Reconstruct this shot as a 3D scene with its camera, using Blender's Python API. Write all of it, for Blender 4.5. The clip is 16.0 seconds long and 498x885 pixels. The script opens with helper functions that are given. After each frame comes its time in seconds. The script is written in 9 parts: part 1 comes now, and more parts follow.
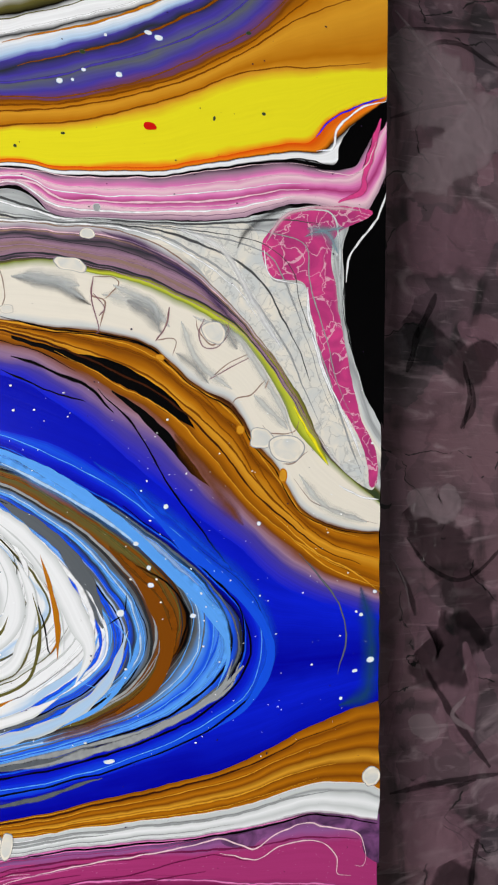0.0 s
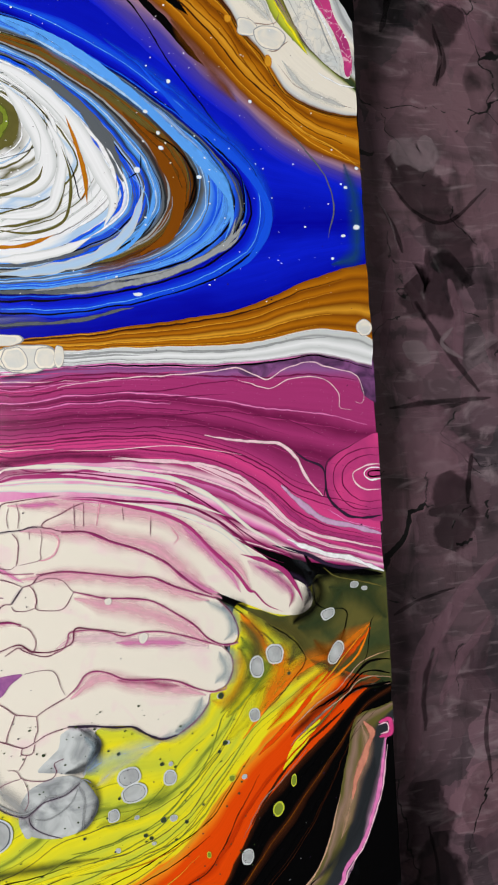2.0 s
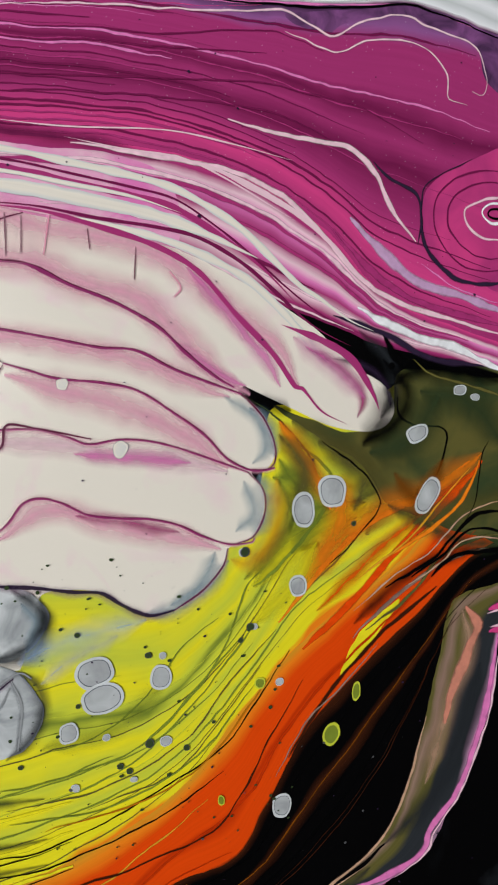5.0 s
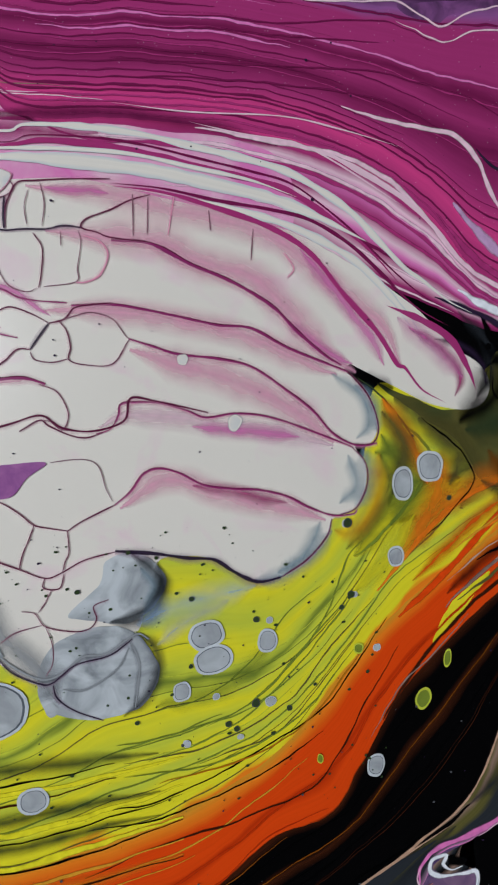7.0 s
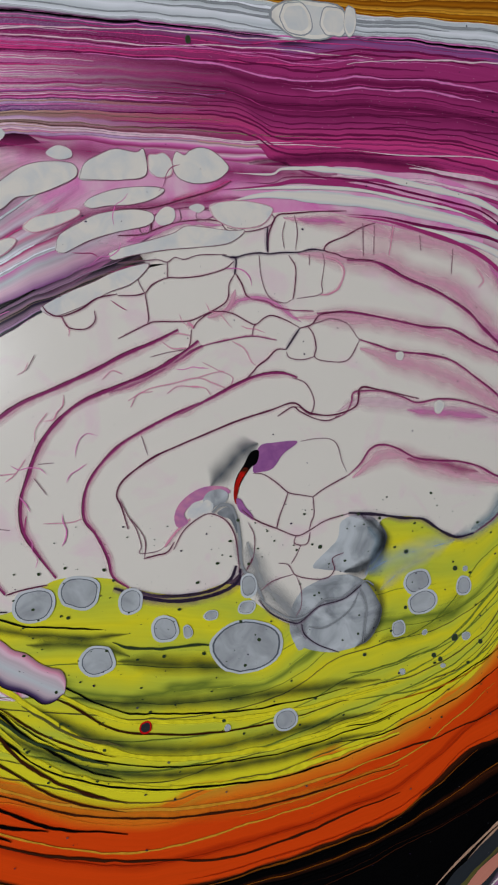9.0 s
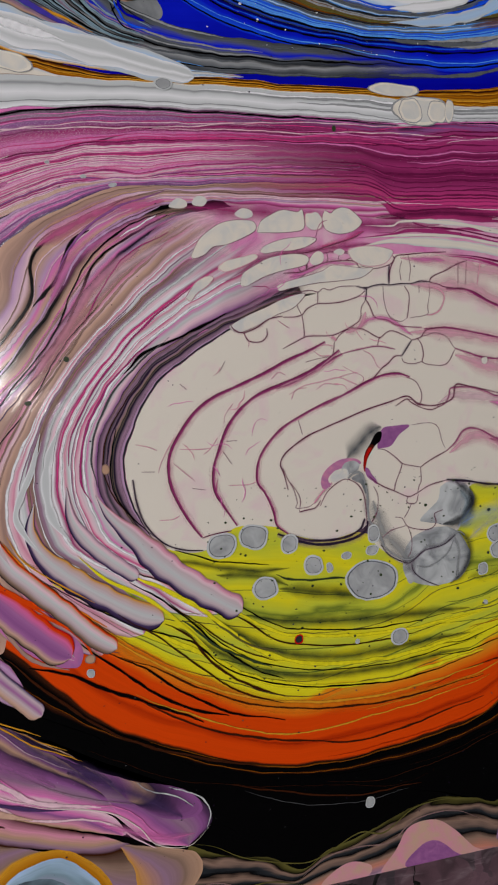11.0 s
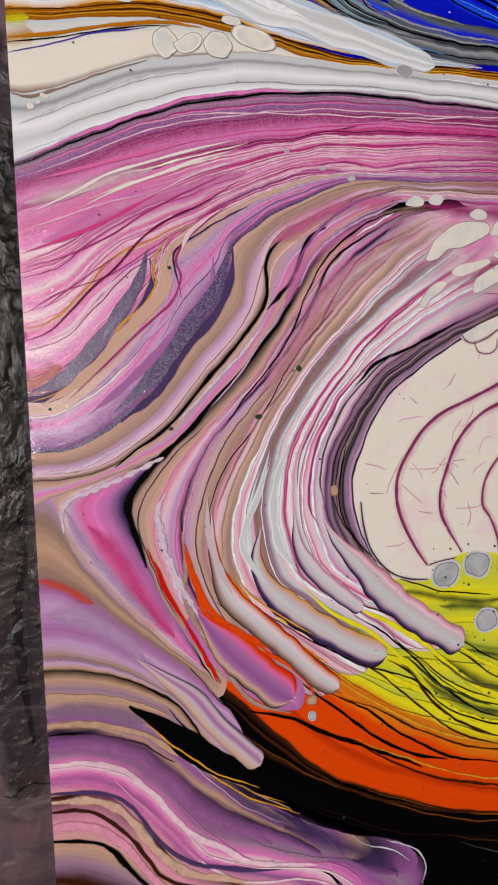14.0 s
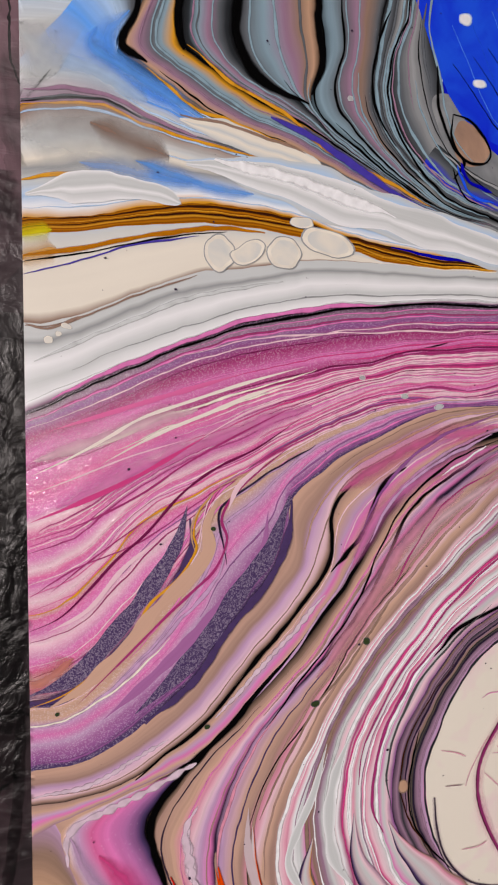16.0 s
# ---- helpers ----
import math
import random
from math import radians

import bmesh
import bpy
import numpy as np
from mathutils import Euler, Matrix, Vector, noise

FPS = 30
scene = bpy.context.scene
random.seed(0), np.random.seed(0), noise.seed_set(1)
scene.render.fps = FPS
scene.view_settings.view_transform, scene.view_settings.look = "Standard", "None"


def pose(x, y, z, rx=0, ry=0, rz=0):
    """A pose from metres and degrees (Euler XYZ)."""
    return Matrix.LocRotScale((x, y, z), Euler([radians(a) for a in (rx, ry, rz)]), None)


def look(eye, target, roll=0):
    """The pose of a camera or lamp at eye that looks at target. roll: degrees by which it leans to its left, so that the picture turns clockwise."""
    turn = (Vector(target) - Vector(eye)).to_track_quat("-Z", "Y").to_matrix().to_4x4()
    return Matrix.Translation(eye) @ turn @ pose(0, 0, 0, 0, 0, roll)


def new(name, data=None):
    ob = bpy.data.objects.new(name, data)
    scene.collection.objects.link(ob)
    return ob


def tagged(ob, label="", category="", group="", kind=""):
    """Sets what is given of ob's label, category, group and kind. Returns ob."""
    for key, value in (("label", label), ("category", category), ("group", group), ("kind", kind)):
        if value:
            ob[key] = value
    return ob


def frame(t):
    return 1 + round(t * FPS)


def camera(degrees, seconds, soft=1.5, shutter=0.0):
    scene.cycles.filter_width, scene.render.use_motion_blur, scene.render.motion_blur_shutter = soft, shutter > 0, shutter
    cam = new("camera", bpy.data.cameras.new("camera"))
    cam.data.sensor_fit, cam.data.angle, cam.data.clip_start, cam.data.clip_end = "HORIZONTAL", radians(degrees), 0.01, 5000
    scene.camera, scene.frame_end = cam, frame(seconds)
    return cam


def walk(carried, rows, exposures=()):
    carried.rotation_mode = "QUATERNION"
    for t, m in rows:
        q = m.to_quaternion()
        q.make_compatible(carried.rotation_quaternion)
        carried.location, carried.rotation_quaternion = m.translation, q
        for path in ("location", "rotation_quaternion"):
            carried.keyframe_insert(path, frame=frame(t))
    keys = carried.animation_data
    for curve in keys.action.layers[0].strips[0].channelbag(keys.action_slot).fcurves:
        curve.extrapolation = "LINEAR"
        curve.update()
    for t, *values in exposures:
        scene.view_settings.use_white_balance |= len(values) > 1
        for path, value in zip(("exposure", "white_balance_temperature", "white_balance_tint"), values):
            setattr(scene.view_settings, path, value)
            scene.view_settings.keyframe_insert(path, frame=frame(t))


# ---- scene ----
# the clip's camera dims and cools its picture over the pale middle, and opens up again
EXPOSURES = [(0.0, 0.36, 6600, 10), (4.2, 0.22, 6650, 10), (6.3, -0.08, 5900, 10), (8.2, -0.33, 5850, 11),
             (10.3, -0.53, 6500, 15), (12.0, -0.4, 6700, 16), (13.0, -0.2, 6800, 17), (14.0, -0.08, 6800, 17), (15.0, 0.06, 6900, 18), (15.5, -0.08, 7050, 20), (16.0, -0.1, 7050, 20)]
cam = camera(40.25, 16.0, soft=2.1)
# seconds, eye x y z in metres, turns in degrees
ROWS = [
    (0, 0.2702, 0.4721, 0.3119, 0.97, -15.73, 0.86),
    (0.5, 0.2722, 0.4346, 0.3100, 0.84, -15.48, -0.31),
    (1, 0.2571, 0.3774, 0.3317, 0.41, -14.46, -1.47),
    (1.5, 0.2627, 0.3382, 0.3529, 0.01, -14.30, -2.15),
    (2, 0.2618, 0.2992, 0.3563, -0.50, -14.02, -3.63),
    (2.5, 0.2491, 0.2632, 0.3537, -1.07, -13.67, -5.74),
    (3, 0.2476, 0.2274, 0.3434, -1.72, -13.56, -5.78),
    (3.5, 0.2575, 0.2246, 0.3109, -2.87, -13.15, -3.65),
    (4, 0.2727, 0.2235, 0.2643, -3.60, -13.03, -3.03),
    (4.2, 0.2783, 0.2236, 0.2565, -3.61, -12.50, -2.92),
    (6.3, 0.2688, 0.2214, 0.2335, -3.69, -13.68, -1.72),
    (6.5, 0.2662, 0.2250, 0.2355, -3.99, -13.16, -1.69),
    (7, 0.2468, 0.2201, 0.2428, -4.60, -12.34, -1.69),
    (7.5, 0.2248, 0.2158, 0.2498, -4.42, -12.60, -1.71),
    (8, 0.2044, 0.2200, 0.2581, -4.64, -12.77, -1.82),
    (8.2, 0.1948, 0.2189, 0.2578, -4.56, -13.08, -2.05),
    (10.3, 0.1274, 0.2193, 0.3131, -3.25, -13.69, -3.48),
    (10.5, 0.1194, 0.2192, 0.3206, -3.34, -13.50, -3.48),
    (11, 0.0971, 0.2192, 0.3274, -3.62, -13.30, -3.15),
    (11.5, 0.0773, 0.2219, 0.3378, -3.64, -13.85, -2.60),
    (12, 0.0626, 0.2186, 0.3471, -3.49, -14.10, -2.38),
    (12.5, 0.0504, 0.2262, 0.3299, -3.41, -14.84, -2.46),
    (13, 0.0338, 0.2379, 0.3033, -3.30, -15.13, -2.51),
    (13.5, 0.0194, 0.2259, 0.2923, -3.04, -15.54, -2.43),
    (14, 0.0070, 0.2249, 0.2791, -2.99, -16.16, -2.26),
    (14.5, 0.0013, 0.2365, 0.2620, -3.19, -16.99, -2.17),
    (15, 0.0045, 0.2800, 0.2381, -2.50, -16.47, -1.54),
    (15.5, 0.0085, 0.2889, 0.2341, -2.53, -16.59, -0.84),
    (16, 0.0083, 0.2997, 0.2285, -2.70, -15.46, -0.04),
]
walk(cam, [(t, pose(*row)) for t, *row in ROWS], EXPOSURES)

# ---- light: one bare bulb under the ceiling, an added fill panel and dim walls ----
world = bpy.data.worlds.new("room_air")
world.use_nodes = True
world.node_tree.nodes["Background"].inputs[0].default_value = (0.5, 0.5, 0.52, 1)
world.node_tree.nodes["Background"].inputs[1].default_value = 0.05
scene.world = world

bulb = bpy.data.lights.new("bulb", "POINT")
bulb.energy, bulb.shadow_soft_size, bulb.color = 24.0, 0.016, (1.0, 0.97, 0.93)
new("bulb", bulb).location = (-0.27, 0.365, 2.16)
# unseen area lamp added as fill, set where the gloss doesn't mirror it
lamp = bpy.data.lights.new("fill_panel", "AREA")
lamp.shape, lamp.size, lamp.size_y, lamp.energy, lamp.color = "RECTANGLE", 0.8, 1.2, 89.0, (1.0, 0.985, 0.985)
new("fill_panel", lamp).matrix_world = look((-1.15, 0.42, 2.2), (0.2, 0.38, 0.05))

# ---- colours and materials ----
TOP, WIDE, TALL = 0.056, 0.40, 0.72
HUES = dict(cream="e3ded1", shell="e4dcd4", white="e8ebee", wgrey="c4cacb", grey="94989a", dgrey="4a4c4e", slate="5a6066", dslate="2c3034",
            black="050506", brown="3a1c0e", ochre="b06c10", dochre="7a430c", gold="d09428", yellow="e2d922", lime="c2ca3c",
            green="76862e", dgreen="344228", orange="dc460a", dorange="b83208", tang="e8801a", mag="a23470", dmag="701c4a",
            hot="cf4284", pink="da78b6", blush="e4a4bc", scuff="8a7a80", plumlite="7a5c68", lpink="e4c2ce", lilac="be9abf", purple="8e5690", dpurple="2e2238", tan="ba967c", dusk="4a3862", lobe="c6b4ba", orchid="a4689e", sand="c9a490", dsand="a4857a", rosy="d8689f",
            dtan="8e7466", mauve="96768e", blue="0a1ed0", dblue="0406a0", mblue="1450e2", lblue="58a0f2", pblue="aac8e6",
            violet="453a9c", olive="5e5a2e", red="c81812", plum="644a52", dplum="342830", teal="1c4a78", rose="d890a8",
            salmon="c8836e", whitebead="d0bccb", turq="809caa", seamdark="581838", seamplum="8a2c64", seamgrey="744a58")


def hue(name):
    h = HUES[name]
    return tuple(((int(h[i:i + 2], 16) / 255 + 0.055) / 1.055) ** 2.4 for i in (0, 2, 4)) + (1,)


def tree_of(name):
    m = bpy.data.materials.new(name)
    m.use_nodes = True
    t = m.node_tree
    return m, t, t.nodes["Principled BSDF"], (lambda kind: t.nodes.new("ShaderNode" + kind)), t.links.new


def maths(t, op, a, b=None):
    n = t.nodes.new("ShaderNodeMath")
    n.operation = op
    for i, v in enumerate((a, b)):
        if v is None:
            continue
        if isinstance(v, (int, float)):
            n.inputs[i].default_value = v
        else:
            t.links.new(v, n.inputs[i])
    return n.outputs[0]


def gloss(p, rough=0.12):
    p.inputs["Roughness"].default_value = rough
    p.inputs["Specular IOR Level"].default_value = 0.5


SEED = [0]


def flow_paint(stops, width, warp=0.10, streak=0.22, glitter=0.0, rough=0.12, along=0.35, fade=0.0, fade_end=0.0, length=1.0):
    """Poured paint: colours laid across the flow, drawn out along it, with fine streaks and optional pearl flakes."""
    SEED[0] += 1
    seed = SEED[0] * 7.31
    m, t, p, node, link = tree_of("poured_paint")
    uv = node("UVMap")
    sep = node("SeparateXYZ")
    link(uv.outputs[0], sep.inputs[0])
    u, v = sep.outputs[0], sep.outputs[1]

    def noisy(across, down, detail, salt):
        c = node("CombineXYZ")
        link(maths(t, "MULTIPLY", u, width * across), c.inputs[0])
        link(maths(t, "MULTIPLY", v, down), c.inputs[1])
        c.inputs[2].default_value = seed + salt
        n = node("TexNoise")
        n.inputs["Scale"].default_value = 1.0
        n.inputs["Detail"].default_value = detail
        link(c.outputs[0], n.inputs["Vector"])
        return n.outputs[0]

    wave = maths(t, "MULTIPLY", maths(t, "SUBTRACT", noisy(0.9, along, 2, 0), 0.5), warp * 2)
    fine = maths(t, "MULTIPLY", maths(t, "SUBTRACT", noisy(5, along * 1.5, 3, 3), 0.5), warp * 0.6)
    place = maths(t, "ADD", maths(t, "ADD", u, wave), fine)
    ramp = node("ValToRGB")
    link(place, ramp.inputs[0])
    el = ramp.color_ramp.elements
    parsed = [(s.split("@")[0], float(s.split("@")[1])) for s in stops.split()]
    while len(el) < len(parsed):
        el.new(0.5)
    for e, (c, x) in zip(el, parsed):
        e.position, e.color = x, hue(c)
    lines = noisy(14, along * 0.8, 3, 11)
    hsv = node("HueSaturation")
    link(ramp.outputs[0], hsv.inputs["Color"])
    link(maths(t, "ADD", maths(t, "MULTIPLY", lines, streak * 2), 1 - streak), hsv.inputs["Value"])
    colour = hsv.outputs[0]
    if glitter:
        geo = node("NewGeometry")
        vor = node("TexVoronoi")
        vor.inputs["Scale"].default_value = 4600
        link(geo.outputs["Position"], vor.inputs["Vector"])
        pick = maths(t, "GREATER_THAN", vor.outputs["Color"], 1 - glitter)
        mix = node("Mix")
        mix.data_type, mix.blend_type = "RGBA", "SCREEN"
        link(maths(t, "MULTIPLY", pick, 0.22), mix.inputs[0])
        link(colour, mix.inputs[6])
        mix.inputs[7].default_value = (0.8, 0.7, 0.85, 1)
        colour = mix.outputs[2]
        tilt, lean = node("VectorMath"), node("VectorMath")
        tilt.operation, lean.operation = "SUBTRACT", "MULTIPLY_ADD"
        link(vor.outputs["Color"], tilt.inputs[0])
        tilt.inputs[1].default_value = (0.5, 0.5, 0.5)
        link(tilt.outputs[0], lean.inputs[0])
        lean.inputs[1].default_value = (0.22 * min(1, glitter * 3),) * 2 + (0,)
        link(geo.outputs["Normal"], lean.inputs[2])
        pearl = lean.outputs[0]
    link(colour, p.inputs["Base Color"])
    if fade or fade_end:
        edge = maths(t, "MULTIPLY", maths(t, "SUBTRACT", noisy(6, 0.3, 2, 17), 0.5), 3.0)
        far = maths(t, "ADD", v, edge) if fade else maths(t, "ADD", maths(t, "SUBTRACT", length, v), edge)
        soft = maths(t, "MINIMUM", maths(t, "MAXIMUM", maths(t, "DIVIDE", far, fade or fade_end), 0.0), 1.0)
        link(soft, p.inputs["Alpha"])
    bump = node("Bump")
    bump.inputs["Strength"].default_value = 0.12
    bump.inputs["Distance"].default_value = 0.0004
    link(lines, bump.inputs["Height"])
    if glitter:
        link(pearl, bump.inputs["Normal"])
    link(bump.outputs[0], p.inputs["Normal"])
    gloss(p, 0.2 if glitter > 0.2 else rough)
    if glitter > 0.2:
        p.inputs["Specular IOR Level"].default_value = 1.0
    return m


def pool_paint(a, b, scale=60, rough=0.13, edge=None, spread=(0.35, 0.68)):
    """Paint that has pooled: two colours that cloud into each other, with faint cell edges."""
    SEED[0] += 1
    m, t, p, node, link = tree_of("pooled_paint")
    geo = node("NewGeometry")
    n = node("TexNoise")
    n.inputs["Scale"].default_value, n.inputs["Detail"].default_value = scale, 6
    n.inputs["Distortion"].default_value = 0.8
    link(geo.outputs["Position"], n.inputs["Vector"])
    ramp = node("ValToRGB")
    e = ramp.color_ramp.elements
    (e[0].position, e[1].position), e[0].color, e[1].color = spread, hue(a), hue(b)
    link(n.outputs[0], ramp.inputs[0])
    link(ramp.outputs[0], p.inputs["Base Color"])
    if edge:
        vor = node("TexVoronoi")
        vor.feature = "DISTANCE_TO_EDGE"
        vor.inputs["Scale"].default_value = edge[1]
        warp = node("VectorMath")
        warp.operation = "MULTIPLY_ADD"
        link(n.outputs["Color"], warp.inputs[0])
        warp.inputs[1].default_value = (0.02, 0.02, 0)
        link(geo.outputs["Position"], warp.inputs[2])
        link(warp.outputs[0], vor.inputs["Vector"])
        near = maths(t, "LESS_THAN", vor.outputs["Distance"], edge[2])
        mix = node("Mix")
        mix.data_type = "RGBA"
        link(maths(t, "MULTIPLY", near, edge[3]), mix.inputs[0])
        link(ramp.outputs[0], mix.inputs[6])
        mix.inputs[7].default_value = hue(edge[0])
        link(mix.outputs[2], p.inputs["Base Color"])
    gloss(p, rough)
    return m


PLAIN = {}


def plain(name):
    """One paint colour with slight clouding, shared by the streaks and specks of that colour."""
    if name not in PLAIN:
        m, t, p, node, link = tree_of("paint_" + name)
        geo = node("NewGeometry")
        n = node("TexNoise")
        n.inputs["Scale"].default_value, n.inputs["Detail"].default_value = 260, 4
        link(geo.outputs["Position"], n.inputs["Vector"])
        hsv = node("HueSaturation")
        hsv.inputs["Color"].default_value = hue(name)
        link(maths(t, "ADD", maths(t, "MULTIPLY", n.outputs[0], 0.5), 0.75), hsv.inputs["Value"])
        link(hsv.outputs[0], p.inputs["Base Color"])
        gloss(p)
        PLAIN[name] = m
    return PLAIN[name]


# ---- room: film-covered table, and unseen walls and ceiling added to close the place ----
def slab(name, x0, y0, z0, x1, y1, z1, material, label="", category=""):
    bm = bmesh.new()
    bmesh.ops.create_cube(bm, size=1)
    for v in bm.verts:
        v.co = ((x0, x1)[v.co.x > 0], (y0, y1)[v.co.y > 0], (z0, z1)[v.co.z > 0])
    me = bpy.data.meshes.new(name)
    bm.to_mesh(me)
    bm.free()
    me.materials.append(material)
    return tagged(new(name, me), label, category, "", "structure")


def film_material():
    """Plum plastic film with black paint dragged over it, creases and pale scuffs."""
    m, t, p, node, link = tree_of("smeared_plum_film")
    geo = node("NewGeometry")

    def noisy(sx, sy, turn, scale, detail=5, dist=0.6):
        mp = node("Mapping")
        mp.inputs["Scale"].default_value = (sx, sy, 1)
        mp.inputs["Rotation"].default_value = (0, 0, turn)
        link(geo.outputs["Position"], mp.inputs["Vector"])
        n = node("TexNoise")
        n.inputs["Scale"].default_value, n.inputs["Detail"].default_value = scale, detail
        n.inputs["Distortion"].default_value = dist
        link(mp.outputs[0], n.inputs["Vector"])
        return n

    def between(x, lo, hi):
        r = node("MapRange")
        r.inputs["From Min"].default_value, r.inputs["From Max"].default_value = lo, hi
        link(x, r.inputs["Value"])
        return r.outputs[0]

    def mixed(f, a, b):
        n = node("Mix")
        n.data_type = "RGBA"
        link(f, n.inputs[0])
        for i, c in ((6, a), (7, b)):
            if isinstance(c, str):
                n.inputs[i].default_value = hue(c)
            else:
                link(c, n.inputs[i])
        return n.outputs[2]

    cloud = noisy(1, 1, 0, 22)
    vor = node("TexVoronoi")
    vor.inputs["Scale"].default_value = 22
    wv = node("VectorMath")
    wv.operation = "MULTIPLY_ADD"
    link(cloud.outputs["Color"], wv.inputs[0])
    wv.inputs[1].default_value = (0.05, 0.05, 0)
    link(geo.outputs["Position"], wv.inputs[2])
    link(wv.outputs[0], vor.inputs["Vector"])
    tone = mixed(between(vor.outputs["Color"], 0.1, 0.9), "plum", "dplum")
    facet = node("TexVoronoi")
    facet.inputs["Scale"].default_value = 55
    facet.inputs["Randomness"].default_value = 1.0
    shear = node("Mapping")
    shear.inputs["Scale"].default_value = (1.0, 0.45, 1)
    shear.inputs["Rotation"].default_value = (0, 0, 0.5)
    link(wv.outputs[0], shear.inputs["Vector"])
    link(shear.outputs[0], facet.inputs["Vector"])
    tone = mixed(maths(t, "MULTIPLY", between(facet.outputs["Color"], 0.45, 1.0), 0.55), tone, "plumlite")
    tone = mixed(maths(t, "MULTIPLY", between(facet.outputs["Color"], 0.4, 0.0), 0.6), tone, "dslate")
    streaks = noisy(1, 3, 0.9, 16, 7, 1.2)
    tone = mixed(maths(t, "MULTIPLY", between(streaks.outputs[0], 0.5, 0.75), 0.8), tone, "black")
    up = noisy(3, 1, -0.35, 13, 7, 1.4)
    tone = mixed(maths(t, "MULTIPLY", between(up.outputs[0], 0.54, 0.72), 0.85), tone, "black")
    pale = noisy(1, 2, -0.9, 30, 9, 1.5)
    tone = mixed(maths(t, "MULTIPLY", between(pale.outputs[0], 0.56, 0.74), 0.6), tone, "scuff")
    scrape = noisy(1, 9, 0.7, 40, 8, 0.8)
    tone = mixed(maths(t, "MULTIPLY", between(scrape.outputs[0], 0.6, 0.75), 0.45), tone, "scuff")
    crease = node("TexVoronoi")
    crease.feature = "DISTANCE_TO_EDGE"
    crease.inputs["Scale"].default_value = 17
    link(wv.outputs[0], crease.inputs["Vector"])
    cut = maths(t, "LESS_THAN", crease.outputs["Distance"], 0.006)
    tone = mixed(maths(t, "MULTIPLY", cut, maths(t, "GREATER_THAN", cloud.outputs[0], 0.5)), tone, "black")
    link(tone, p.inputs["Base Color"])
    bump = node("Bump")
    bump.inputs["Strength"].default_value, bump.inputs["Distance"].default_value = 0.5, 0.002
    link(maths(t, "ADD", maths(t, "ADD", pale.outputs[0], up.outputs[0]), facet.outputs["Distance"]), bump.inputs["Height"])
    link(bump.outputs[0], p.inputs["Normal"])
    link(between(cloud.outputs[0], 1.1, 0.1), p.inputs["Roughness"])
    return m


# invented wall tone, dark so that the glossy paint mirrors little light
WALL = pool_paint("dslate", "dgrey", 3, 0.8)
table = slab("ground", -0.9, -0.7, -0.03, 1.3, 1.3, 0.0, film_material(), "tabletop covered with plum plastic film smeared with black paint", "table")
slab("floor", -2.2, -2.2, -0.80, 2.8, 2.8, -0.75, pool_paint("dtan", "tan", 4, 0.6), "brown floor under the table", "floor")
slab("ceiling", -2.2, -2.2, 2.3, 2.8, 2.8, 2.35, WALL, "unseen plain dark grey ceiling added to close the room", "ceiling")
for side, box in (("north", (-2.2, 2.8, 2.8, 2.85)), ("south", (-2.2, -2.25, 2.8, -2.2)), ("west", (-2.25, -2.2, -2.2, 2.8)), ("east", (2.8, -2.2, 2.85, 2.8))):
    slab("wall_" + side, box[0], box[1], -0.8, box[2], box[3], 2.35, WALL, "unseen plain dark grey wall added to close the room", "wall")

# ---- the painting ----
painting = tagged(new("painting"), "poured acrylic painting with swirls of many colours on a deep canvas", "painting")
STACK = {}  # height of the paint so far over each half centimetre
def smooth(points, n, closed=False):
    """n points at even steps along a Catmull-Rom curve through the given ones."""
    p = [Vector(q) for q in points]
    p = [p[-1], *p, p[0], p[1]] if closed else [2 * p[0] - p[1], *p, 2 * p[-1] - p[-2]]
    fine = []
    for a, b, c, d in zip(p, p[1:], p[2:], p[3:]):
        for i in range(12):
            s = i / 12
            fine.append(0.5 * (2 * b + (c - a) * s + (2 * a - 5 * b + 4 * c - d) * s * s + (3 * b - a - 3 * c + d) * s ** 3))
    fine.append(p[-2])
    far = [0.0]
    for a, b in zip(fine, fine[1:]):
        far.append(far[-1] + (b - a).length)
    out, j = [], 0
    for i in range(n):
        want = far[-1] * i / (n - 1)
        while j < len(far) - 2 and far[j + 1] < want:
            j += 1
        span = far[j + 1] - far[j] or 1
        out.append(fine[j].lerp(fine[j + 1], (want - far[j]) / span))
    return out, far[-1]


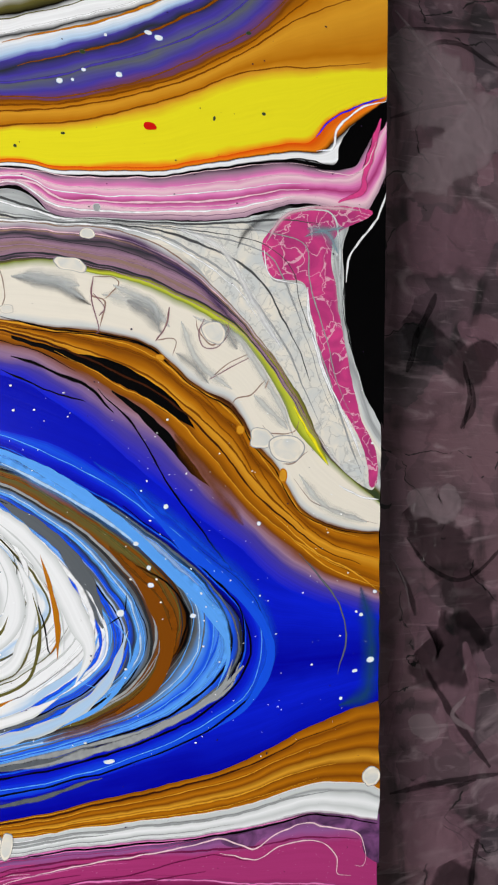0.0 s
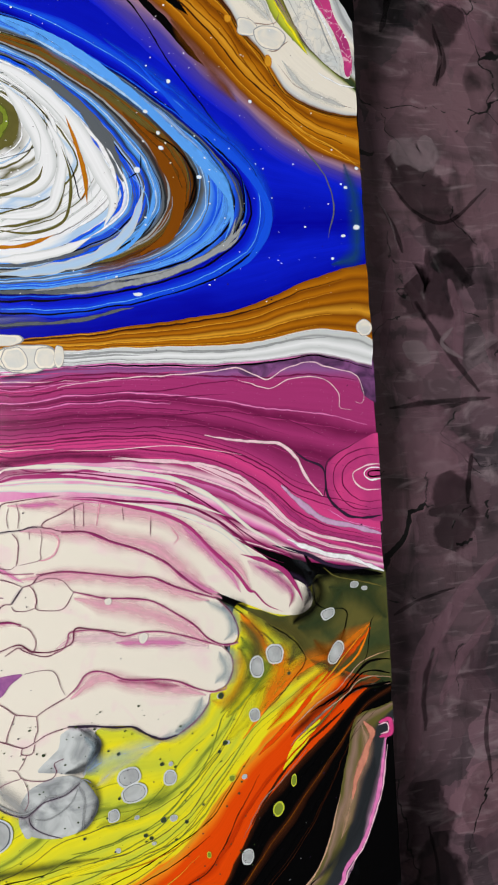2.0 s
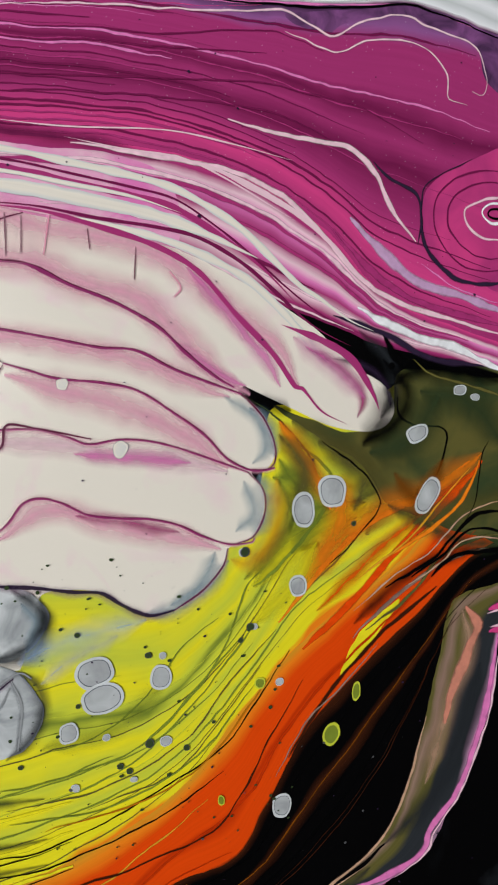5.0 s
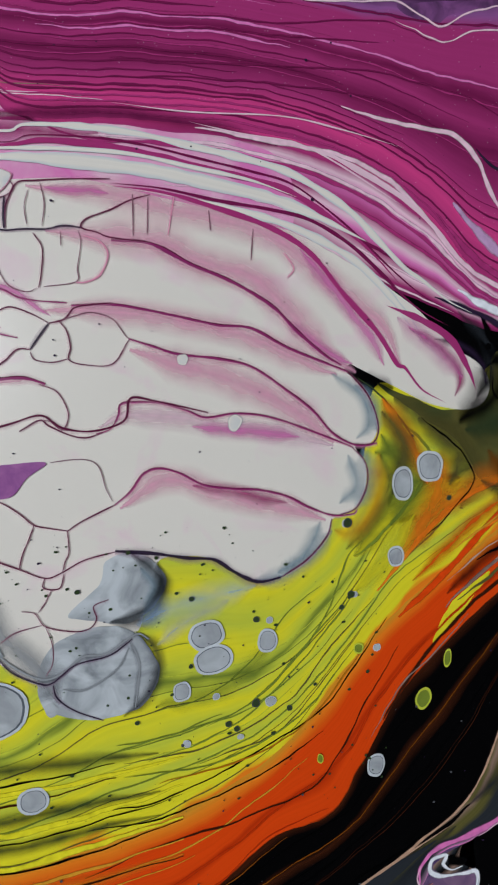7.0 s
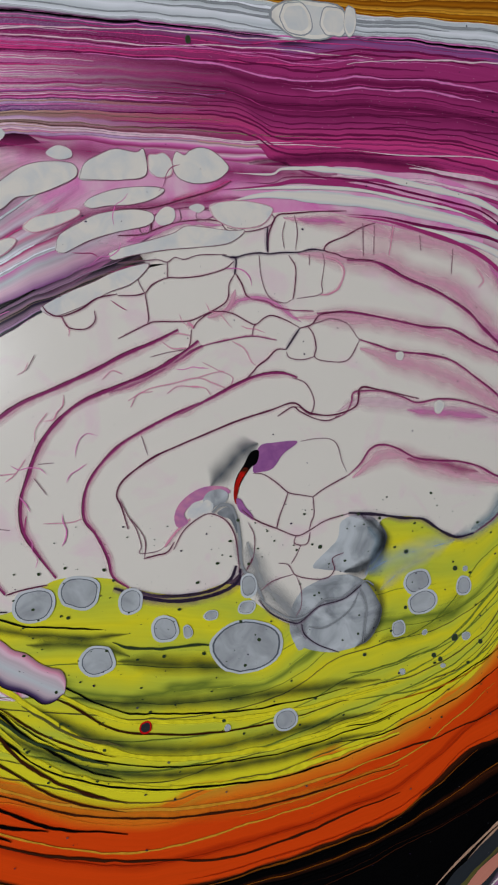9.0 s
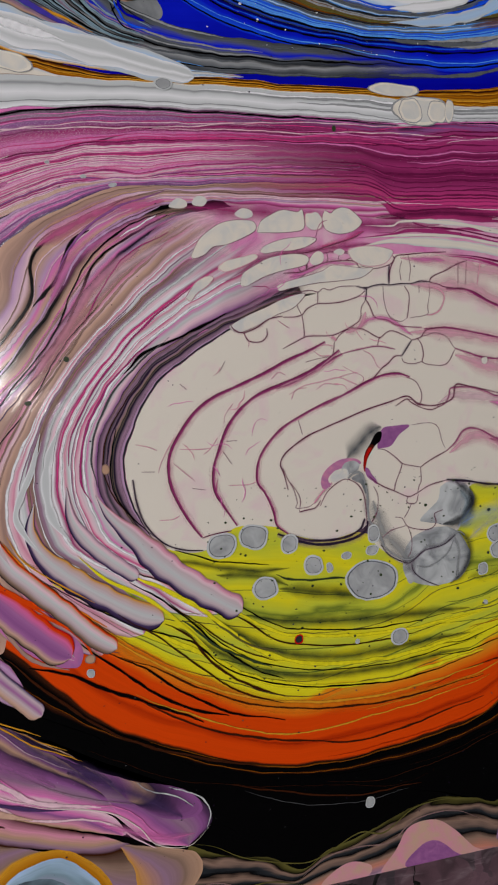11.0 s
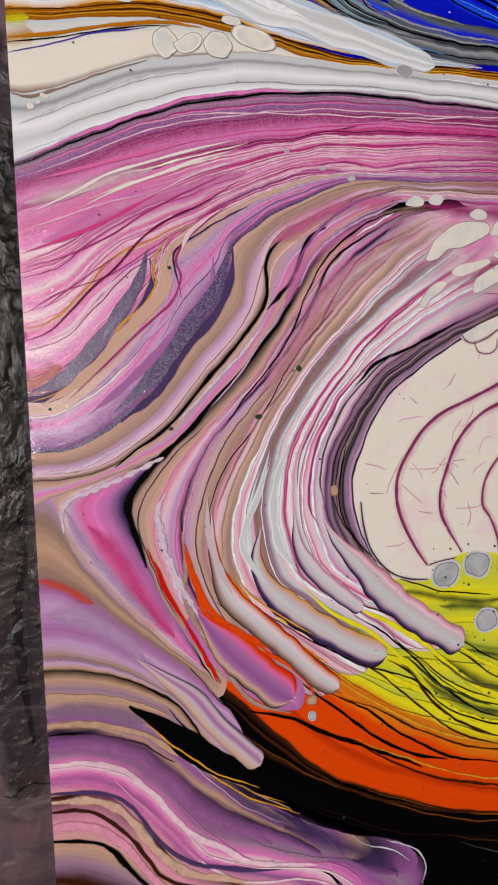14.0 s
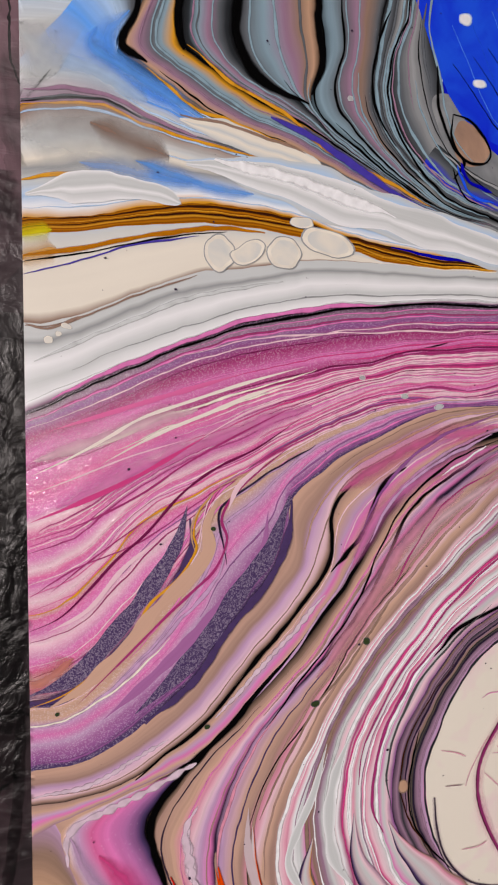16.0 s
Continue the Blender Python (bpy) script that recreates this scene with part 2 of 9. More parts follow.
def surface(name, verts, faces, uvs, material, parent=painting, label="", kind=""):
    """A skin of paint that lies on the canvas; x and y in centimetres, z in millimetres above it."""
    exact = name in ("paint_seam", "paint_cell", "paint_lobe", "paint_strip", "pale_pool")
    xs, ys = [v[0] for v in verts], [v[1] for v in verts]
    if name in ("paint_pool", "pale_pool"):
        spots = {(i, j) for i in range(int(min(xs) * 2) - 1, int(max(xs) * 2) + 2) for j in range(int(min(ys) * 2) - 1, int(max(ys) * 2) + 2)}
    else:
        spots = {(int(x * 2) + i, int(y * 2) + j) for x, y in zip(xs, ys) for i in (-1, 0, 1) for j in (-1, 0, 1)}
    lift = max((STACK.get(s, 0.0) for s in spots), default=0.0) + (3e-6 if name in ("paint_band", "paint_pool", "pale_pool") else 1.2e-6)
    for s in spots:
        STACK[s] = lift + max(v[2] for v in verts) / 1000 * (name != "paint_specks")
    co = []
    for x, y, z in verts:
        a, c = noise.noise((x * 0.8, y * 0.8, 3.3)), noise.noise((x * 0.8, y * 0.8, 9.1))
        d, e = noise.noise((x * 2.7, y * 2.7, 5.7)), noise.noise((x * 2.7, y * 2.7, 1.9))
        if not exact:
            x, y = x + 0.07 * a + 0.035 * d, y + 0.07 * c + 0.035 * e
        x, y = min(max(x / 100, 0.0), WIDE), min(max(y / 100, 0.0), TALL)
        co.append((x, y, TOP + lift + z / 1000))
    me = bpy.data.meshes.new(name)
    me.from_pydata(co, [], faces)
    if uvs:
        layer = me.uv_layers.new(name="UVMap")
        for loop in me.loops:
            layer.data[loop.index].uv = uvs[loop.vertex_index]
    for m in material if isinstance(material, (list, tuple)) else [material]:
        me.materials.append(m)
    me.polygons.foreach_set("use_smooth", [True] * len(me.polygons))
    ob = new(name, me)
    ob.parent = parent
    return tagged(ob, label, "", "", kind)


def ribbon(name, one, two, across, material, rise=0.0, label=""):
    n = len(one)
    verts, uvs, faces, run = [], [], [], 0.0
    for i, (a, b) in enumerate(zip(one, two)):
        if i:
            run += ((a + b) / 2 - (one[i - 1] + two[i - 1]) / 2).length
        for j in range(across):
            s = j / (across - 1)
            q = a.lerp(b, s)
            verts.append((q.x, q.y, rise * 4 * s * (1 - s)))
            uvs.append((s, run))
    for i in range(n - 1):
        for j in range(across - 1):
            k = i * across + j
            faces.append((k, k + 1, k + across + 1, k + across))
    return surface(name, verts, faces, uvs, material, label=label)


def band(a, b, stops, tip=0.0, tip_end=0.0, **look_of):
    """A band of poured paint between two flow lines; tip: the share of its length over which its start rounds off."""
    n = 160
    one, la = smooth(G[a], n)
    two, lb = smooth(G[b], n)
    for i in range(int(n * tip)):
        k = i / (n * tip)
        f = math.sqrt(max(0.0, 1 - (1 - k) ** 2))
        mid = (one[i] + two[i]) / 2
        one[i], two[i] = mid.lerp(one[i], f), mid.lerp(two[i], f)
    for i in range(int(n * tip_end)):
        k, j = i / (n * tip_end), n - 1 - i
        f = math.sqrt(max(0.0, 1 - (1 - k) ** 2))
        mid = (one[j] + two[j]) / 2
        one[j], two[j] = mid.lerp(one[j], f), mid.lerp(two[j], f)
    width = sum((p - q).length for p, q in zip(one, two)) / n
    look_of["length"] = (la + lb) / 2
    return ribbon("paint_band", one, two, 14, flow_paint(stops, max(width, 0.2), **look_of))


SOFT = {}


def soft_paint(colour):
    """A paint colour that thins out towards the sides of its streak."""
    if colour not in SOFT:
        m, t, p, node, link = tree_of("streak_" + colour)
        uv, sep = node("UVMap"), node("SeparateXYZ")
        link(uv.outputs[0], sep.inputs[0])
        off = maths(t, "ABSOLUTE", maths(t, "SUBTRACT", maths(t, "MULTIPLY", sep.outputs[0], 2), 1))
        geo, n = node("NewGeometry"), node("TexNoise")
        n.inputs["Scale"].default_value, n.inputs["Detail"].default_value = 420, 5
        link(geo.outputs["Position"], n.inputs["Vector"])
        cover = maths(t, "MULTIPLY", maths(t, "SUBTRACT", 1.0, off), maths(t, "ADD", maths(t, "MULTIPLY", n.outputs[0], 3.0), 0.6))
        link(maths(t, "MINIMUM", cover, 1.0), p.inputs["Alpha"])
        hsv = node("HueSaturation")
        hsv.inputs["Color"].default_value = hue(colour)
        link(maths(t, "ADD", maths(t, "MULTIPLY", n.outputs[0], 0.6), 0.7), hsv.inputs["Value"])
        link(hsv.outputs[0], p.inputs["Base Color"])
        gloss(p)
        SOFT[colour] = m
    return SOFT[colour]


WIDE_EDGES = dict(lilac="lobe", wgrey="white", dtan="mauve", cream="wgrey", white="wgrey", pblue="wgrey")


def stroke(colour, wide, points, soft=True):
    """A fine tapered streak of one colour along a flow line."""
    wide *= 1.25 if soft else 1.0
    n = max(12, len(points) * (24 if colour == "whitebead" else 8))
    mid, length = smooth(points, n)
    one, two = [], []
    SEED[0] += 1
    for i, q in enumerate(mid):
        d = (mid[min(i + 1, n - 1)] - mid[max(i - 1, 0)]).normalized()
        s = i / (n - 1)
        w = wide * 0.5 * (0.25 + 0.75 * min(1, 6 * s, 6 * (1 - s))) * (0.9 + 0.5 * noise.noise((q.x * 1.3, q.y * 1.3, SEED[0])))
        if wide > 0.6:
            ends = max(0.0, 1 - (1 - s) * length / (wide * 0.6))
            w = wide * 0.5 * min(1, 0.1 + 3 * s) * (1.05 - 0.5 * s ** 3) * math.sqrt(1 - 0.98 * ends * ends) * (0.95 + 0.25 * noise.noise((q.x * 0.8, q.y * 0.8, SEED[0])))
        if colour == "whitebead":
            w *= 0.45 + 0.7 * abs(math.sin(i * length / n / max(wide, 0.1) * 2.0 + 0.8 * math.sin(i * 0.1)))
        side = Vector((-d.y, d.x)) * w
        one.append(q + side)
        two.append(q - side)
    if wide > 0.6:
        edge = WIDE_EDGES.get(colour, colour)
        return ribbon("paint_streak", one, two, 5, flow_paint(f"{edge}@0 {colour}@.16 {colour}@.4 {edge}@.55 {colour}@.7 {edge}@1", wide, warp=0.12, streak=0.1))
    return ribbon("paint_streak", one, two, 3, soft_paint(colour) if soft else plain(colour), 0.0 if wide > 0.3 else 0.001)


def fine_lines(a, b, colours, count, wide, seed, lo=0.0, hi=1.0, start=0.0, end=1.0):
    """Thin lines drawn out by the flow between two flow lines."""
    rng = random.Random(seed)
    one, _ = smooth(G[a], 60)
    two, _ = smooth(G[b], 60)
    names = colours.split()
    for i in range(count):
        f = lo + (hi - lo) * (i + rng.uniform(0.15, 0.85)) / count
        s0 = start + (end - start) * (0 if rng.random() < 0.3 else rng.uniform(0, 0.5))
        s1 = s0 + (end - s0) * (1 if rng.random() < 0.4 else rng.uniform(0.4, 1))
        ids = range(int(s0 * 59), max(int(s1 * 59), int(s0 * 59) + 6), 3)
        pts = [one[min(k, 59)].lerp(two[min(k, 59)], f + 0.25 / count * noise.noise((k * 0.09, i * 3.1, seed))) for k in ids]
        stroke(rng.choice(names), wide * rng.uniform(0.5, 1.5), pts)


HAZE = {}


def haze(colour, wide, points, strength=0.75):
    """A soft bleed of one paint into the next."""
    if (colour, strength) not in HAZE:
        m, t, p, node, link = tree_of("bleeding_" + colour)
        uv, sep = node("UVMap"), node("SeparateXYZ")
        link(uv.outputs[0], sep.inputs[0])
        off = maths(t, "ABSOLUTE", maths(t, "SUBTRACT", maths(t, "MULTIPLY", sep.outputs[0], 2), 1))
        geo, n = node("NewGeometry"), node("TexNoise")
        n.inputs["Scale"].default_value, n.inputs["Detail"].default_value = 180, 4
        link(geo.outputs["Position"], n.inputs["Vector"])
        soft = maths(t, "MULTIPLY", maths(t, "POWER", maths(t, "SUBTRACT", 1, off), 1.4), maths(t, "ADD", n.outputs[0], 0.4))
        p.inputs["Base Color"].default_value = hue(colour)
        link(maths(t, "MULTIPLY", soft, strength), p.inputs["Alpha"])
        gloss(p)
        HAZE[colour, strength] = m
    n = max(12, len(points) * 8)
    mid, _ = smooth(points, n)
    one, two = [], []
    for i, q in enumerate(mid):
        d = (mid[min(i + 1, n - 1)] - mid[max(i - 1, 0)]).normalized()
        s = i / (n - 1)
        side = Vector((-d.y, d.x)) * wide * 0.5 * min(1, 0.1 + 5 * s, 0.1 + 5 * (1 - s))
        one.append(q + side)
        two.append(q - side)
    ribbon("paint_bleed", one, two, 3, HAZE[colour, strength])


def smear(colour, wide, points):
    """A thin patch on the table film: paint smears, scuffs, plain dark strips and painted sheen."""
    m = film_smear(colour)
    n = max(16, len(points) * 8)
    mid, _ = smooth(points, n)
    verts, uvs, faces, run = [], [], [], 0.0
    SEED[0] += 1
    for i, q in enumerate(mid):
        d = (mid[min(i + 1, n - 1)] - mid[max(i - 1, 0)]).normalized()
        if i:
            run += (q - mid[i - 1]).length
        for j in (-1, 0, 1):
            w = wide * 0.5 * (1 + 0.6 * noise.noise((q.x, q.y, SEED[0] + j)))
            p = q + Vector((-d.y, d.x)) * w * j
            verts.append((p.x / 100, p.y / 100, 0.0003 + SEED[0] % 40 * 1e-5))
            uvs.append(((j + 1) / 2, i / (n - 1)))
    for i in range(n - 1):
        for j in (0, 1):
            k = i * 3 + j
            faces.append((k, k + 1, k + 4, k + 3))
    me = bpy.data.meshes.new("film_mark")
    me.from_pydata(verts, [], faces)
    layer = me.uv_layers.new(name="UVMap")
    for loop in me.loops:
        layer.data[loop.index].uv = uvs[loop.vertex_index]
    me.materials.append(m)
    ob = new("film_mark", me)
    ob.parent = table


FILM = {}


def film_smear(colour):
    if colour not in FILM:
        m, t, p, node, link = tree_of("smear_" + colour)
        uv, sep = node("UVMap"), node("SeparateXYZ")
        link(uv.outputs[0], sep.inputs[0])
        off = maths(t, "ABSOLUTE", maths(t, "SUBTRACT", maths(t, "MULTIPLY", sep.outputs[0], 2), 1))
        end = maths(t, "ABSOLUTE", maths(t, "SUBTRACT", maths(t, "MULTIPLY", sep.outputs[1], 2), 1))
        geo, n = node("NewGeometry"), node("TexNoise")
        n.inputs["Scale"].default_value, n.inputs["Detail"].default_value = 110, 10
        n.inputs["Distortion"].default_value = 1.0
        link(geo.outputs["Position"], n.inputs["Vector"])
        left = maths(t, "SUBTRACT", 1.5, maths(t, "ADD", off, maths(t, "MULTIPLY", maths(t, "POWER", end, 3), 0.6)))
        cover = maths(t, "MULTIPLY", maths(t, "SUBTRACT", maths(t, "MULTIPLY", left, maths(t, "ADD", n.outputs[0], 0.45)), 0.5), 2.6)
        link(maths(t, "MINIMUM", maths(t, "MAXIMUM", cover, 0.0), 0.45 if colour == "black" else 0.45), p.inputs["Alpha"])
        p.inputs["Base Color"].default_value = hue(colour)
        bump = node("Bump")
        bump.inputs["Strength"].default_value, bump.inputs["Distance"].default_value = 0.7, 0.003
        link(n.outputs[0], bump.inputs["Height"])
        link(bump.outputs[0], p.inputs["Normal"])
        gloss(p, 0.3)
        FILM[colour] = m
    return FILM[colour]


def pool(shape, material, rise=0.2, name="paint_pool"):
    """A closed pool of paint with a rounded rim."""
    n = 640 if name == "pale_pool" else 220
    ring, _ = smooth(G[shape], n, True)
    ring = ring[:-1]
    verts = [(q.x, q.y, 0.0) for q in ring]
    area = sum(p[0] * q[1] - p[1] * q[0] for p, q in zip(verts, verts[1:] + verts[:1]))
    faces = [tuple(range(len(verts)))[::1 if area > 0 else -1]]
    return surface(name, verts, faces, None, material)


KINDS = {}


def kind_of(kind):
    if not KINDS:
        KINDS.update(
            ring=[pool_paint("grey", "wgrey", 140, spread=(0.3, 0.85)), plain("wgrey"), plain("slate")], cell=[pool_paint("cream", "wgrey", 120, spread=(0.3, 0.75)), plain("grey"), plain("cream")],
            lime=[plain("green"), plain("lime")], dot=[plain("dgreen"), plain("dgrey")], wdot=[plain("white"), plain("pblue")],
            reddot=[plain("dslate"), plain("red")], orng=[plain("gold"), plain("ochre")], red=[plain("red"), plain("red")],
            tanring=[plain("tan"), plain("dtan")], blk=[plain("black"), plain("black")])
    return KINDS[kind]


def bubble(kind, x, y, a, b, turn):
    """A round cell of paint with a rim of another tone."""
    SEED[0] += 1
    n, c, s = 28, math.cos(radians(turn)), math.sin(radians(turn))
    verts, faces, rim = [], [], []
    inner = 1 - min(0.2, 0.09 / max(a, b))
    for k, (f, z) in enumerate(((1.0, 0.0), (0.93 if kind == "cell" else inner, 0.002), (0.74 if kind == "cell" else inner - 0.05, 0.002), (0.4, 0.002), (0.001, 0.002))):
        for i in range(n):
            h = 2 * math.pi * i / n
            wob = 1 + (0.22 if kind == "cell" else 0.1) * noise.noise((math.cos(h) * 1.2, math.sin(h) * 1.2, SEED[0] * 3.7))
            ch, sh = math.cos(h), math.sin(h)
            px, py = a * f * wob * math.copysign(abs(ch) ** 0.88, ch), b * f * wob * math.copysign(abs(sh) ** 0.88, sh)
            verts.append((x + px * c - py * s, y + px * s + py * c, z * min(1, 2 * min(a, b))))
    for k in range(4):
        for i in range(n):
            j = (i + 1) % n
            faces.append((k * n + i, k * n + j, k * n + n + j, k * n + n + i))
            rim.append(1 if k < (2 if kind in ("reddot", "lime") else 1) else 2 if kind in ("cell", "ring") and k == 1 else 0)
    ob = surface("paint_bubble", verts, faces, None, kind_of(kind))
    for poly, r in zip(ob.data.polygons, rim):
        poly.material_index = r
    return ob


SEAMS = dict(crack=("seamdark", "blush", 0.35), vein=("seamplum", "blush", 0.6), hair=("seamgrey", "lpink", 0.2), dark=("dpurple", "mauve", 0.5),
             pink=("rose", "blush", 0.45), grey=("grey", "slate", 0.5))
SEAM_PAINT = {}


def seam_paint(kind):
    """The drawn-in joint between two cells: a dark core with ragged sides that bleeds into the pale paint."""
    if kind not in SEAM_PAINT:
        core, bleed, share = SEAMS[kind]
        m, t, p, node, link = tree_of("seam_" + kind)
        uv, sep = node("UVMap"), node("SeparateXYZ")
        link(uv.outputs[0], sep.inputs[0])
        geo, n, big = node("NewGeometry"), node("TexNoise"), node("TexNoise")
        n.inputs["Scale"].default_value, n.inputs["Detail"].default_value = 900, 4
        big.inputs["Scale"].default_value, big.inputs["Detail"].default_value = 130, 3
        for q in (n, big):
            link(geo.outputs["Position"], q.inputs["Vector"])
        across = maths(t, "SUBTRACT", maths(t, "MULTIPLY", sep.outputs[0], 2), 1)
        off = maths(t, "ABSOLUTE", maths(t, "ADD", across, maths(t, "MULTIPLY", maths(t, "SUBTRACT", n.outputs[0], 0.5), 0.16)))
        inside = maths(t, "MULTIPLY", maths(t, "SUBTRACT", 0.27, off), 14.0)
        inside = maths(t, "MINIMUM", maths(t, "MAXIMUM", inside, 0.0), 1.0)
        side = maths(t, "MULTIPLY", maths(t, "ADD", across, 1.0), 0.5)
        soft = maths(t, "MULTIPLY", maths(t, "POWER", maths(t, "MAXIMUM", maths(t, "SUBTRACT", 1.0, off), 0.0), 1.3), maths(t, "MULTIPLY", side, share * 2))
        soft = maths(t, "MULTIPLY", soft, maths(t, "MULTIPLY", big.outputs[0], 1.8))
        link(maths(t, "MINIMUM", maths(t, "MAXIMUM", maths(t, "MULTIPLY", inside, 0.92), soft), 1.0), p.inputs["Alpha"])
        mix, rim = node("Mix"), node("Mix")
        mix.data_type = rim.data_type = "RGBA"
        # veins keep a darker line along one side and a cloudy body
        rim.inputs[6].default_value, rim.inputs[7].default_value = hue(core), hue("seamdark" if kind == "vein" else core)
        line = maths(t, "GREATER_THAN", maths(t, "ADD", maths(t, "MULTIPLY", across, -1.0), maths(t, "MULTIPLY", big.outputs[0], 0.25)), 0.22)
        link(line, rim.inputs[0])
        link(inside, mix.inputs[0])
        mix.inputs[6].default_value = hue(bleed)
        link(rim.outputs[2], mix.inputs[7])
        link(mix.outputs[2], p.inputs["Base Color"])
        gloss(p)
        SEAM_PAINT[kind] = m
    return SEAM_PAINT[kind]


def drawn_out(name, points, wide, material, across, taper, rise=0.0):
    """A ribbon of paint along a flow line, with uneven width and the ends that taper gives."""
    n = max(14, len(points) * 10)
    mid, length = smooth(points, n)
    one, two = [], []
    SEED[0] += 1
    for i, q in enumerate(mid):
        d = (mid[min(i + 1, n - 1)] - mid[max(i - 1, 0)]).normalized()
        w = wide * 0.5 * taper(i / (n - 1), length) * (1 + (0.45 if wide < 0.5 else 0.18) * noise.noise((q.x * 1.7, q.y * 1.7, SEED[0])))
        side = Vector((-d.y, d.x)) * w
        one.append(q + side)
        two.append(q - side)
    return ribbon(name, one, two, across, material, rise)


def seam(kind, wide, points):
    drawn_out("paint_seam", points, wide * 3.5, seam_paint(kind), 3, lambda s, _: 0.55 + 0.45 * min(1, 8 * s, 8 * (1 - s)))


def strip(colour, wide, points):
    """A strip of one paint with cloudy shading, pointed at both ends."""
    edge = WIDE_EDGES.get(colour, colour)
    look_of = flow_paint(f"{edge}@0 {colour}@.25 {colour}@.7 {edge}@1", wide, warp=0.1, streak=0.08, glitter=0.4 if colour == "dusk" else 0.0)
    drawn_out("paint_strip", points, wide, look_of, 4, lambda s, _: min(1, 0.03 + 4 * s, 0.03 + 4 * (1 - s)))


def lobe(wide, stops, points):
    """A blunt tongue of layered paint: its start runs out of the flow, its end is round."""
    def taper(s, length):
        ends = max(0.0, 1 - (1 - s) * length / (wide * 0.5))
        return min(1, 0.02 + 2.4 * s) * math.sqrt(max(0.0, 1 - 0.99 * ends * ends))
    drawn_out("paint_lobe", points, wide, flow_paint(stops, wide, warp=0.07, streak=0.12), 9, taper)


CELL_PAINT = {}


def cell(kind, points):
    """A small pool with its own outline."""
    if not CELL_PAINT:
        CELL_PAINT.update(slate=pool_paint("slate", "grey", 120), violet=pool_paint("purple", "orchid", 260), black=plain("black"), red=pool_paint("red", "brown", 200),
                          rosec=pool_paint("rose", "orchid", 150), ring=pool_paint("grey", "wgrey", 150), cream=pool_paint("wgrey", "cream", 150), pinkc=pool_paint("sand", "rose", 130), pale=pool_paint("cream", "wgrey", 130, spread=(0.4, 0.8)))
    ring, _ = smooth(points, 60, True)
    verts = [(q.x, q.y, 0.0) for q in ring[:-1]]
    area = sum(p[0] * q[1] - p[1] * q[0] for p, q in zip(verts, verts[1:] + verts[:1]))
    return surface("paint_cell", verts, [tuple(range(len(verts)))[::1 if area > 0 else -1]], None, CELL_PAINT[kind])


# flow lines of the pour, in centimetres from the lower left corner
G = {}
G["tz"] = [(16.13, 62.48), (22.81, 65.48), (28.62, 67.66), (31.83, 68.86), (40.03, 71.8)]
G["ta"] = [(16.28, 56.96), (21.16, 59.4), (24.77, 61.2), (26.69, 62.06), (28.71, 62.95), (30.81, 64.22), (32.12, 65.14), (34.15, 66.68), (36.75, 69.57)]
G["tb"] = [(16.3, 55.86), (21.18, 58.52), (24.79, 59.81), (26.73, 60.12), (28.75, 60.82), (30.85, 61.71), (33.05, 63.08), (34.65, 64.28), (36.3, 66.21), (37.77, 67.69), (40.05, 69.39)]
G["tc"] = [(16.35, 54.03), (21.2, 57.64), (24.81, 58.86), (26.75, 59.21), (28.76, 59.87), (30.87, 60.73), (33.07, 61.86), (34.91, 62.62), (37.82, 63.18), (40.12, 63.67)]
G["td"] = [(16.38, 53.12), (21.23, 56.28), (24.84, 57.7), (26.78, 57.73), (28.8, 57.91), (30.91, 58.3), (33.12, 58.97), (35.43, 59.73), (36.63, 59.97), (37.35, 60.93), (38.34, 61.67), (40.13, 62.38)]
G["te"] = [(16.39, 52.58), (21.24, 55.99), (24.84, 57.42), (26.78, 57.38), (28.81, 57.55), (30.92, 57.91), (33.12, 58.48), (34.97, 58.92), (36.4, 59.04), (37.87, 59.07), (38.67, 59.48), (39.37, 60.64), (40.13, 62.28)]
G["tf"] = [(16.44, 50.76), (21.27, 54.54), (24.86, 56.73), (26.02, 56.46), (26.81, 55.93), (28.84, 55.99), (30.95, 56.18), (33.16, 56.46), (34.99, 57.02), (36.42, 57.46), (37.89, 57.35), (39.03, 57.39), (39.61, 58.18), (40.16, 59.56)]
G["tf2"] = [(16.45, 50.39), (21.28, 54.15), (24.86, 56.63), (26.81, 55.93), (28.84, 56.01), (32.04, 56.19), (34.76, 56.82), (36.91, 57.4), (38.4, 57.22), (38.06, 55.79), (38.26, 53.95), (38.59, 52.11), (39.24, 49.82), (39.9, 48.62)]
G["tm"] = [(16.42, 51.48), (21.26, 54.92), (24.89, 55.47), (26.82, 55.56), (28.84, 55.63), (30.97, 54.99), (32.75, 53.73), (34.13, 52.39), (35.32, 51.01), (36.29, 49.25), (37.4, 47.46)]
G["tg"] = [(16.44, 50.76), (21.3, 53.38), (24.92, 53.94), (26.45, 54.28), (27.85, 54.12), (29.92, 53.71), (31.65, 53.1), (33.22, 52.4), (34.38, 51.52), (35.56, 50.12), (36.54, 48.58), (37.4, 47.46), (38.28, 46.6), (39.86, 45.4)]
G["CL"] = [(16.46, 50.03), (21.33, 51.83), (24.96, 51.98), (26.89, 51.81), (28.5, 51.75), (30.17, 51.43), (31.04, 50.79), (32.37, 49.77), (33.61, 49.2), (34.43, 47.86), (35.37, 46.87), (35.86, 45.98), (36.59, 45.08), (38.06, 44.38), (39.87, 44.19)]
G["Q1"] = [(16.48, 49.12), (21.34, 51.44), (24.97, 51.44), (26.91, 50.88), (28.95, 49.84), (30.64, 49.06), (31.95, 48.02), (33.31, 46.52), (34.47, 45.2), (35.89, 44.08), (37.83, 42.9), (39.89, 42.1)]
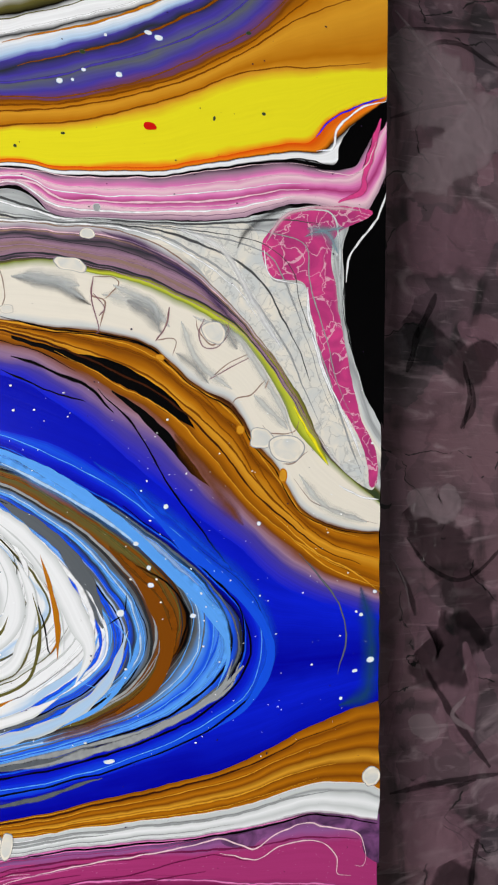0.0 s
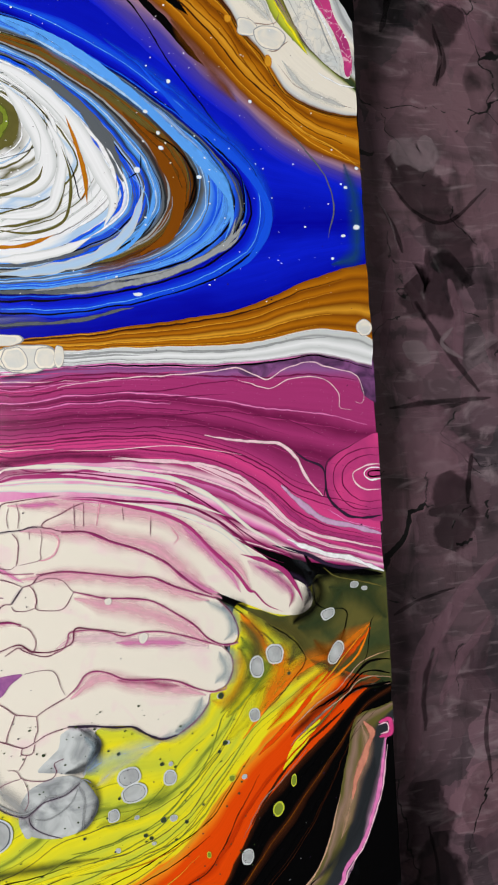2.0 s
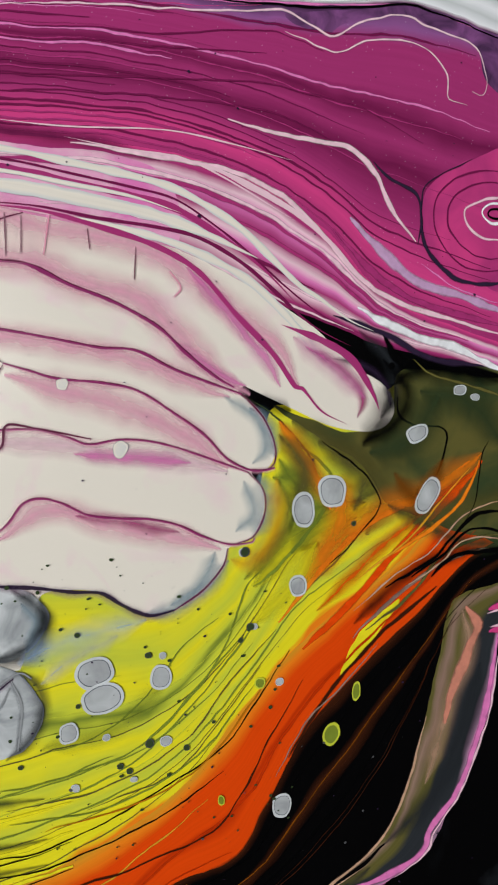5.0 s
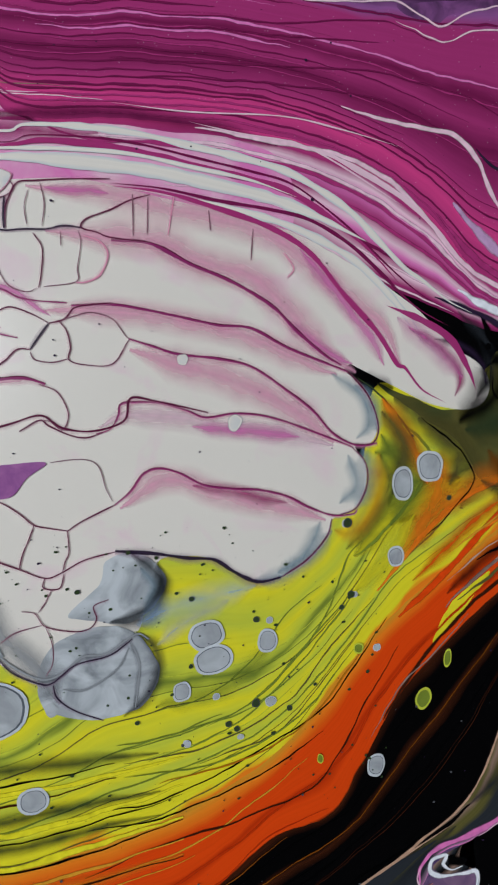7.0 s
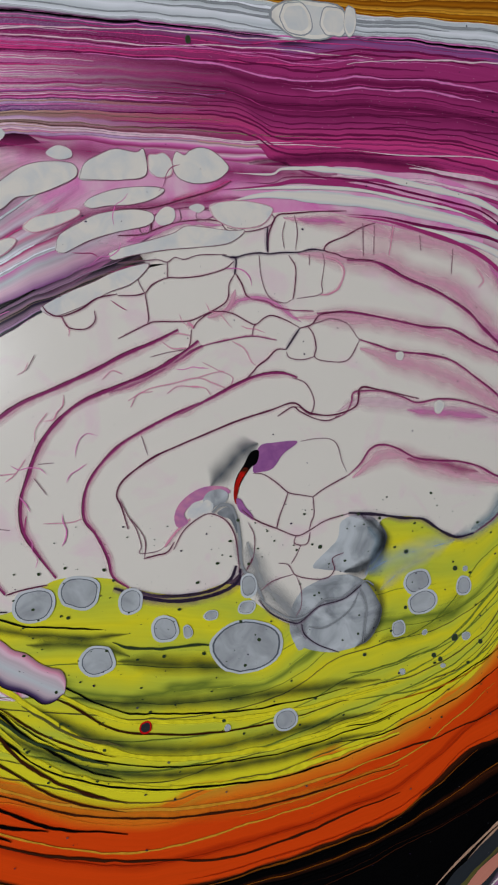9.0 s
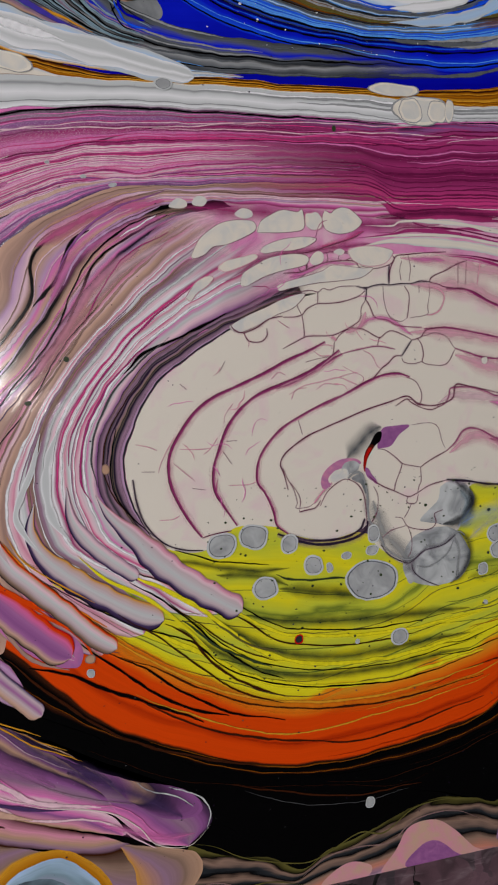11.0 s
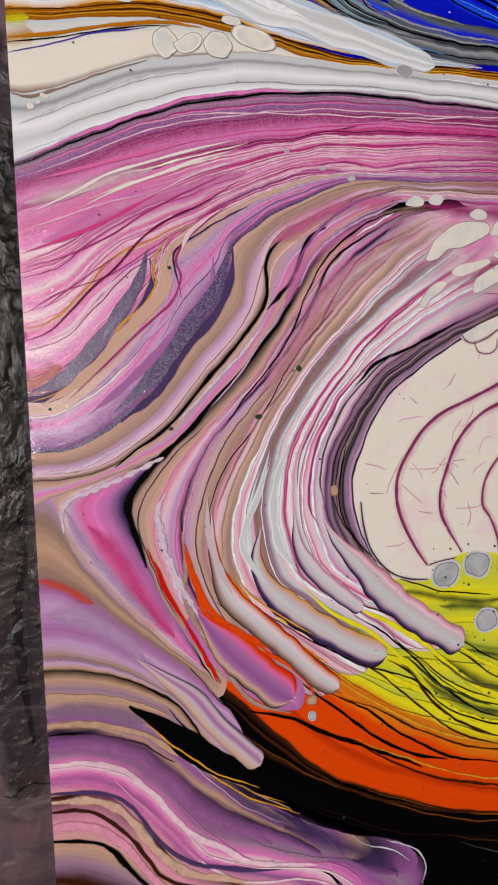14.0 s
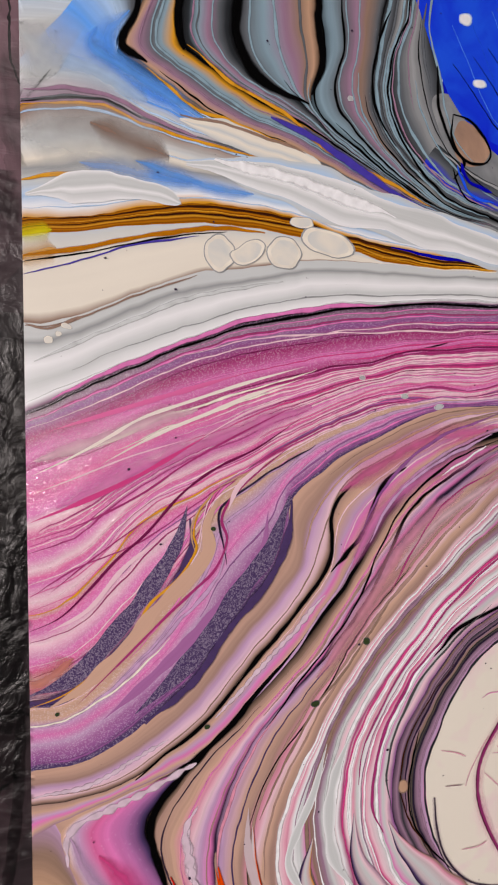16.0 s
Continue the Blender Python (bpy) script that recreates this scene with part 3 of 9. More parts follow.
G["Q2"] = [(16.53, 47.13), (21.37, 50.09), (25, 49.97), (26.95, 49.04), (28.99, 47.54), (30.69, 46.08), (32.22, 44.89), (34.04, 43.56), (35.68, 42.08), (37.61, 41.21), (39.91, 40.53)]
G["bleft"] = [(38.88, 59.16), (39.68, 60.69), (40.03, 62.17), (40.15, 60.75), (39.91, 58.58), (39.16, 56.84), (38.24, 55.34), (38.25, 53.02), (38.72, 50.96), (39.25, 49.58), (39.97, 48.67), (40.34, 47.98), (40.32, 54.58), (40.19, 61.72)]
G["finger"] = [(36.4, 59.2), (37.25, 59.11), (37.75, 59.36), (37.91, 60.01), (38.4, 60.85), (39.23, 61.62), (40.13, 62.23), (39.99, 61.21), (39.5, 60.66), (38.87, 60.05), (38.67, 59.36), (38.12, 59.06), (37.26, 58.95)]
G["pinkL"] = [(39.15, 57.49), (36.91, 57.33), (35.47, 56.71), (34.62, 55.56), (35.15, 54.42), (36.42, 54.19), (36.77, 52.91), (37.23, 51.11), (38.12, 49.31), (39.15, 47.49), (39.42, 46.05)]
G["pinkR"] = [(39.28, 57.32), (38.2, 56.78), (37.47, 55.73), (37.73, 54.37), (37.95, 53), (38.42, 50.94), (39, 48.88), (39.57, 47.73), (39.74, 46.45)]
G["olA"] = [(27.85, 54.12), (29.92, 53.88), (31.65, 53.31), (33.22, 52.66), (34.6, 51.76), (35.8, 50.36), (36.78, 48.81), (37.53, 47.12)]
G["olB"] = [(27.85, 53.96), (29.92, 53.65), (31.65, 53.03), (33.11, 52.26), (34.26, 51.4), (35.33, 49.89), (36.18, 48.34), (37.58, 46.89)]
G["slA"] = [(25.35, 51.46), (27.31, 50.97), (28.93, 50.68), (30.2, 50.06), (31.28, 49.29), (32.06, 48.24)]
G["slB"] = [(25.35, 51.34), (27.11, 50.75), (28.53, 50.14), (30, 49.46), (31.07, 48.75), (32.06, 48.24)]
G["sl2A"] = [(28.95, 49.63), (30.22, 48.83), (31.31, 47.79), (32.08, 46.84), (32.69, 46.04)]
G["sl2B"] = [(28.95, 49.55), (30.01, 48.61), (30.99, 47.57), (31.87, 46.62), (32.69, 46.04)]
G["Le"] = [(11.46, 44.45), (14.64, 47.42), (18.55, 48.65), (22.06, 48.76), (25.55, 47.91), (27.15, 47.45), (28.77, 46.48), (30.67, 45.14), (32.62, 43.5), (34.13, 42.29), (35.14, 40.79), (35.36, 39.51), (34.76, 37.97), (33.41, 36.96), (31.07, 35.98), (28.59, 35.42), (25.53, 35.02), (21.14, 35.43), (16.69, 36.03), (13.71, 37.36), (11.61, 39.05), (11, 41.53)]
G["Ld"] = [(12.5, 43.88), (15.55, 46.42), (19.53, 47.96), (23.76, 47.76), (25.08, 47.28), (27.1, 46.25), (28.96, 45.28), (30.87, 43.92), (32.58, 42.49), (33.82, 41.01), (34.04, 39.75), (33.61, 38.73), (32.4, 37.72), (30.36, 36.99), (27.91, 36.41), (25.57, 36.08), (21.17, 36.16), (17.11, 36.79), (14.48, 38), (12.71, 39.69), (12.07, 41.77)]
G["Lc"] = [(13.58, 43.73), (16.48, 45.84), (20.54, 47.26), (23.73, 46.94), (25.05, 46.69), (26.63, 46.1), (28.23, 45), (29.88, 43.87), (31.31, 42.45), (31.89, 40.97), (31.72, 39.97), (30.67, 38.72), (29.16, 37.73), (26.76, 37.14), (23.35, 36.71), (20.15, 36.97), (17.15, 37.78), (14.89, 39.08), (13.47, 40.76), (13.17, 42.44)]
G["Lb"] = [(14.5, 43.57), (17.44, 45.47), (21.14, 46.75), (23.71, 46.48), (25.47, 45.78), (27.28, 44.7), (28.89, 43.34), (29.93, 41.91), (30.49, 40.44), (30.2, 39.21), (28.94, 38.22), (26.77, 37.45), (23.36, 37.06), (20.79, 37.31), (18.16, 38.22), (15.86, 39.52), (14.59, 41), (14.27, 42.49)]
G["La"] = [(15.81, 43.42), (18.22, 45.08), (21.54, 46.09), (23.68, 45.67), (24.99, 45.05), (26.32, 43.94), (27.43, 42.55), (28.45, 41.13), (28.58, 40.17), (27.78, 39.19), (26.34, 38.22), (24.72, 37.7), (23.37, 37.4), (21.02, 37.76), (18.78, 38.78), (16.84, 39.97), (15.74, 41.47), (15.4, 42.54)]
G["L0"] = [(19.77, 43.39), (21.05, 44.24), (22.76, 44.45), (23.63, 44.39), (24.28, 43.95), (24.59, 43.27), (24.34, 42.44), (23.65, 41.95), (22.44, 41.68), (20.96, 41.86), (19.94, 42.27), (19.55, 42.93)]
G["OA"] = [(-0.11, 34.56), (1.46, 34.72), (2.83, 35.01), (4.25, 35.21), (5.75, 35.21), (7.31, 34.96), (8.95, 34.55), (9.5, 34.44), (11.37, 34.21), (13.07, 34.18), (15.59, 34.29), (18.2, 34.15), (20.93, 34.16), (22.71, 34.11), (26, 34.31), (28.31, 34.53), (30.71, 34.81), (32.96, 35.12), (34.52, 35.56), (36.14, 36.22), (38.35, 36.94), (39.89, 37.31)]
G["OB"] = [(-0.12, 34.16), (1.45, 34.36), (2.82, 34.57), (4.25, 34.74), (5.75, 34.7), (6.83, 34.56), (8.45, 34.33), (9.48, 34.05), (11.36, 33.98), (13.06, 33.99), (15.57, 33.98), (18.19, 33.89), (22.05, 33.85), (25.93, 33.62), (28.22, 33.66), (31.81, 33.63), (34.34, 33.75), (35.93, 34.08), (37.55, 34.27), (39.16, 34.02), (40.02, 33.66)]
G["W0"] = [(-0.15, 32.12), (0.37, 32.09), (0.89, 32.2), (1.43, 32.38), (2.81, 32.97), (4.25, 33.45), (6.21, 33.78), (7.47, 33.97), (9.48, 34), (11.36, 33.94), (13.06, 33.95), (15.57, 33.93), (18.19, 33.84), (22.05, 33.8), (25.92, 33.57), (28.21, 33.62), (31.81, 33.58), (34.34, 33.7), (35.93, 34.03), (37.55, 34.22), (39.16, 33.97), (40.01, 33.61)]
G["M0"] = [(-0.19, 29.87), (0.6, 30.18), (1.41, 30.56), (2.79, 31.21), (4.09, 31.74), (5.75, 32.3), (7.48, 32.62), (10.6, 32.95), (13.02, 33.01), (15.54, 32.95), (18.16, 32.91), (20.9, 32.87), (22.89, 32.76), (23.4, 32.6), (25.74, 32.92), (28.15, 32.97), (31.73, 32.8), (33.73, 32.77), (35.29, 32.89), (36.89, 33.04), (38.49, 32.77), (39.9, 32.4)]
G["G0"] = [(-1.19, 36.8), (-0.45, 37.03), (-0.07, 37.12), (0.83, 37.36), (1.89, 37.42), (2.84, 37.12), (4.26, 36.79), (5.75, 36.58), (7.15, 36.35), (8.94, 35.91), (10.66, 35.56), (13.07, 35), (13.58, 34.63), (16.62, 34.35)]
G["G1"] = [(2.74, 41.62), (2.87, 40.04), (2.24, 38.94), (2.99, 38.36), (3.98, 37.7), (5, 37.26), (6.21, 36.96), (7.46, 36.51), (8.77, 36.02), (10.49, 35.54), (13.07, 35.07)]
G["Gtop"] = [(-2.17, 41.1), (-0.37, 41.57), (1.54, 41.93), (4.29, 42.45), (7.28, 43.01), (10.56, 43.63)]
G["G2"] = [(4, 41.85), (3.82, 39.64), (3.98, 38.98), (5, 38.39), (6.21, 37.82), (7.46, 37.31), (8.77, 36.65), (10.48, 35.88), (13.07, 35.13)]
G["G3"] = [(5.45, 42.11), (5.22, 39.57), (5.75, 38.65), (6.98, 38.08), (8.11, 37.18), (9.44, 36.38), (11.19, 35.55), (13.07, 35.18)]
G["G4"] = [(7.28, 42.44), (7.45, 40.46), (7.64, 39.33), (7.3, 38.34), (7.46, 37.77), (8.27, 37.2), (9.61, 36.35), (11.37, 35.55), (13.07, 35.23)]
G["G5"] = [(9.55, 42.85), (9.14, 39.83), (9, 38.32), (9.6, 37.18), (10.48, 36.35), (11.55, 35.69), (13.07, 35.29)]
G["G6"] = [(10.48, 43.02), (10.08, 40.71), (9.59, 39.14), (9.77, 37.81), (10.82, 36.53), (12.09, 35.89), (13.06, 35.58)]
G["G7"] = [(11, 43.11), (10.81, 40.36), (11.18, 39.04), (11.61, 37.7), (12.44, 36.84), (13.39, 36.2)]
G["MT"] = [(14.9, 29.85), (18.05, 29.63), (21.95, 29.57), (22.95, 28.95), (25.18, 29), (26.73, 29), (28.33, 28.91), (29.98, 28.74), (31.68, 28.27), (33.08, 27.63), (34.51, 26.58), (35.6, 25.33), (37.14, 24.38), (39.88, 23.46)]
G["MB"] = [(16.25, 29.04), (18.94, 28.92), (21.51, 28.66), (23.71, 28.75), (25.05, 27.27), (26.59, 26.98), (28.19, 26.75), (29.83, 26.27), (31.53, 25.4), (32.93, 24.68), (34.4, 24.1), (35.91, 23.51), (37.9, 23.06), (39.92, 22.37)]
G["F1"] = [(-0.13, 28.44), (1.39, 28.96), (2.78, 29.62), (4.23, 30.08), (6.53, 30.8), (9.83, 31.42), (10.53, 31.59), (15.49, 31.84), (20.87, 31.86), (26.19, 31.89)]
G["F2"] = [(-0.21, 24.9), (0.66, 25.06), (1.77, 25.97), (2.76, 27.07), (4.07, 27.74), (5.28, 28.3), (6.53, 29.02), (8.15, 29.77), (10.2, 30.4), (11.67, 30.28), (15.45, 30.83), (20.85, 30.93), (26.18, 31.03)]
G["F3"] = [(-0.25, 22.63), (1.04, 22.79), (2.31, 23.91), (3.47, 25.28), (4.14, 26.19), (4.1, 27.08), (4.82, 27.94), (6.21, 28.65), (8.15, 29.54), (10.55, 30.27), (12.41, 30.25), (15.44, 30.51), (20.84, 30.55), (26.17, 30.66)]
G["F4"] = [(-0.27, 21.05), (1.3, 21.11), (2.72, 21.8), (3.9, 22.71), (4.96, 24.11), (6.06, 25.24), (6.77, 26.42), (6.72, 27.35), (7.34, 28.09), (9, 29.07), (11.27, 30), (13.39, 30.05), (15.95, 30.21), (20.83, 30.25), (26.16, 30.13)]
G["F4b"] = [(-0.29, 20.19), (1.01, 20.13), (2.71, 20.61), (4.19, 21.61), (5.43, 22.84), (6.38, 23.91), (7.35, 24.99), (7.92, 26.05), (8, 27.3), (8.83, 28.21), (10.57, 28.96), (12.19, 29.68), (14.9, 29.85), (16.99, 29.75), (20.81, 29.67), (26.15, 29.53)]
G["F5"] = [(-0.33, 19.25), (0.21, 19.49), (0.94, 19.7), (2.24, 20.17), (4.07, 20.73), (5.8, 22.11), (7.3, 23.8), (8.62, 25.58), (9.52, 26.98), (10.42, 28), (12.23, 29.06), (14.54, 29.49), (18.05, 29.53), (21.94, 29.41), (26.15, 29.34)]
G["F5k"] = [(5.18, 13.45), (4.64, 14.71), (3.98, 16.41), (3.34, 17.86), (2.83, 18.99), (3.16, 19.84), (4.37, 21.02), (5.82, 22.43), (7.31, 23.96), (8.62, 25.54), (9.52, 26.94), (10.42, 27.96), (12.23, 29.02), (14.54, 29.46)]
G["Bd"] = [(5.18, 13.37), (4.22, 14.26), (2.94, 15.63), (1.67, 17.15), (0.97, 18.38), (0.69, 19.17), (0.97, 19.62), (2.24, 20.1), (4.06, 20.65), (5.8, 22.03), (7.29, 23.66)]
G["K6"] = [(5.75, 12.6), (5, 13.85), (4.09, 15.59), (3.49, 17.06), (3.06, 18.67), (3.34, 19.63), (4.56, 20.92), (6.01, 22.22), (7.72, 23.95), (8.83, 25.54), (9.74, 26.94), (10.64, 27.96), (12.22, 28.81), (14.53, 29.34)]
G["K5"] = [(8.79, 11.56), (6.82, 13.28), (5.46, 15.02), (4.74, 16.73), (4.67, 18.34), (4.99, 19.7), (6.18, 21.62), (7.68, 23.15), (8.8, 24.73), (10.14, 26.34), (11.74, 27.78), (13.59, 28.85), (15, 29.21)]
G["K4"] = [(10.36, 11.9), (8.75, 13.32), (7.31, 14.78), (6.35, 16.55), (6.32, 18.19), (6.91, 19.76), (7.59, 21.14), (8.72, 22.91), (10.3, 24.71), (12.14, 26.55), (14.03, 28.03), (15.47, 28.8)]
G["K3"] = [(12.13, 12.85), (10.35, 14.51), (8.42, 15.91), (7.83, 17.02), (7.59, 18.69), (7.87, 20.31), (8.68, 21.9), (10.27, 23.89), (12.1, 25.51), (13.99, 26.98), (15.94, 28.28)]
G["K2b"] = [(15.52, 12.6), (13.6, 14.21), (11.52, 15.34), (10.2, 16.35), (9.59, 17.89), (9.43, 19.37), (9.93, 21.01), (11.11, 22.83), (12.75, 24.46), (14.9, 25.71), (16.88, 26.57), (18.98, 27.46)]
G["K2"] = [(15.52, 12.6), (13.85, 14.4), (11.76, 15.75), (10.55, 16.95), (9.88, 18.5), (10.01, 20.17), (10.85, 21.79), (12.02, 23.22), (13.91, 24.44), (15.86, 25.27), (18.96, 26.58)]
G["K1"] = [(14.79, 13.38), (13.14, 14.93), (11.89, 16.17), (11.19, 17.54), (10.93, 19.26), (11.37, 20.72), (12.21, 22.15), (13.41, 23.17), (15.35, 24.3), (17.34, 25.04), (18.94, 25.8)]
PALE_LEFT = [(19.22, 25.8), (17.5, 25.6), (15.8, 24.74), (14.6, 24.1), (12.95, 23.15), (11.77, 22.2), (10.93, 21.03), (10.47, 19.84), (10.32, 18.51), (10.46, 17.37), (11.39, 16.25), (12.71, 15.63), (13.9, 15.5), (14.84, 16.13), (15.57, 16.37), (17.01, 16.18), (17.73, 15.77), (19.22, 15.42), (20.65, 15.67), (21.07, 15.86), (21.22, 15.23), (21.79, 14.65), (22.79, 14), (24.05, 14.48)]
PALE_FINGERS = [(25.33, 15.16), (25.63, 15.94), (25.92, 16.64), (26.09, 17.2), (26.87, 17.25), (27.61, 17.08), (28.18, 16.67), (28.85, 16.33), (29.54, 16.4), (30.34, 16.86), (30.99, 17.56), (31.16, 18), (31.57, 18.12), (31.94, 18.36), (32.21, 18.95), (32.19, 19.59), (31.88, 20.09), (32.29, 20.11), (32.58, 20.52), (32.52, 21.18), (32.09, 21.89), (31.59, 22.31), (31.79, 22.49), (31.9, 22.43), (33.16, 21.79), (34.26, 21.26), (35.41, 21.04), (36.05, 21.26), (36.24, 21.81), (35.87, 22.42), (34.92, 23.01), (34.01, 23.94), (33.02, 24.65), (31.81, 25.55), (30.63, 26.07), (28.74, 26.52), (27.28, 26.87), (26.21, 27.08), (24.49, 27.43), (22.83, 27.38), (21.21, 27.21), (19.65, 27.08), (18.72, 26.53), (18.09, 26.06), (17.17, 25.44)]
G["cream"] = PALE_LEFT + PALE_FINGERS
G["YT"] = [(5.35, 16.86), (7.81, 16.6), (10.41, 16.11), (12.53, 15.97), (14.74, 16.28), (17.48, 16.44), (20.3, 15.67), (22.28, 15.45), (24.33, 17.67), (26.76, 17.75), (28.93, 17.17), (31.13, 18.2), (32.12, 19.56), (32.6, 21.86), (34.27, 21.4), (35.85, 22.05), (37.07, 22.73), (39.92, 22.37)]
G["YO"] = [(6.52, 15.71), (8.34, 14.02), (10.26, 12.24), (12.52, 10.56), (13.85, 10.04), (15.7, 8.99), (17.92, 8.4), (19.88, 8.75), (22.11, 8.91), (24.46, 9.32), (26.9, 9.89), (29.26, 11.12), (30.96, 12.83), (32.41, 14.37), (34.14, 15.76), (36.46, 17.25), (38.3, 18.97), (39.86, 20.37)]
G["OO"] = [(5.2, 13.82), (5.76, 12.71), (7.15, 11.22), (8.81, 9.43), (10.65, 8.15), (13.2, 7.02), (16.15, 5.95), (18.69, 5.64), (19.53, 5.65), (21.77, 5.8), (24.11, 6.13), (26.57, 6.67), (27.63, 7.43), (29.25, 8.54), (30.95, 8.88), (32.02, 10.46), (33.27, 12.43), (35.05, 14.07), (36.55, 15.28), (38.38, 16.85), (40.05, 17.7)]
G["BO"] = [(3.44, 12.45), (5.07, 11.15), (7.09, 9.74), (9.22, 8.47), (11.47, 7.36), (13.17, 6.44), (16.13, 5.4), (18.67, 4.97), (19.44, 4.88), (21.67, 4.9), (24, 5.04), (26.46, 5.68), (29.02, 6.35), (31.19, 7.41), (32.9, 8.6), (34.69, 10.34), (36.27, 12.43), (37.6, 14.59), (38.57, 15.77), (39.92, 16.38)]
G["BB"] = [(3.94, 12.34), (4.73, 10.41), (6.04, 8.86), (8.13, 7.53), (10.07, 6.48), (11.83, 5.87), (12.86, 5.29), (13.56, 4.09), (12.51, 3.21)]
G["BR"] = [(12.51, 3.13), (13.82, 2.42), (14.9, 2.07), (16, 1.85), (17.39, 0.96), (18.57, 1.63), (20.06, 1.91), (22.19, 2.65), (23.75, 2.95), (25.72, 2.66), (27.09, 2.27), (28.79, 4.09), (31.53, 5.51), (33.8, 6.83), (35.63, 8.57), (36.98, 10.98), (37.64, 13.52), (37.98, 15.59), (39.89, 16.04)]
G["BE"] = [(10.53, -0.06), (12.37, -0.08), (14.27, -0.11), (17.07, -0.21), (20, -0.26), (23.06, -0.25), (25.67, -0.36), (30.34, -1.03), (32.69, 0.98), (33.98, 3.06), (35.52, 4.57), (35.81, 6.07), (35.24, 6.84), (37.06, 8.82), (38.1, 10.77), (38.98, 12.5), (39.3, 14.33), (39.78, 14.79)]
G["lobeB"] = [(2.05, 10.56), (3.3, 9.29), (4.14, 8.17), (5.67, 6.42), (6.82, 5.71), (9.25, 5.22), (10.22, 4.31), (11.21, 3.46), (12.51, 3.13)]
G["lobeT"] = [(2.18, 12.56), (3.88, 11.38), (4.94, 10.02), (6.49, 8.54), (8.13, 7.53), (10.07, 6.48), (11.83, 5.87), (12.86, 5.29), (13.61, 4.08), (12.51, 3.13)]
G["S1"] = [(-0.18, 14.09), (1.33, 13.85), (3.18, 13.1), (4.32, 12.21), (5.06, 10.95), (6.02, 9.51), (7.45, 8.17)]
G["S2"] = [(-0.21, 13.13), (1.28, 12.89), (3.14, 12.3), (4.46, 11.05), (5.61, 9.59), (6.61, 8.55), (7.87, 7.97)]
G["S3"] = [(-0.23, 10.88), (1.52, 10.66), (3, 9.67), (4.12, 8.2), (5.47, 6.64), (8, 5.76), (9.53, 5.07), (10.64, 3.91)]
G["S4"] = [(-0.18, 9.89), (1.65, 9.63), (2.93, 8.24), (4.23, 6.5), (6.88, 5.13), (9.05, 4.29)]
G["S5"] = [(-1.99, 7.3), (0.51, 6.85), (2.21, 6.05), (3.97, 5.23), (6.26, 4.24), (8.66, 3.51), (10.19, 3.66)]
G["S6"] = [(-2.11, 5.67), (0.4, 5.18), (2.1, 4.3), (3.16, 3.19), (4.3, 2.91), (5.76, 3.88), (7.46, 4.01), (8.88, 2.87), (9.81, 1.09), (10.53, -0.06)]
G["S6b"] = [(-2.13, 5.44), (0.38, 4.89), (2.07, 3.87), (3.14, 2.9), (4.39, 2.58), (5.86, 3.47), (7.39, 3.66), (8.62, 2.53), (9.43, 1.04), (10.01, -0.05)]
G["S7"] = [(-2.44, 0.95), (0.08, 0.35), (1.84, 0.18), (4.13, 0.09), (6.52, 0.06), (10.01, -0.05)]
G["ml1"] = [(-0.06, 17.24), (0.43, 17.1), (1.65, 16.28), (2.9, 15.04), (4.21, 13.96), (5.75, 12.56)]
G["ml0"] = [(-0.1, 20.08), (0.41, 19.85), (0.73, 19.26), (1.03, 18.09), (1.7, 17.05), (2.93, 15.54), (4.22, 14.16), (5.18, 13.31)]
G["or1"] = [(-0.06, 16.77), (0.76, 16.58), (1.64, 15.99), (2.35, 15.31)]
G["ml2"] = [(-0.19, 14.58), (0.99, 14.41), (2.82, 13.55), (4.52, 12.28), (5.68, 11.05), (6.87, 9.67), (7.08, 9.53)]
G["tl1"] = [(9.93, 3.71), (11.72, 3.18), (12.76, 2.76), (12.99, 1.91), (12.14, 0.73), (11.31, -0.04)]
G["tl2"] = [(9.68, 3.68), (10.14, 2.75), (10.35, 1.64), (10.56, 0.53), (10.84, -0.02)]
G["tq1"] = [(4.6, 0.93), (4.71, 2.06), (5.47, 2.92), (6.67, 2.98), (7.62, 2.47), (8.32, 1.54), (9.01, 0.33)]
G["tq2"] = [(5.11, 0.69), (5.28, 1.68), (5.92, 2.36), (6.76, 2.26), (7.34, 1.75), (7.77, 0.61), (7.88, 0.19)]
G["ylw"] = [(34.32, 13.93), (34.75, 14.83), (35.58, 15.59), (36.24, 15.99), (35.56, 15.01), (34.83, 14.34)]
G["grn1"] = [(17.31, 13.68), (18.73, 13.61), (20.15, 12.95), (19.64, 12.61), (18.2, 12.81), (17.17, 13.23)]
G["gcell"] = [(22.83, 13.28), (22.68, 14.33), (23.2, 15.1), (24.17, 15.48), (25.12, 15.35), (25.72, 14.66), (25.92, 13.93), (25.54, 13.19), (24.78, 12.87), (23.97, 12.83)]
G["dcell"] = [(23.57, 15.9), (24.19, 15.68), (25.13, 15.52), (25.89, 15.86), (26.22, 16.6), (25.9, 17.19), (25.27, 17.48), (24.62, 17.3), (24.42, 16.64)]
G["gsh1"] = [(22.97, 14.06), (24.42, 14.98), (25.33, 15.25), (25.86, 14.64), (25.74, 13.55), (24.89, 12.83), (23.98, 12.85), (23.12, 13.51)]
G["bl9"] = [(11.56, 37.46), (11.78, 38.1), (12.42, 37.86), (12.73, 37.34), (12.44, 36.92), (11.8, 36.93)]
G["b16"] = [(10.48, 43.02), (10.69, 40.35), (11.23, 39.05), (12.06, 38.02), (13.17, 37.51), (14.91, 37.23), (17.32, 38.13), (17.14, 44.22)]
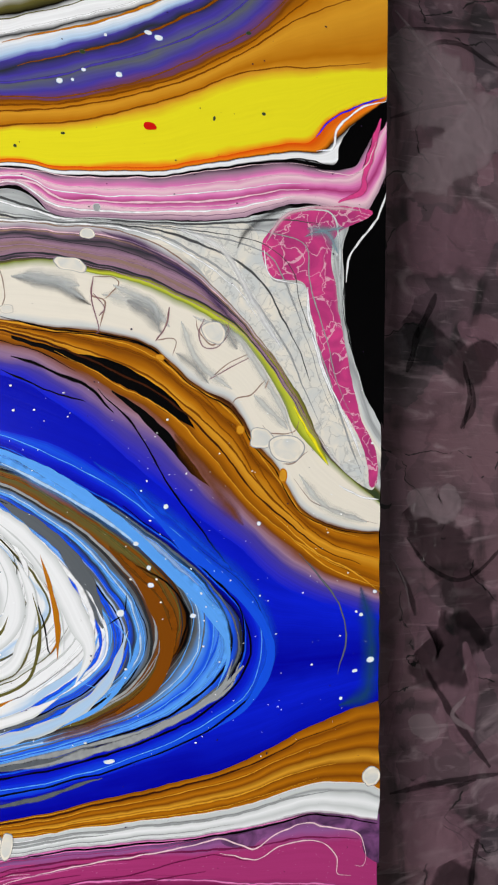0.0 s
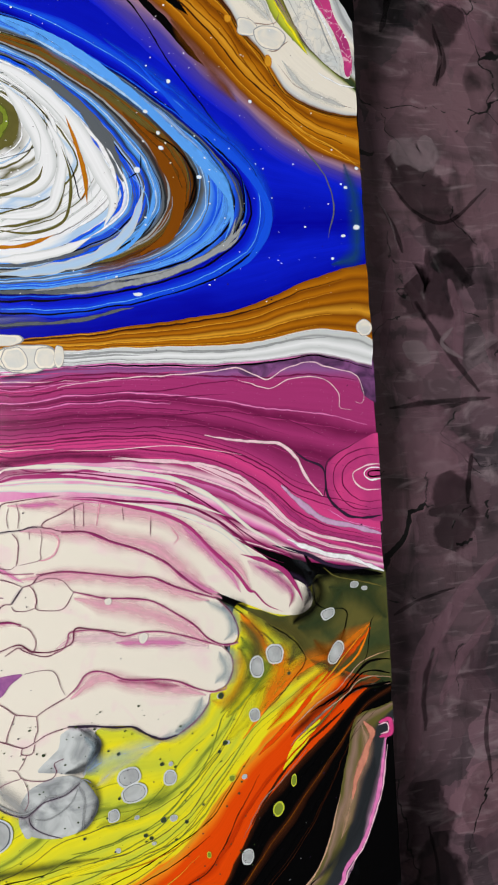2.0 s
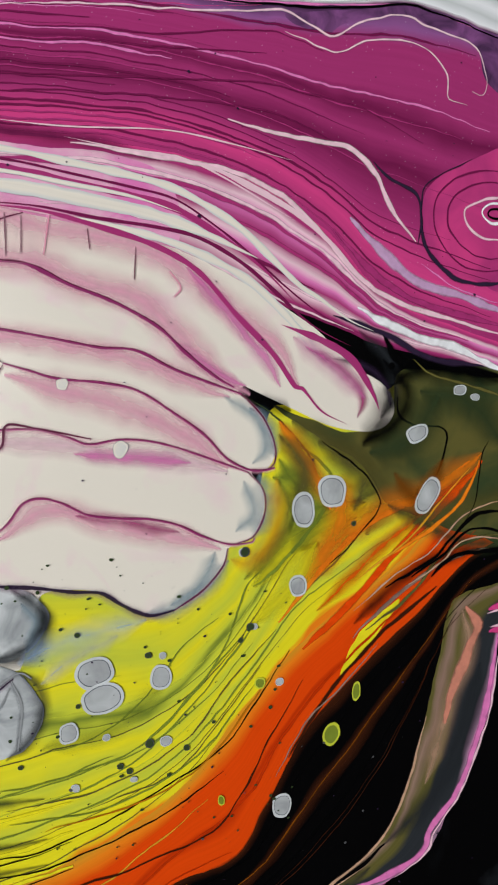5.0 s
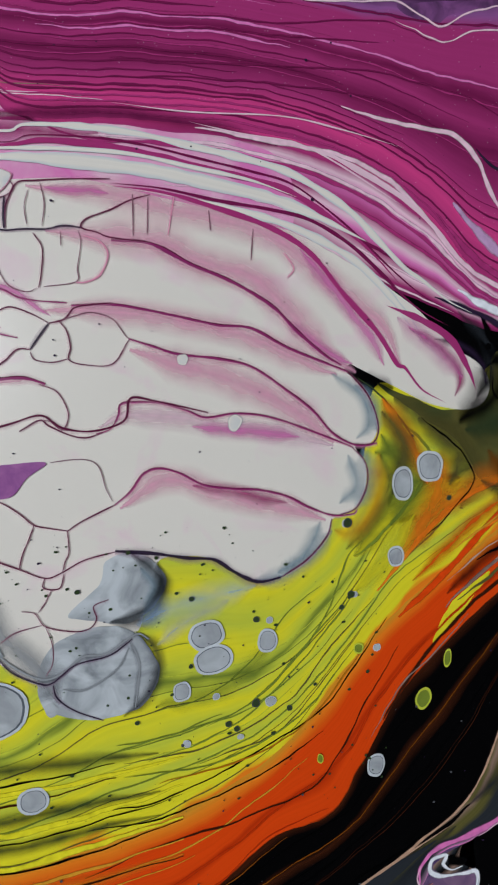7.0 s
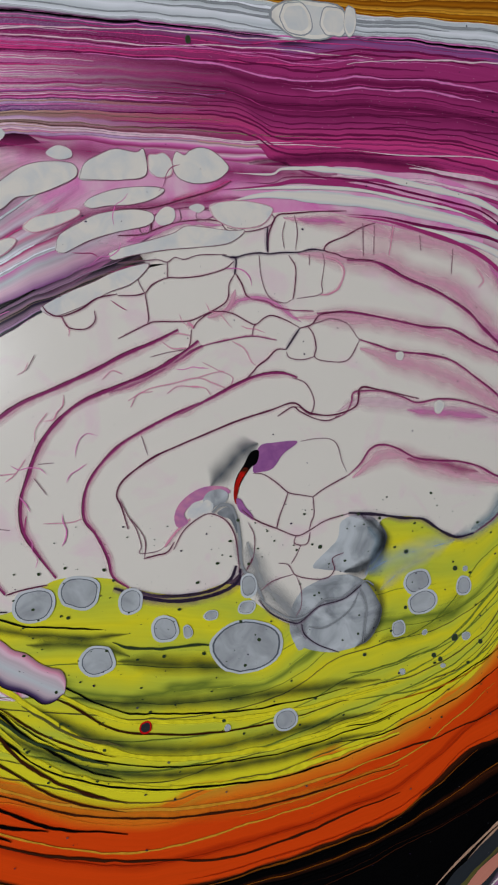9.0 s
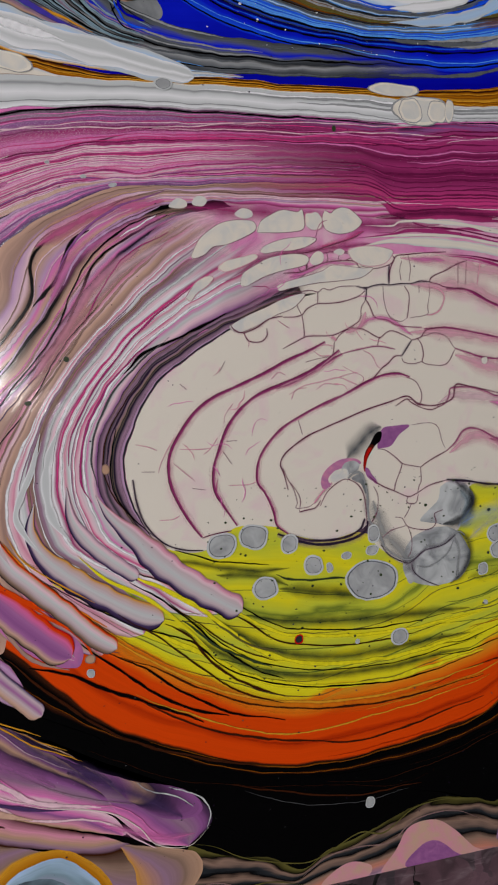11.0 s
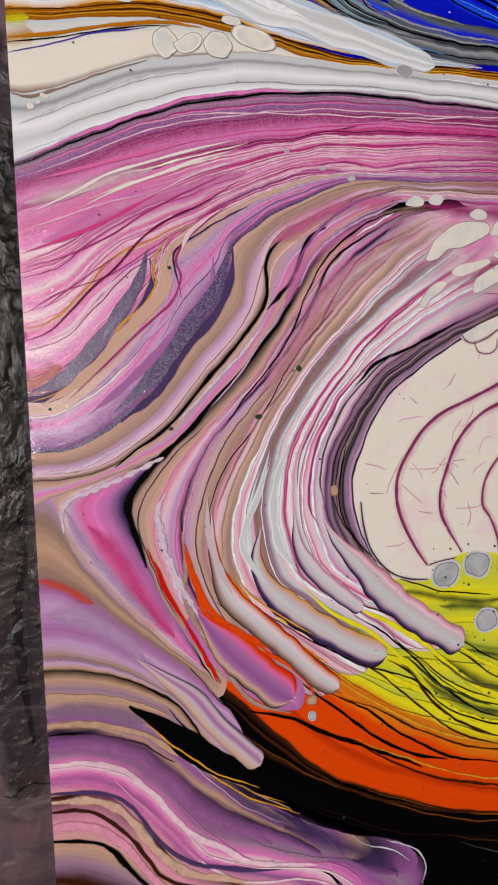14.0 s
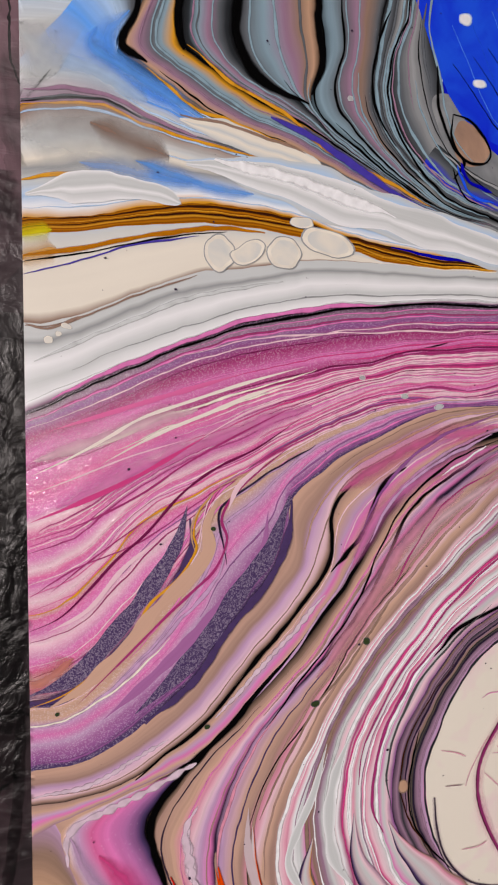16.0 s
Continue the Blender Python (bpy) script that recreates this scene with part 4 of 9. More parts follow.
G["M0R"] = [(13.51, 33.01), (15.54, 32.95), (19.24, 32.89), (20.9, 32.87), (22.89, 32.76), (23.4, 32.6), (25.74, 32.92), (28.15, 32.97), (31.73, 32.8), (33.73, 32.77), (35.29, 32.89), (36.89, 33.04), (38.49, 32.77), (39.9, 32.4)]
G["OAL"] = [(-0.11, 34.56), (1.46, 34.72), (2.83, 35.01), (4.25, 35.21), (5.75, 35.21), (7.31, 34.96), (8.95, 34.55), (10.68, 34.38), (13.09, 34.25), (13.57, 34.21), (16.62, 34.33)]
G["OAR"] = [(8.78, 34.63), (10.68, 34.38), (9.5, 34.44), (11.37, 34.21), (13.07, 34.18), (15.59, 34.29), (18.2, 34.15), (20.93, 34.16), (22.71, 34.11), (26, 34.31), (28.31, 34.53), (30.71, 34.81), (32.96, 35.12), (34.52, 35.56), (36.14, 36.22), (38.35, 36.94), (39.89, 37.31)]
G["pinkb"] = [(12.37, 28.08), (15.62, 29.3), (18.96, 29.23), (22.48, 28.84), (26.25, 28.8), (29.75, 28.19), (29.66, 25.59), (24.82, 25.7), (21.3, 24.88), (17.5, 24.12), (15.21, 23.34), (12.52, 21.75), (11.41, 23.51)]
G["olv"] = [(32.61, 21.93), (33.52, 21.54), (35.03, 21.04), (36.13, 21.57), (36.43, 22.75), (37.48, 22.8), (40.07, 22.59), (40.33, 20.27), (40.24, 17.33), (38.96, 17.65), (37.72, 18.06), (36.71, 18.53), (35.92, 18.88), (35.55, 19.47), (34.99, 20.25), (33.87, 20.97)]
G["sg1"] = [(9.8, 35.7), (11.65, 34.92), (14.08, 34.5), (17.15, 34.45), (20.94, 34.51), (26.24, 34.73)]
G["sg2"] = [(11.05, 37.37), (12.45, 36.58), (14.39, 36.04), (16.68, 35.79), (19.87, 35.77), (23.25, 35.96)]
G["sl16"] = [(10.89, 38.54), (11.44, 37.06), (12.08, 36.41), (12.83, 36.16), (13.48, 36.37), (13.37, 36.92), (12.71, 37.46), (12.15, 38.07), (11.59, 38.78)]
G["eyep"] = [(40.36, 29), (38.91, 28.84), (38.09, 28.47), (37.39, 27.83), (37.23, 26.75), (37.79, 25.84), (38.8, 25.42), (40.25, 25.21)]
G["purr"] = [(33.33, 32.47), (34.4, 32.07), (35.16, 32.45), (36.68, 32.74), (37.84, 32.46), (39.02, 31.99), (39.39, 31.11), (40.41, 30.7), (40.46, 32.42), (39.45, 32.72), (37.47, 33.13), (35.55, 32.81)]
G["F5b"] = [(5.18, 13.45), (4.64, 14.71), (3.98, 16.41), (3.34, 17.86), (2.83, 18.99), (3.16, 19.84), (4.37, 20.99), (5.82, 22.39), (7.29, 23.72)]
G["crk"] = [(28.84, 55.9), (30.95, 56), (32.71, 56.26), (34.07, 56.34), (34.67, 55.46), (35.15, 54.26), (36.59, 54.04), (36.85, 52.69), (37.48, 50.89), (38.5, 48.86), (39.27, 47.26), (39.6, 45.91), (38.53, 46.44), (37.53, 47.46), (36.66, 48.81), (35.56, 50.57), (34.37, 52.08), (32.98, 53.53), (31.62, 54.83), (30.1, 55.55)]
G["lbase"] = [(-0.8, 20.13), (0.97, 20.28), (3.6, 20.97), (5.35, 16.86), (5.95, 12.47), (4.18, 13.36), (1.78, 15.29), (-0.99, 16.97)]
G["pinkf"] = [(39.15, 57.54), (36.91, 57.38), (35.59, 56.79), (34.62, 55.63), (35.08, 54.41), (36.42, 54.19), (36.77, 52.91), (37.23, 51.11), (38.12, 49.31), (39.15, 47.49), (39.42, 46.05), (39.74, 46.33), (39.63, 47.61), (39, 48.88), (38.42, 50.94), (38, 53), (37.78, 54.37), (37.57, 55.51), (37.91, 56.47), (39.29, 57.23)]
G["penL"] = [(27.27, 2.68), (28.33, 3.63), (29.65, 4.87), (32.07, 6.47), (34.05, 7.67), (35.58, 8.75), (36.36, 10.25), (37.02, 12.29), (37.49, 14.13), (37.86, 15.45), (38.34, 15.92), (39.98, 16.26)]
G["penR"] = [(29.48, 2.15), (30.23, 3.19), (31.45, 4.05), (32.93, 4.92), (33.83, 5.93), (34.5, 6.94), (35.75, 7.24), (37.05, 8.09), (37.83, 9.29), (38.65, 10.85), (39.25, 12.46), (39.44, 13.64), (39.5, 14.35), (39.7, 14.69), (39.98, 15.25)]
G["penfoot"] = [(33.6, 6.2), (31.6, 5.2), (29.6, 3.9), (28.0, 2.4), (27.0, 0.9), (27.4, 0.2), (31.0, 0.2), (32.6, 1.0), (33.9, 2.6), (35.0, 3.8)]
G["penlobe"] = [(28.22, 1.99), (29.56, 3.35), (31.01, 4.5), (32.97, 5.63), (33.79, 6.41), (34.02, 7.08), (34.77, 7.37), (35.5, 7.23), (34.74, 6.9), (34.28, 6.56), (34.7, 6.23), (35.74, 6.22), (35.83, 5.41), (35.34, 4.22), (34.29, 3.3), (33.25, 2.21), (32.21, 1)]
G["lp1"] = [(4.57, 14.84), (5.36, 13.71), (6.39, 12.53), (7.46, 11.71), (8.47, 11.38), (8.84, 11.77), (8.7, 12.41), (8, 13.03), (6.91, 13.76), (5.96, 14.57), (5.26, 15.46)]

# canvas: deep box with rounded edges, black ground coat
bm = bmesh.new()
bmesh.ops.create_cube(bm, size=1)
for v in bm.verts:
    v.co = ((0.0005, WIDE - 0.0005)[v.co.x > 0], (0.0005, TALL - 0.0005)[v.co.y > 0], (0.0, TOP - 0.0004)[v.co.z > 0])
bmesh.ops.bevel(bm, geom=[e for e in bm.edges if min(v.co.z for v in e.verts) > 0.01], offset=0.0006, segments=3, affect="EDGES")
me = bpy.data.meshes.new("canvas")
bm.to_mesh(me)
bm.free()
me.materials.append(pool_paint("black", "dslate", 40, 0.15, spread=(0.6, 3.0)))
canvas = new("canvas", me)
canvas.parent = painting
tagged(canvas, "deep box canvas coated in glossy black paint")

# lower ground of yellow, orange and black
band("BO", "BR", "black@0 black@1", streak=0.3)
band("YT", "YO", tip=0.06, stops="yellow@0 lime@.1 yellow@.2 lime@.3 yellow@.38 lime@.46 green@.5 lime@.54 yellow@.62 lime@.7 yellow@.78 lime@.84 yellow@.9 yellow@.97 tang@1", warp=0.1, streak=0.1)
band("YO", "OO", "gold@0 tang@.1 orange@.25 orange@.6 dorange@.65 orange@.75 orange@.97 brown@1", warp=0.06, streak=0.1)
band("OO", "BO", "brown@0 black@.15 black@.5 brown@.6 black@.75", streak=0.3)
band("BR", "BE", "olive@0 black@.1 dtan@.16 dslate@.24 black@.32 dtan@.38 dslate@.48 black@.56 dtan@.64 salmon@.78 mauve@.9 lpink@1", warp=0.16)
pool("penfoot", pool_paint("mauve", "dusk", 90), 0.02)
pool("penlobe", pool_paint("dusk", "mauve", 90), 0.02)
band("penL", "penR", "olive@0 dtan@.1 olive@.25 olive@.38 dslate@.52 dslate@.85 mauve@.95 pink@1", warp=0.2)
# lower left
band("lobeT", "lobeB", "dpurple@0 purple@.2 mauve@.5 purple@.7 pink@.9 lpink@1", warp=0.1)
band("ml2", "S1", tip_end=0.2, stops="dtan@0 mauve@.3 lilac@.5 tan@.8 black@1")
band("S1", "S2", tip_end=0.2, stops="black@0 tan@.3 mauve@.6 tan@1")
band("S2", "lobeT", tip_end=0.2, stops="tan@0 mauve@.2 purple@.4 tan@.6 dpurple@.7 purple@1")
band("S2", "S3", tip_end=0.2, stops="tan@0 mauve@.15 purple@.3 tan@.42 dpurple@.5 purple@.65 mauve@.8 pink@.95 lpink@1", glitter=0.06)
band("S3", "S4", tip_end=0.2, stops="lpink@0 pink@.3 purple@.5 rose@.8 tan@.95 brown@1")
band("S4", "S5", "brown@0 rose@.3 tan@.6 mauve@.8 brown@1")
band("S5", "S6", "brown@0 dtan@.3 mauve@.6 dtan@.9 gold@1")
band("S6", "S6b", "gold@0 ochre@1")
band("S6b", "S7", "pblue@0 turq@.2 lilac@.5 dslate@.6 turq@.8 black@1", warp=0.3)
band("tl1", "tl2", "tan@0 dtan@.3 mauve@.6 gold@1")
pool("tq1", pool_paint("turq", "dslate", 80))
pool("tq2", pool_paint("black", "dslate", 60))
pool("lbase", pool_paint("sand", "dsand", 60), 0.02)
band("ml1", "ml2", tip_end=0.2, stops="dtan@0 orchid@.2 lilac@.4 orchid@.65 lilac@.85 dsand@1", glitter=0.05)
band("ml0", "ml1", "lilac@0 dtan@.4 tan@.7 dtan@1")
# magenta of the right and the pale cells
band("MT", "MB", "hot@0 mag@.12 lpink@.2 pink@.28 mag@.42 lpink@.52 pink@.6 mag@.68 lpink@.78 mag@.9 dmag@1", warp=0.06)
pool("pinkb", pool_paint("pink", "lpink", 60), 0.02)
pool("olv", pool_paint("olive", "dgreen", 60), 0.02)
pool("cream", pool_paint("cream", "lpink", 55, 0.2, spread=(0.55, 0.85)), 0.15, "pale_pool")
# pink fan
band("M0", "F1", "dpurple@0 mauve@.12 purple@.25 mag@.5 pink@.75 mag@1", glitter=0.3, warp=0.05)
band("F1", "F2", "pink@0 rosy@.15 pink@.3 lpink@.38 rosy@.45 pink@.6 lpink@.68 rosy@.74 pink@.8 lpink@.9 rosy@1", glitter=0.3, warp=0.05)
band("F2", "F3", "sand@0 rosy@.06 pink@.2 lpink@.32 pink@.5 rosy@.62 lpink@.7 rosy@.8 mauve@.87 dusk@.94 dusk@1", glitter=0.4, warp=0.05)
band("F3", "F4", "sand@0 sand@.18 lilac@.3 pink@.45 lilac@.58 orchid@.7 purple@.85 dusk@.95 dusk@1", glitter=0.3, warp=0.05)
band("F4", "F4b", "sand@0 dsand@.4 lilac@.55 lpink@.8 dsand@.92 black@1", warp=0.05)
band("F4b", "F5", "dsand@0 sand@.25 lilac@.45 pink@.6 sand@.8 mauve@1", warp=0.06)
band("Bd", "F5b", "sand@0 whitebead@.08 lilac@.18 rosy@.35 pink@.55 orchid@.8 dusk@.94 black@1", warp=0.05, glitter=0.08)
band("F5k", "K6", "black@0 black@.4 dtan@1", warp=0.04)
band("K6", "K5", fade_end=4.0, stops="dsand@0 sand@.3 rose@.45 lpink@.6 lilac@.75 pink@.9 dpurple@1", tip=0.12, warp=0.08)
band("K5", "K4", fade_end=4.0, stops="dpurple@0 lilac@.1 sand@.3 dsand@.45 rose@.6 lpink@.72 sand@.85 dsand@1", tip=0.12, warp=0.1)
band("K4", "K3", fade_end=4.0, stops="dsand@0 lpink@.15 rose@.3 white@.45 wgrey@.6 pink@.72 dtan@.85 mauve@1", tip=0.12, warp=0.1)
band("K3", "K2b", fade_end=4.0, stops="mauve@0 wgrey@.08 lpink@.18 white@.28 mag@.34 lpink@.4 white@.5 rose@.56 wgrey@.64 white@.7 hot@.76 lpink@.84 wgrey@1", tip=0.12, warp=0.09)
band("K2b", "K2", fade_end=4.0, stops="pink@0 wgrey@.3 lpink@.6 purple@1", tip=0.12, warp=0.1)
band("K2", "K1", tip=0.1, fade_end=4.0, stops="dpurple@0 mauve@.15 dslate@.25 mauve@.4 dtan@.5 dslate@.6 mauve@.75 lilac@.9 pink@1", warp=0.08, streak=0.35)
band("M0R", "MT", fade=9.0, stops="dpurple@0 purple@.06 mag@.12 mag@.3 dmag@.36 mag@.45 dmag@.55 mag@.7 hot@.85 mag@1", glitter=0.05, warp=0.05, streak=0.12)
pool("purr", pool_paint("dpurple", "purple", 90), 0.02)
pool("eyep", pool_paint("mag", "hot", 50), 0.02)
# grey cells
pool("ylw", plain("yellow"), 0.05)
pool("lp1", pool_paint("orchid", "pink", 60), 0.1)
# white and ochre bands across the middle
band("W0", "M0", "wgrey@0 wgrey@.15 grey@.22 wgrey@.3 white@.5 wgrey@.7 white@.9 mauve@.97 black@1", warp=0.05, streak=0.06)
band("OB", "W0", "wgrey@0 cream@.4 cream@.9 dtan@1", warp=0.05, streak=0.06)
# blue field and swirl
band("Gtop", "G0", "wgrey@0 pblue@.3 wgrey@.6 mauve@.9 black@1", warp=0.12)
band("Q1", "OAR", "dblue@0 blue@.3 dblue@.6 blue@.8 dblue@1", warp=0.1, streak=0.1)
pool("Le", plain("blue"), 0.02)
band("Le", "Ld", "blue@0 mblue@.2 blue@.5 dblue@.8 black@1", warp=0.1)
pool("Ld", plain("mblue"), 0.02)
band("Ld", "Lc", "dslate@0 mblue@.12 lblue@.35 mblue@.55 lblue@.7 slate@.85 black@1", warp=0.14)
band("Lc", "Lb", "black@0 dochre@.2 olive@.5 dochre@.75 dslate@1", warp=0.14)
pool("Lb", plain("slate"), 0.02)
band("Lb", "La", "slate@0 lblue@.15 dslate@.25 mblue@.35 pblue@.45 mblue@.55 slate@.65 lblue@.75 white@.9", warp=0.2, streak=0.3)
pool("La", plain("white"), 0.02)
band("La", "L0", "pblue@0 white@.06 white@.2 wgrey@.24 white@.27 white@.46 pblue@.49 white@.52 white@.66 wgrey@.7 white@.74 olive@.8 white@.84 white@.92 olive@1", warp=0.16, streak=0.06)
pool("L0", plain("olive"), 0.02)
band("OA", "OB", "dochre@0 ochre@.12 dochre@.2 ochre@.3 dochre@.37 ochre@.48 dochre@.55 gold@.66 dochre@.74 ochre@.84 dochre@.92 ochre@1", warp=0.05, streak=0.2)
# upper left folds
band("G0", "OAL", "gold@0 dtan@.06 wgrey@.3 cream@.45 grey@.55 wgrey@.65 pblue@.78 white@.9 gold@1", warp=0.1)
band("G0", "G1", "mauve@0 wgrey@.25 lblue@.55 pblue@.75 slate@.88 black@1", warp=0.08)
band("G1", "G2", "black@0 tan@.18 mauve@.35 slate@.55 turq@.7 gold@.9 black@1", warp=0.08)
band("G2", "G3", "black@0 dslate@.15 turq@.3 mauve@.5 slate@.7 dslate@.85 black@1", warp=0.08)
band("G3", "G4", "black@0 slate@.15 turq@.35 mauve@.6 dtan@.75 tan@.88 black@1", warp=0.08)
band("G4", "G5", "black@0 turq@.2 slate@.45 mauve@.65 dtan@.8 slate@1", warp=0.08)
band("G5", "G6", "slate@0 black@.15 slate@.4 dslate@.55 grey@.75 black@1", warp=0.1)
band("G6", "G7", "black@0 slate@.2 grey@.5 slate@.8 black@1", warp=0.1)
pool("sl16", pool_paint("grey", "slate", 60), 0.02)
band("sg1", "sg2", "dslate@0 slate@.15 grey@.3 dslate@.4 slate@.55 blue@.65 slate@.8 dslate@1", fade_end=5.0, warp=0.2, streak=0.4)
fine_lines("sg1", "sg2", "black grey slate blue dslate", 8, 0.066, 60)
pool("b16", pool_paint("mblue", "blue", 60), 0.02)
pool("bl9", pool_paint("dtan", "tan", 60), 0.1)
# ochre and brown above the blue
band("Q1", "Q2", "ochre@0 dochre@.15 mauve@.35 violet@.6 blue@1", warp=0.2, along=0.2)
band("CL", "Q1", "brown@0 ochre@.15 dochre@.3 ochre@.45 gold@.6 ochre@.8 dochre@1", warp=0.15)
band("slA", "slB", "black@0 black@1")
band("sl2A", "sl2B", "black@0 black@1")
# top
band("tz", "ta", "olive@0 white@.1 black@.14 white@.2 ochre@.3 white@.36 black@.4 white@.5 olive@.6 black@.66 white@.7 white@.8 black@.84 white@.88 pblue@.96 violet@1", warp=0.04)
band("ta", "tb", "violet@0 dslate@.15 violet@.35 slate@.55 violet@.75 dochre@1", warp=0.15)
band("tb", "tc", "dochre@0 ochre@.2 gold@.5 ochre@.85 gold@1", warp=0.12, streak=0.08)
band("tc", "td", "gold@0 yellow@.15 yellow@.9 tang@1", warp=0.1, streak=0.06)
band("td", "te", "orange@0 tang@.3 black@.4 white@.5 white@.75 black@.85 black@1", warp=0.05)
band("te", "tf", "black@0 mauve@.1 pink@.25 lpink@.35 pink@.5 mag@.6 pink@.7 lpink@.8 mauve@1", warp=0.12, streak=0.2)
band("tf2", "tg", "wgrey@0 grey@.1 wgrey@.25 cream@.4 grey@.6 wgrey@.8 olive@.95 dgreen@1", warp=0.25, streak=0.2)
band("tm", "tg", "wgrey@0 mauve@.2 dslate@.35 mauve@.5 dtan@.65 mauve@.8 dslate@.9 olive@1", warp=0.15)
pool("crk", pool_paint("wgrey", "cream", 110, edge=("grey", 170, 0.04, 0.4)), 0.02)
pool("pinkf", pool_paint("hot", "mag", 90, edge=("lpink", 110, 0.022, 0.6)), 0.02)
pool("bleft", plain("black"), 0.05)
pool("finger", plain("black"), 0.05)
band("tg", "CL", "green@0 cream@.12 cream@.85 wgrey@.95 dtan@1", warp=0.04, streak=0.06)
band("olA", "olB", "olive@0 lime@.6 green@1")

# fine lines drawn out by the flow
fine_lines("M0", "F1", "lpink mag dmag pink hot", 16, 0.045, 1)
fine_lines("F1", "F2", "lpink mag rosy lpink rosy hot", 30, 0.04, 2, end=0.72)
fine_lines("F2", "F3", "lpink pink mag purple rosy", 20, 0.045, 3, end=0.85)
fine_lines("F3", "F4", "lilac lpink pink purple", 8, 0.06, 4, end=0.75)
fine_lines("F4", "F4b", "lpink tan dtan", 3, 0.055, 5)
fine_lines("F4b", "F5", "lpink lilac dtan pink", 3, 0.077, 6)
fine_lines("K6", "K5", "lpink dsand lilac pink dpurple", 4, 0.066, 7, start=0.15)
fine_lines("K5", "K4", "dsand rose lpink pink dusk", 5, 0.066, 8, start=0.15)
fine_lines("K4", "K3", "mauve dmag dtan white", 6, 0.077, 9, start=0.15)
fine_lines("K3", "K2b", "mag white hot wgrey mauve", 7, 0.077, 10, start=0.12)
fine_lines("K2", "K1", "dslate dtan mauve dpurple", 7, 0.066, 11, start=0.1)
fine_lines("M0R", "MT", "dmag pink dmag mag", 21, 0.0495, 12, lo=0.08, start=0.12)
fine_lines("MT", "MB", "lpink mag dmag", 7, 0.088, 13, start=0.3)
fine_lines("YT", "YO", "green lime lime olive", 10, 0.04, 14, lo=0.3, end=0.9)
fine_lines("YO", "OO", "brown tang gold dorange", 5, 0.055, 15)
fine_lines("OO", "BO", "brown black dochre", 5, 0.05, 16)
fine_lines("BO", "BR", "brown", 3, 0.025, 17, hi=0.4)
fine_lines("OA", "OB", "dochre brown gold", 8, 0.055, 19)
fine_lines("W0", "M0", "wgrey grey white", 5, 0.066, 20)
fine_lines("Ld", "Lc", "lblue pblue black slate mblue", 9, 0.077, 21)
fine_lines("Lc", "Lb", "olive dochre black dslate grey", 8, 0.077, 22)
fine_lines("Lb", "La", "lblue white slate mblue black pblue", 14, 0.088, 23)
fine_lines("La", "L0", "white pblue white pblue olive wgrey", 14, 0.06, 24)
fine_lines("Le", "Ld", "mblue dblue black lblue", 4, 0.066, 25)
fine_lines("CL", "Q1", "dochre brown gold", 5, 0.066, 26)
fine_lines("Q1", "Q2", "black violet dochre", 4, 0.055, 27, end=0.5)
fine_lines("tz", "ta", "black white olive ochre", 7, 0.077, 28)
fine_lines("ta", "tb", "slate violet dochre", 3, 0.066, 29)
fine_lines("tb", "tc", "dochre gold", 3, 0.044, 30)
fine_lines("te", "tf", "lpink mag mauve white", 8, 0.055, 31, end=0.85)
fine_lines("tm", "tg", "dslate dtan mauve lpink", 9, 0.055, 32)
fine_lines("tf2", "tm", "grey wgrey dgrey white", 9, 0.066, 33)
for k, (p, q) in enumerate((("G0", "OAL"), ("G0", "G1"), ("G1", "G2"), ("G2", "G3"), ("G3", "G4"), ("G4", "G5"), ("G5", "G6"), ("G6", "G7"))):
    fine_lines(p, q, ("wgrey cream pblue" if k < 1 else "pblue slate lblue" if k < 2 else "black slate turq mauve"), 7, 0.06, 40 + k)
fine_lines("lobeT", "lobeB", "pink mauve lpink", 3, 0.055, 51)
pool("gcell", pool_paint("wgrey", "slate", 110, spread=(0.35, 0.8)), 0.02)
pool("dcell", pool_paint("wgrey", "slate", 80, spread=(0.45, 0.85)), 0.02)
# fine streaks along the flow
haze("blush", 1.20, [(23.1, 27.19), (25.04, 27.11), (26.57, 26.76), (28.17, 26.49), (29.81, 25.94), (31.48, 24.54), (32.69, 23.63), (33.37, 22.35)])
haze("blush", 1.35, [(23.46, 26.1), (24.96, 26), (26.51, 25.82), (27.44, 25.34), (28.9, 24.95), (30.04, 23.89), (31.03, 22.82), (31.89, 22.25)])
haze("blush", 1.05, [(23.3, 24.1), (24.81, 24.04), (26.69, 23.81), (28.8, 23.26), (30.48, 22.5), (31.35, 22.19)])
haze("blush", 1.35, [(25.51, 22.99), (26.77, 22.6), (28.88, 21.89), (30.22, 21.11), (31.24, 20.25)])
haze("lpink", .9, [(24.58, 20.98), (25.39, 21.26), (26.99, 21.07), (27.8, 20.84), (29.49, 20.64), (31.24, 20.16)])
haze("blush", 1.05, [(25.04, 18.69), (26.05, 19.36), (26.87, 19.38), (28.01, 18.84), (29.71, 18.42), (30.93, 17.95)])
haze("turq", .8, [(31.1, 17.66), (30.33, 16.84), (29.41, 16.4), (28.71, 16.39)], 0.55)
haze("turq", .9, [(31.86, 18.22), (32.32, 19.18), (32.14, 20.01)], 0.55)
haze("turq", .7, [(32.62, 20.42), (32.43, 21.42), (31.87, 21.9)], 0.55)
haze("dslate", .6, [(35.16, 23.99), (36.09, 23.14), (36.25, 22.03), (35.82, 21.4)])
haze("grey", 1.2, [(21.36, 16.98), (21.78, 15.51), (22.74, 14.44), (23.2, 13.4)])
haze("mag", 1.0, [(13.49, 29.32), (16.26, 29.13), (18.94, 28.92), (21.5, 28.6), (24.96, 28.6)])
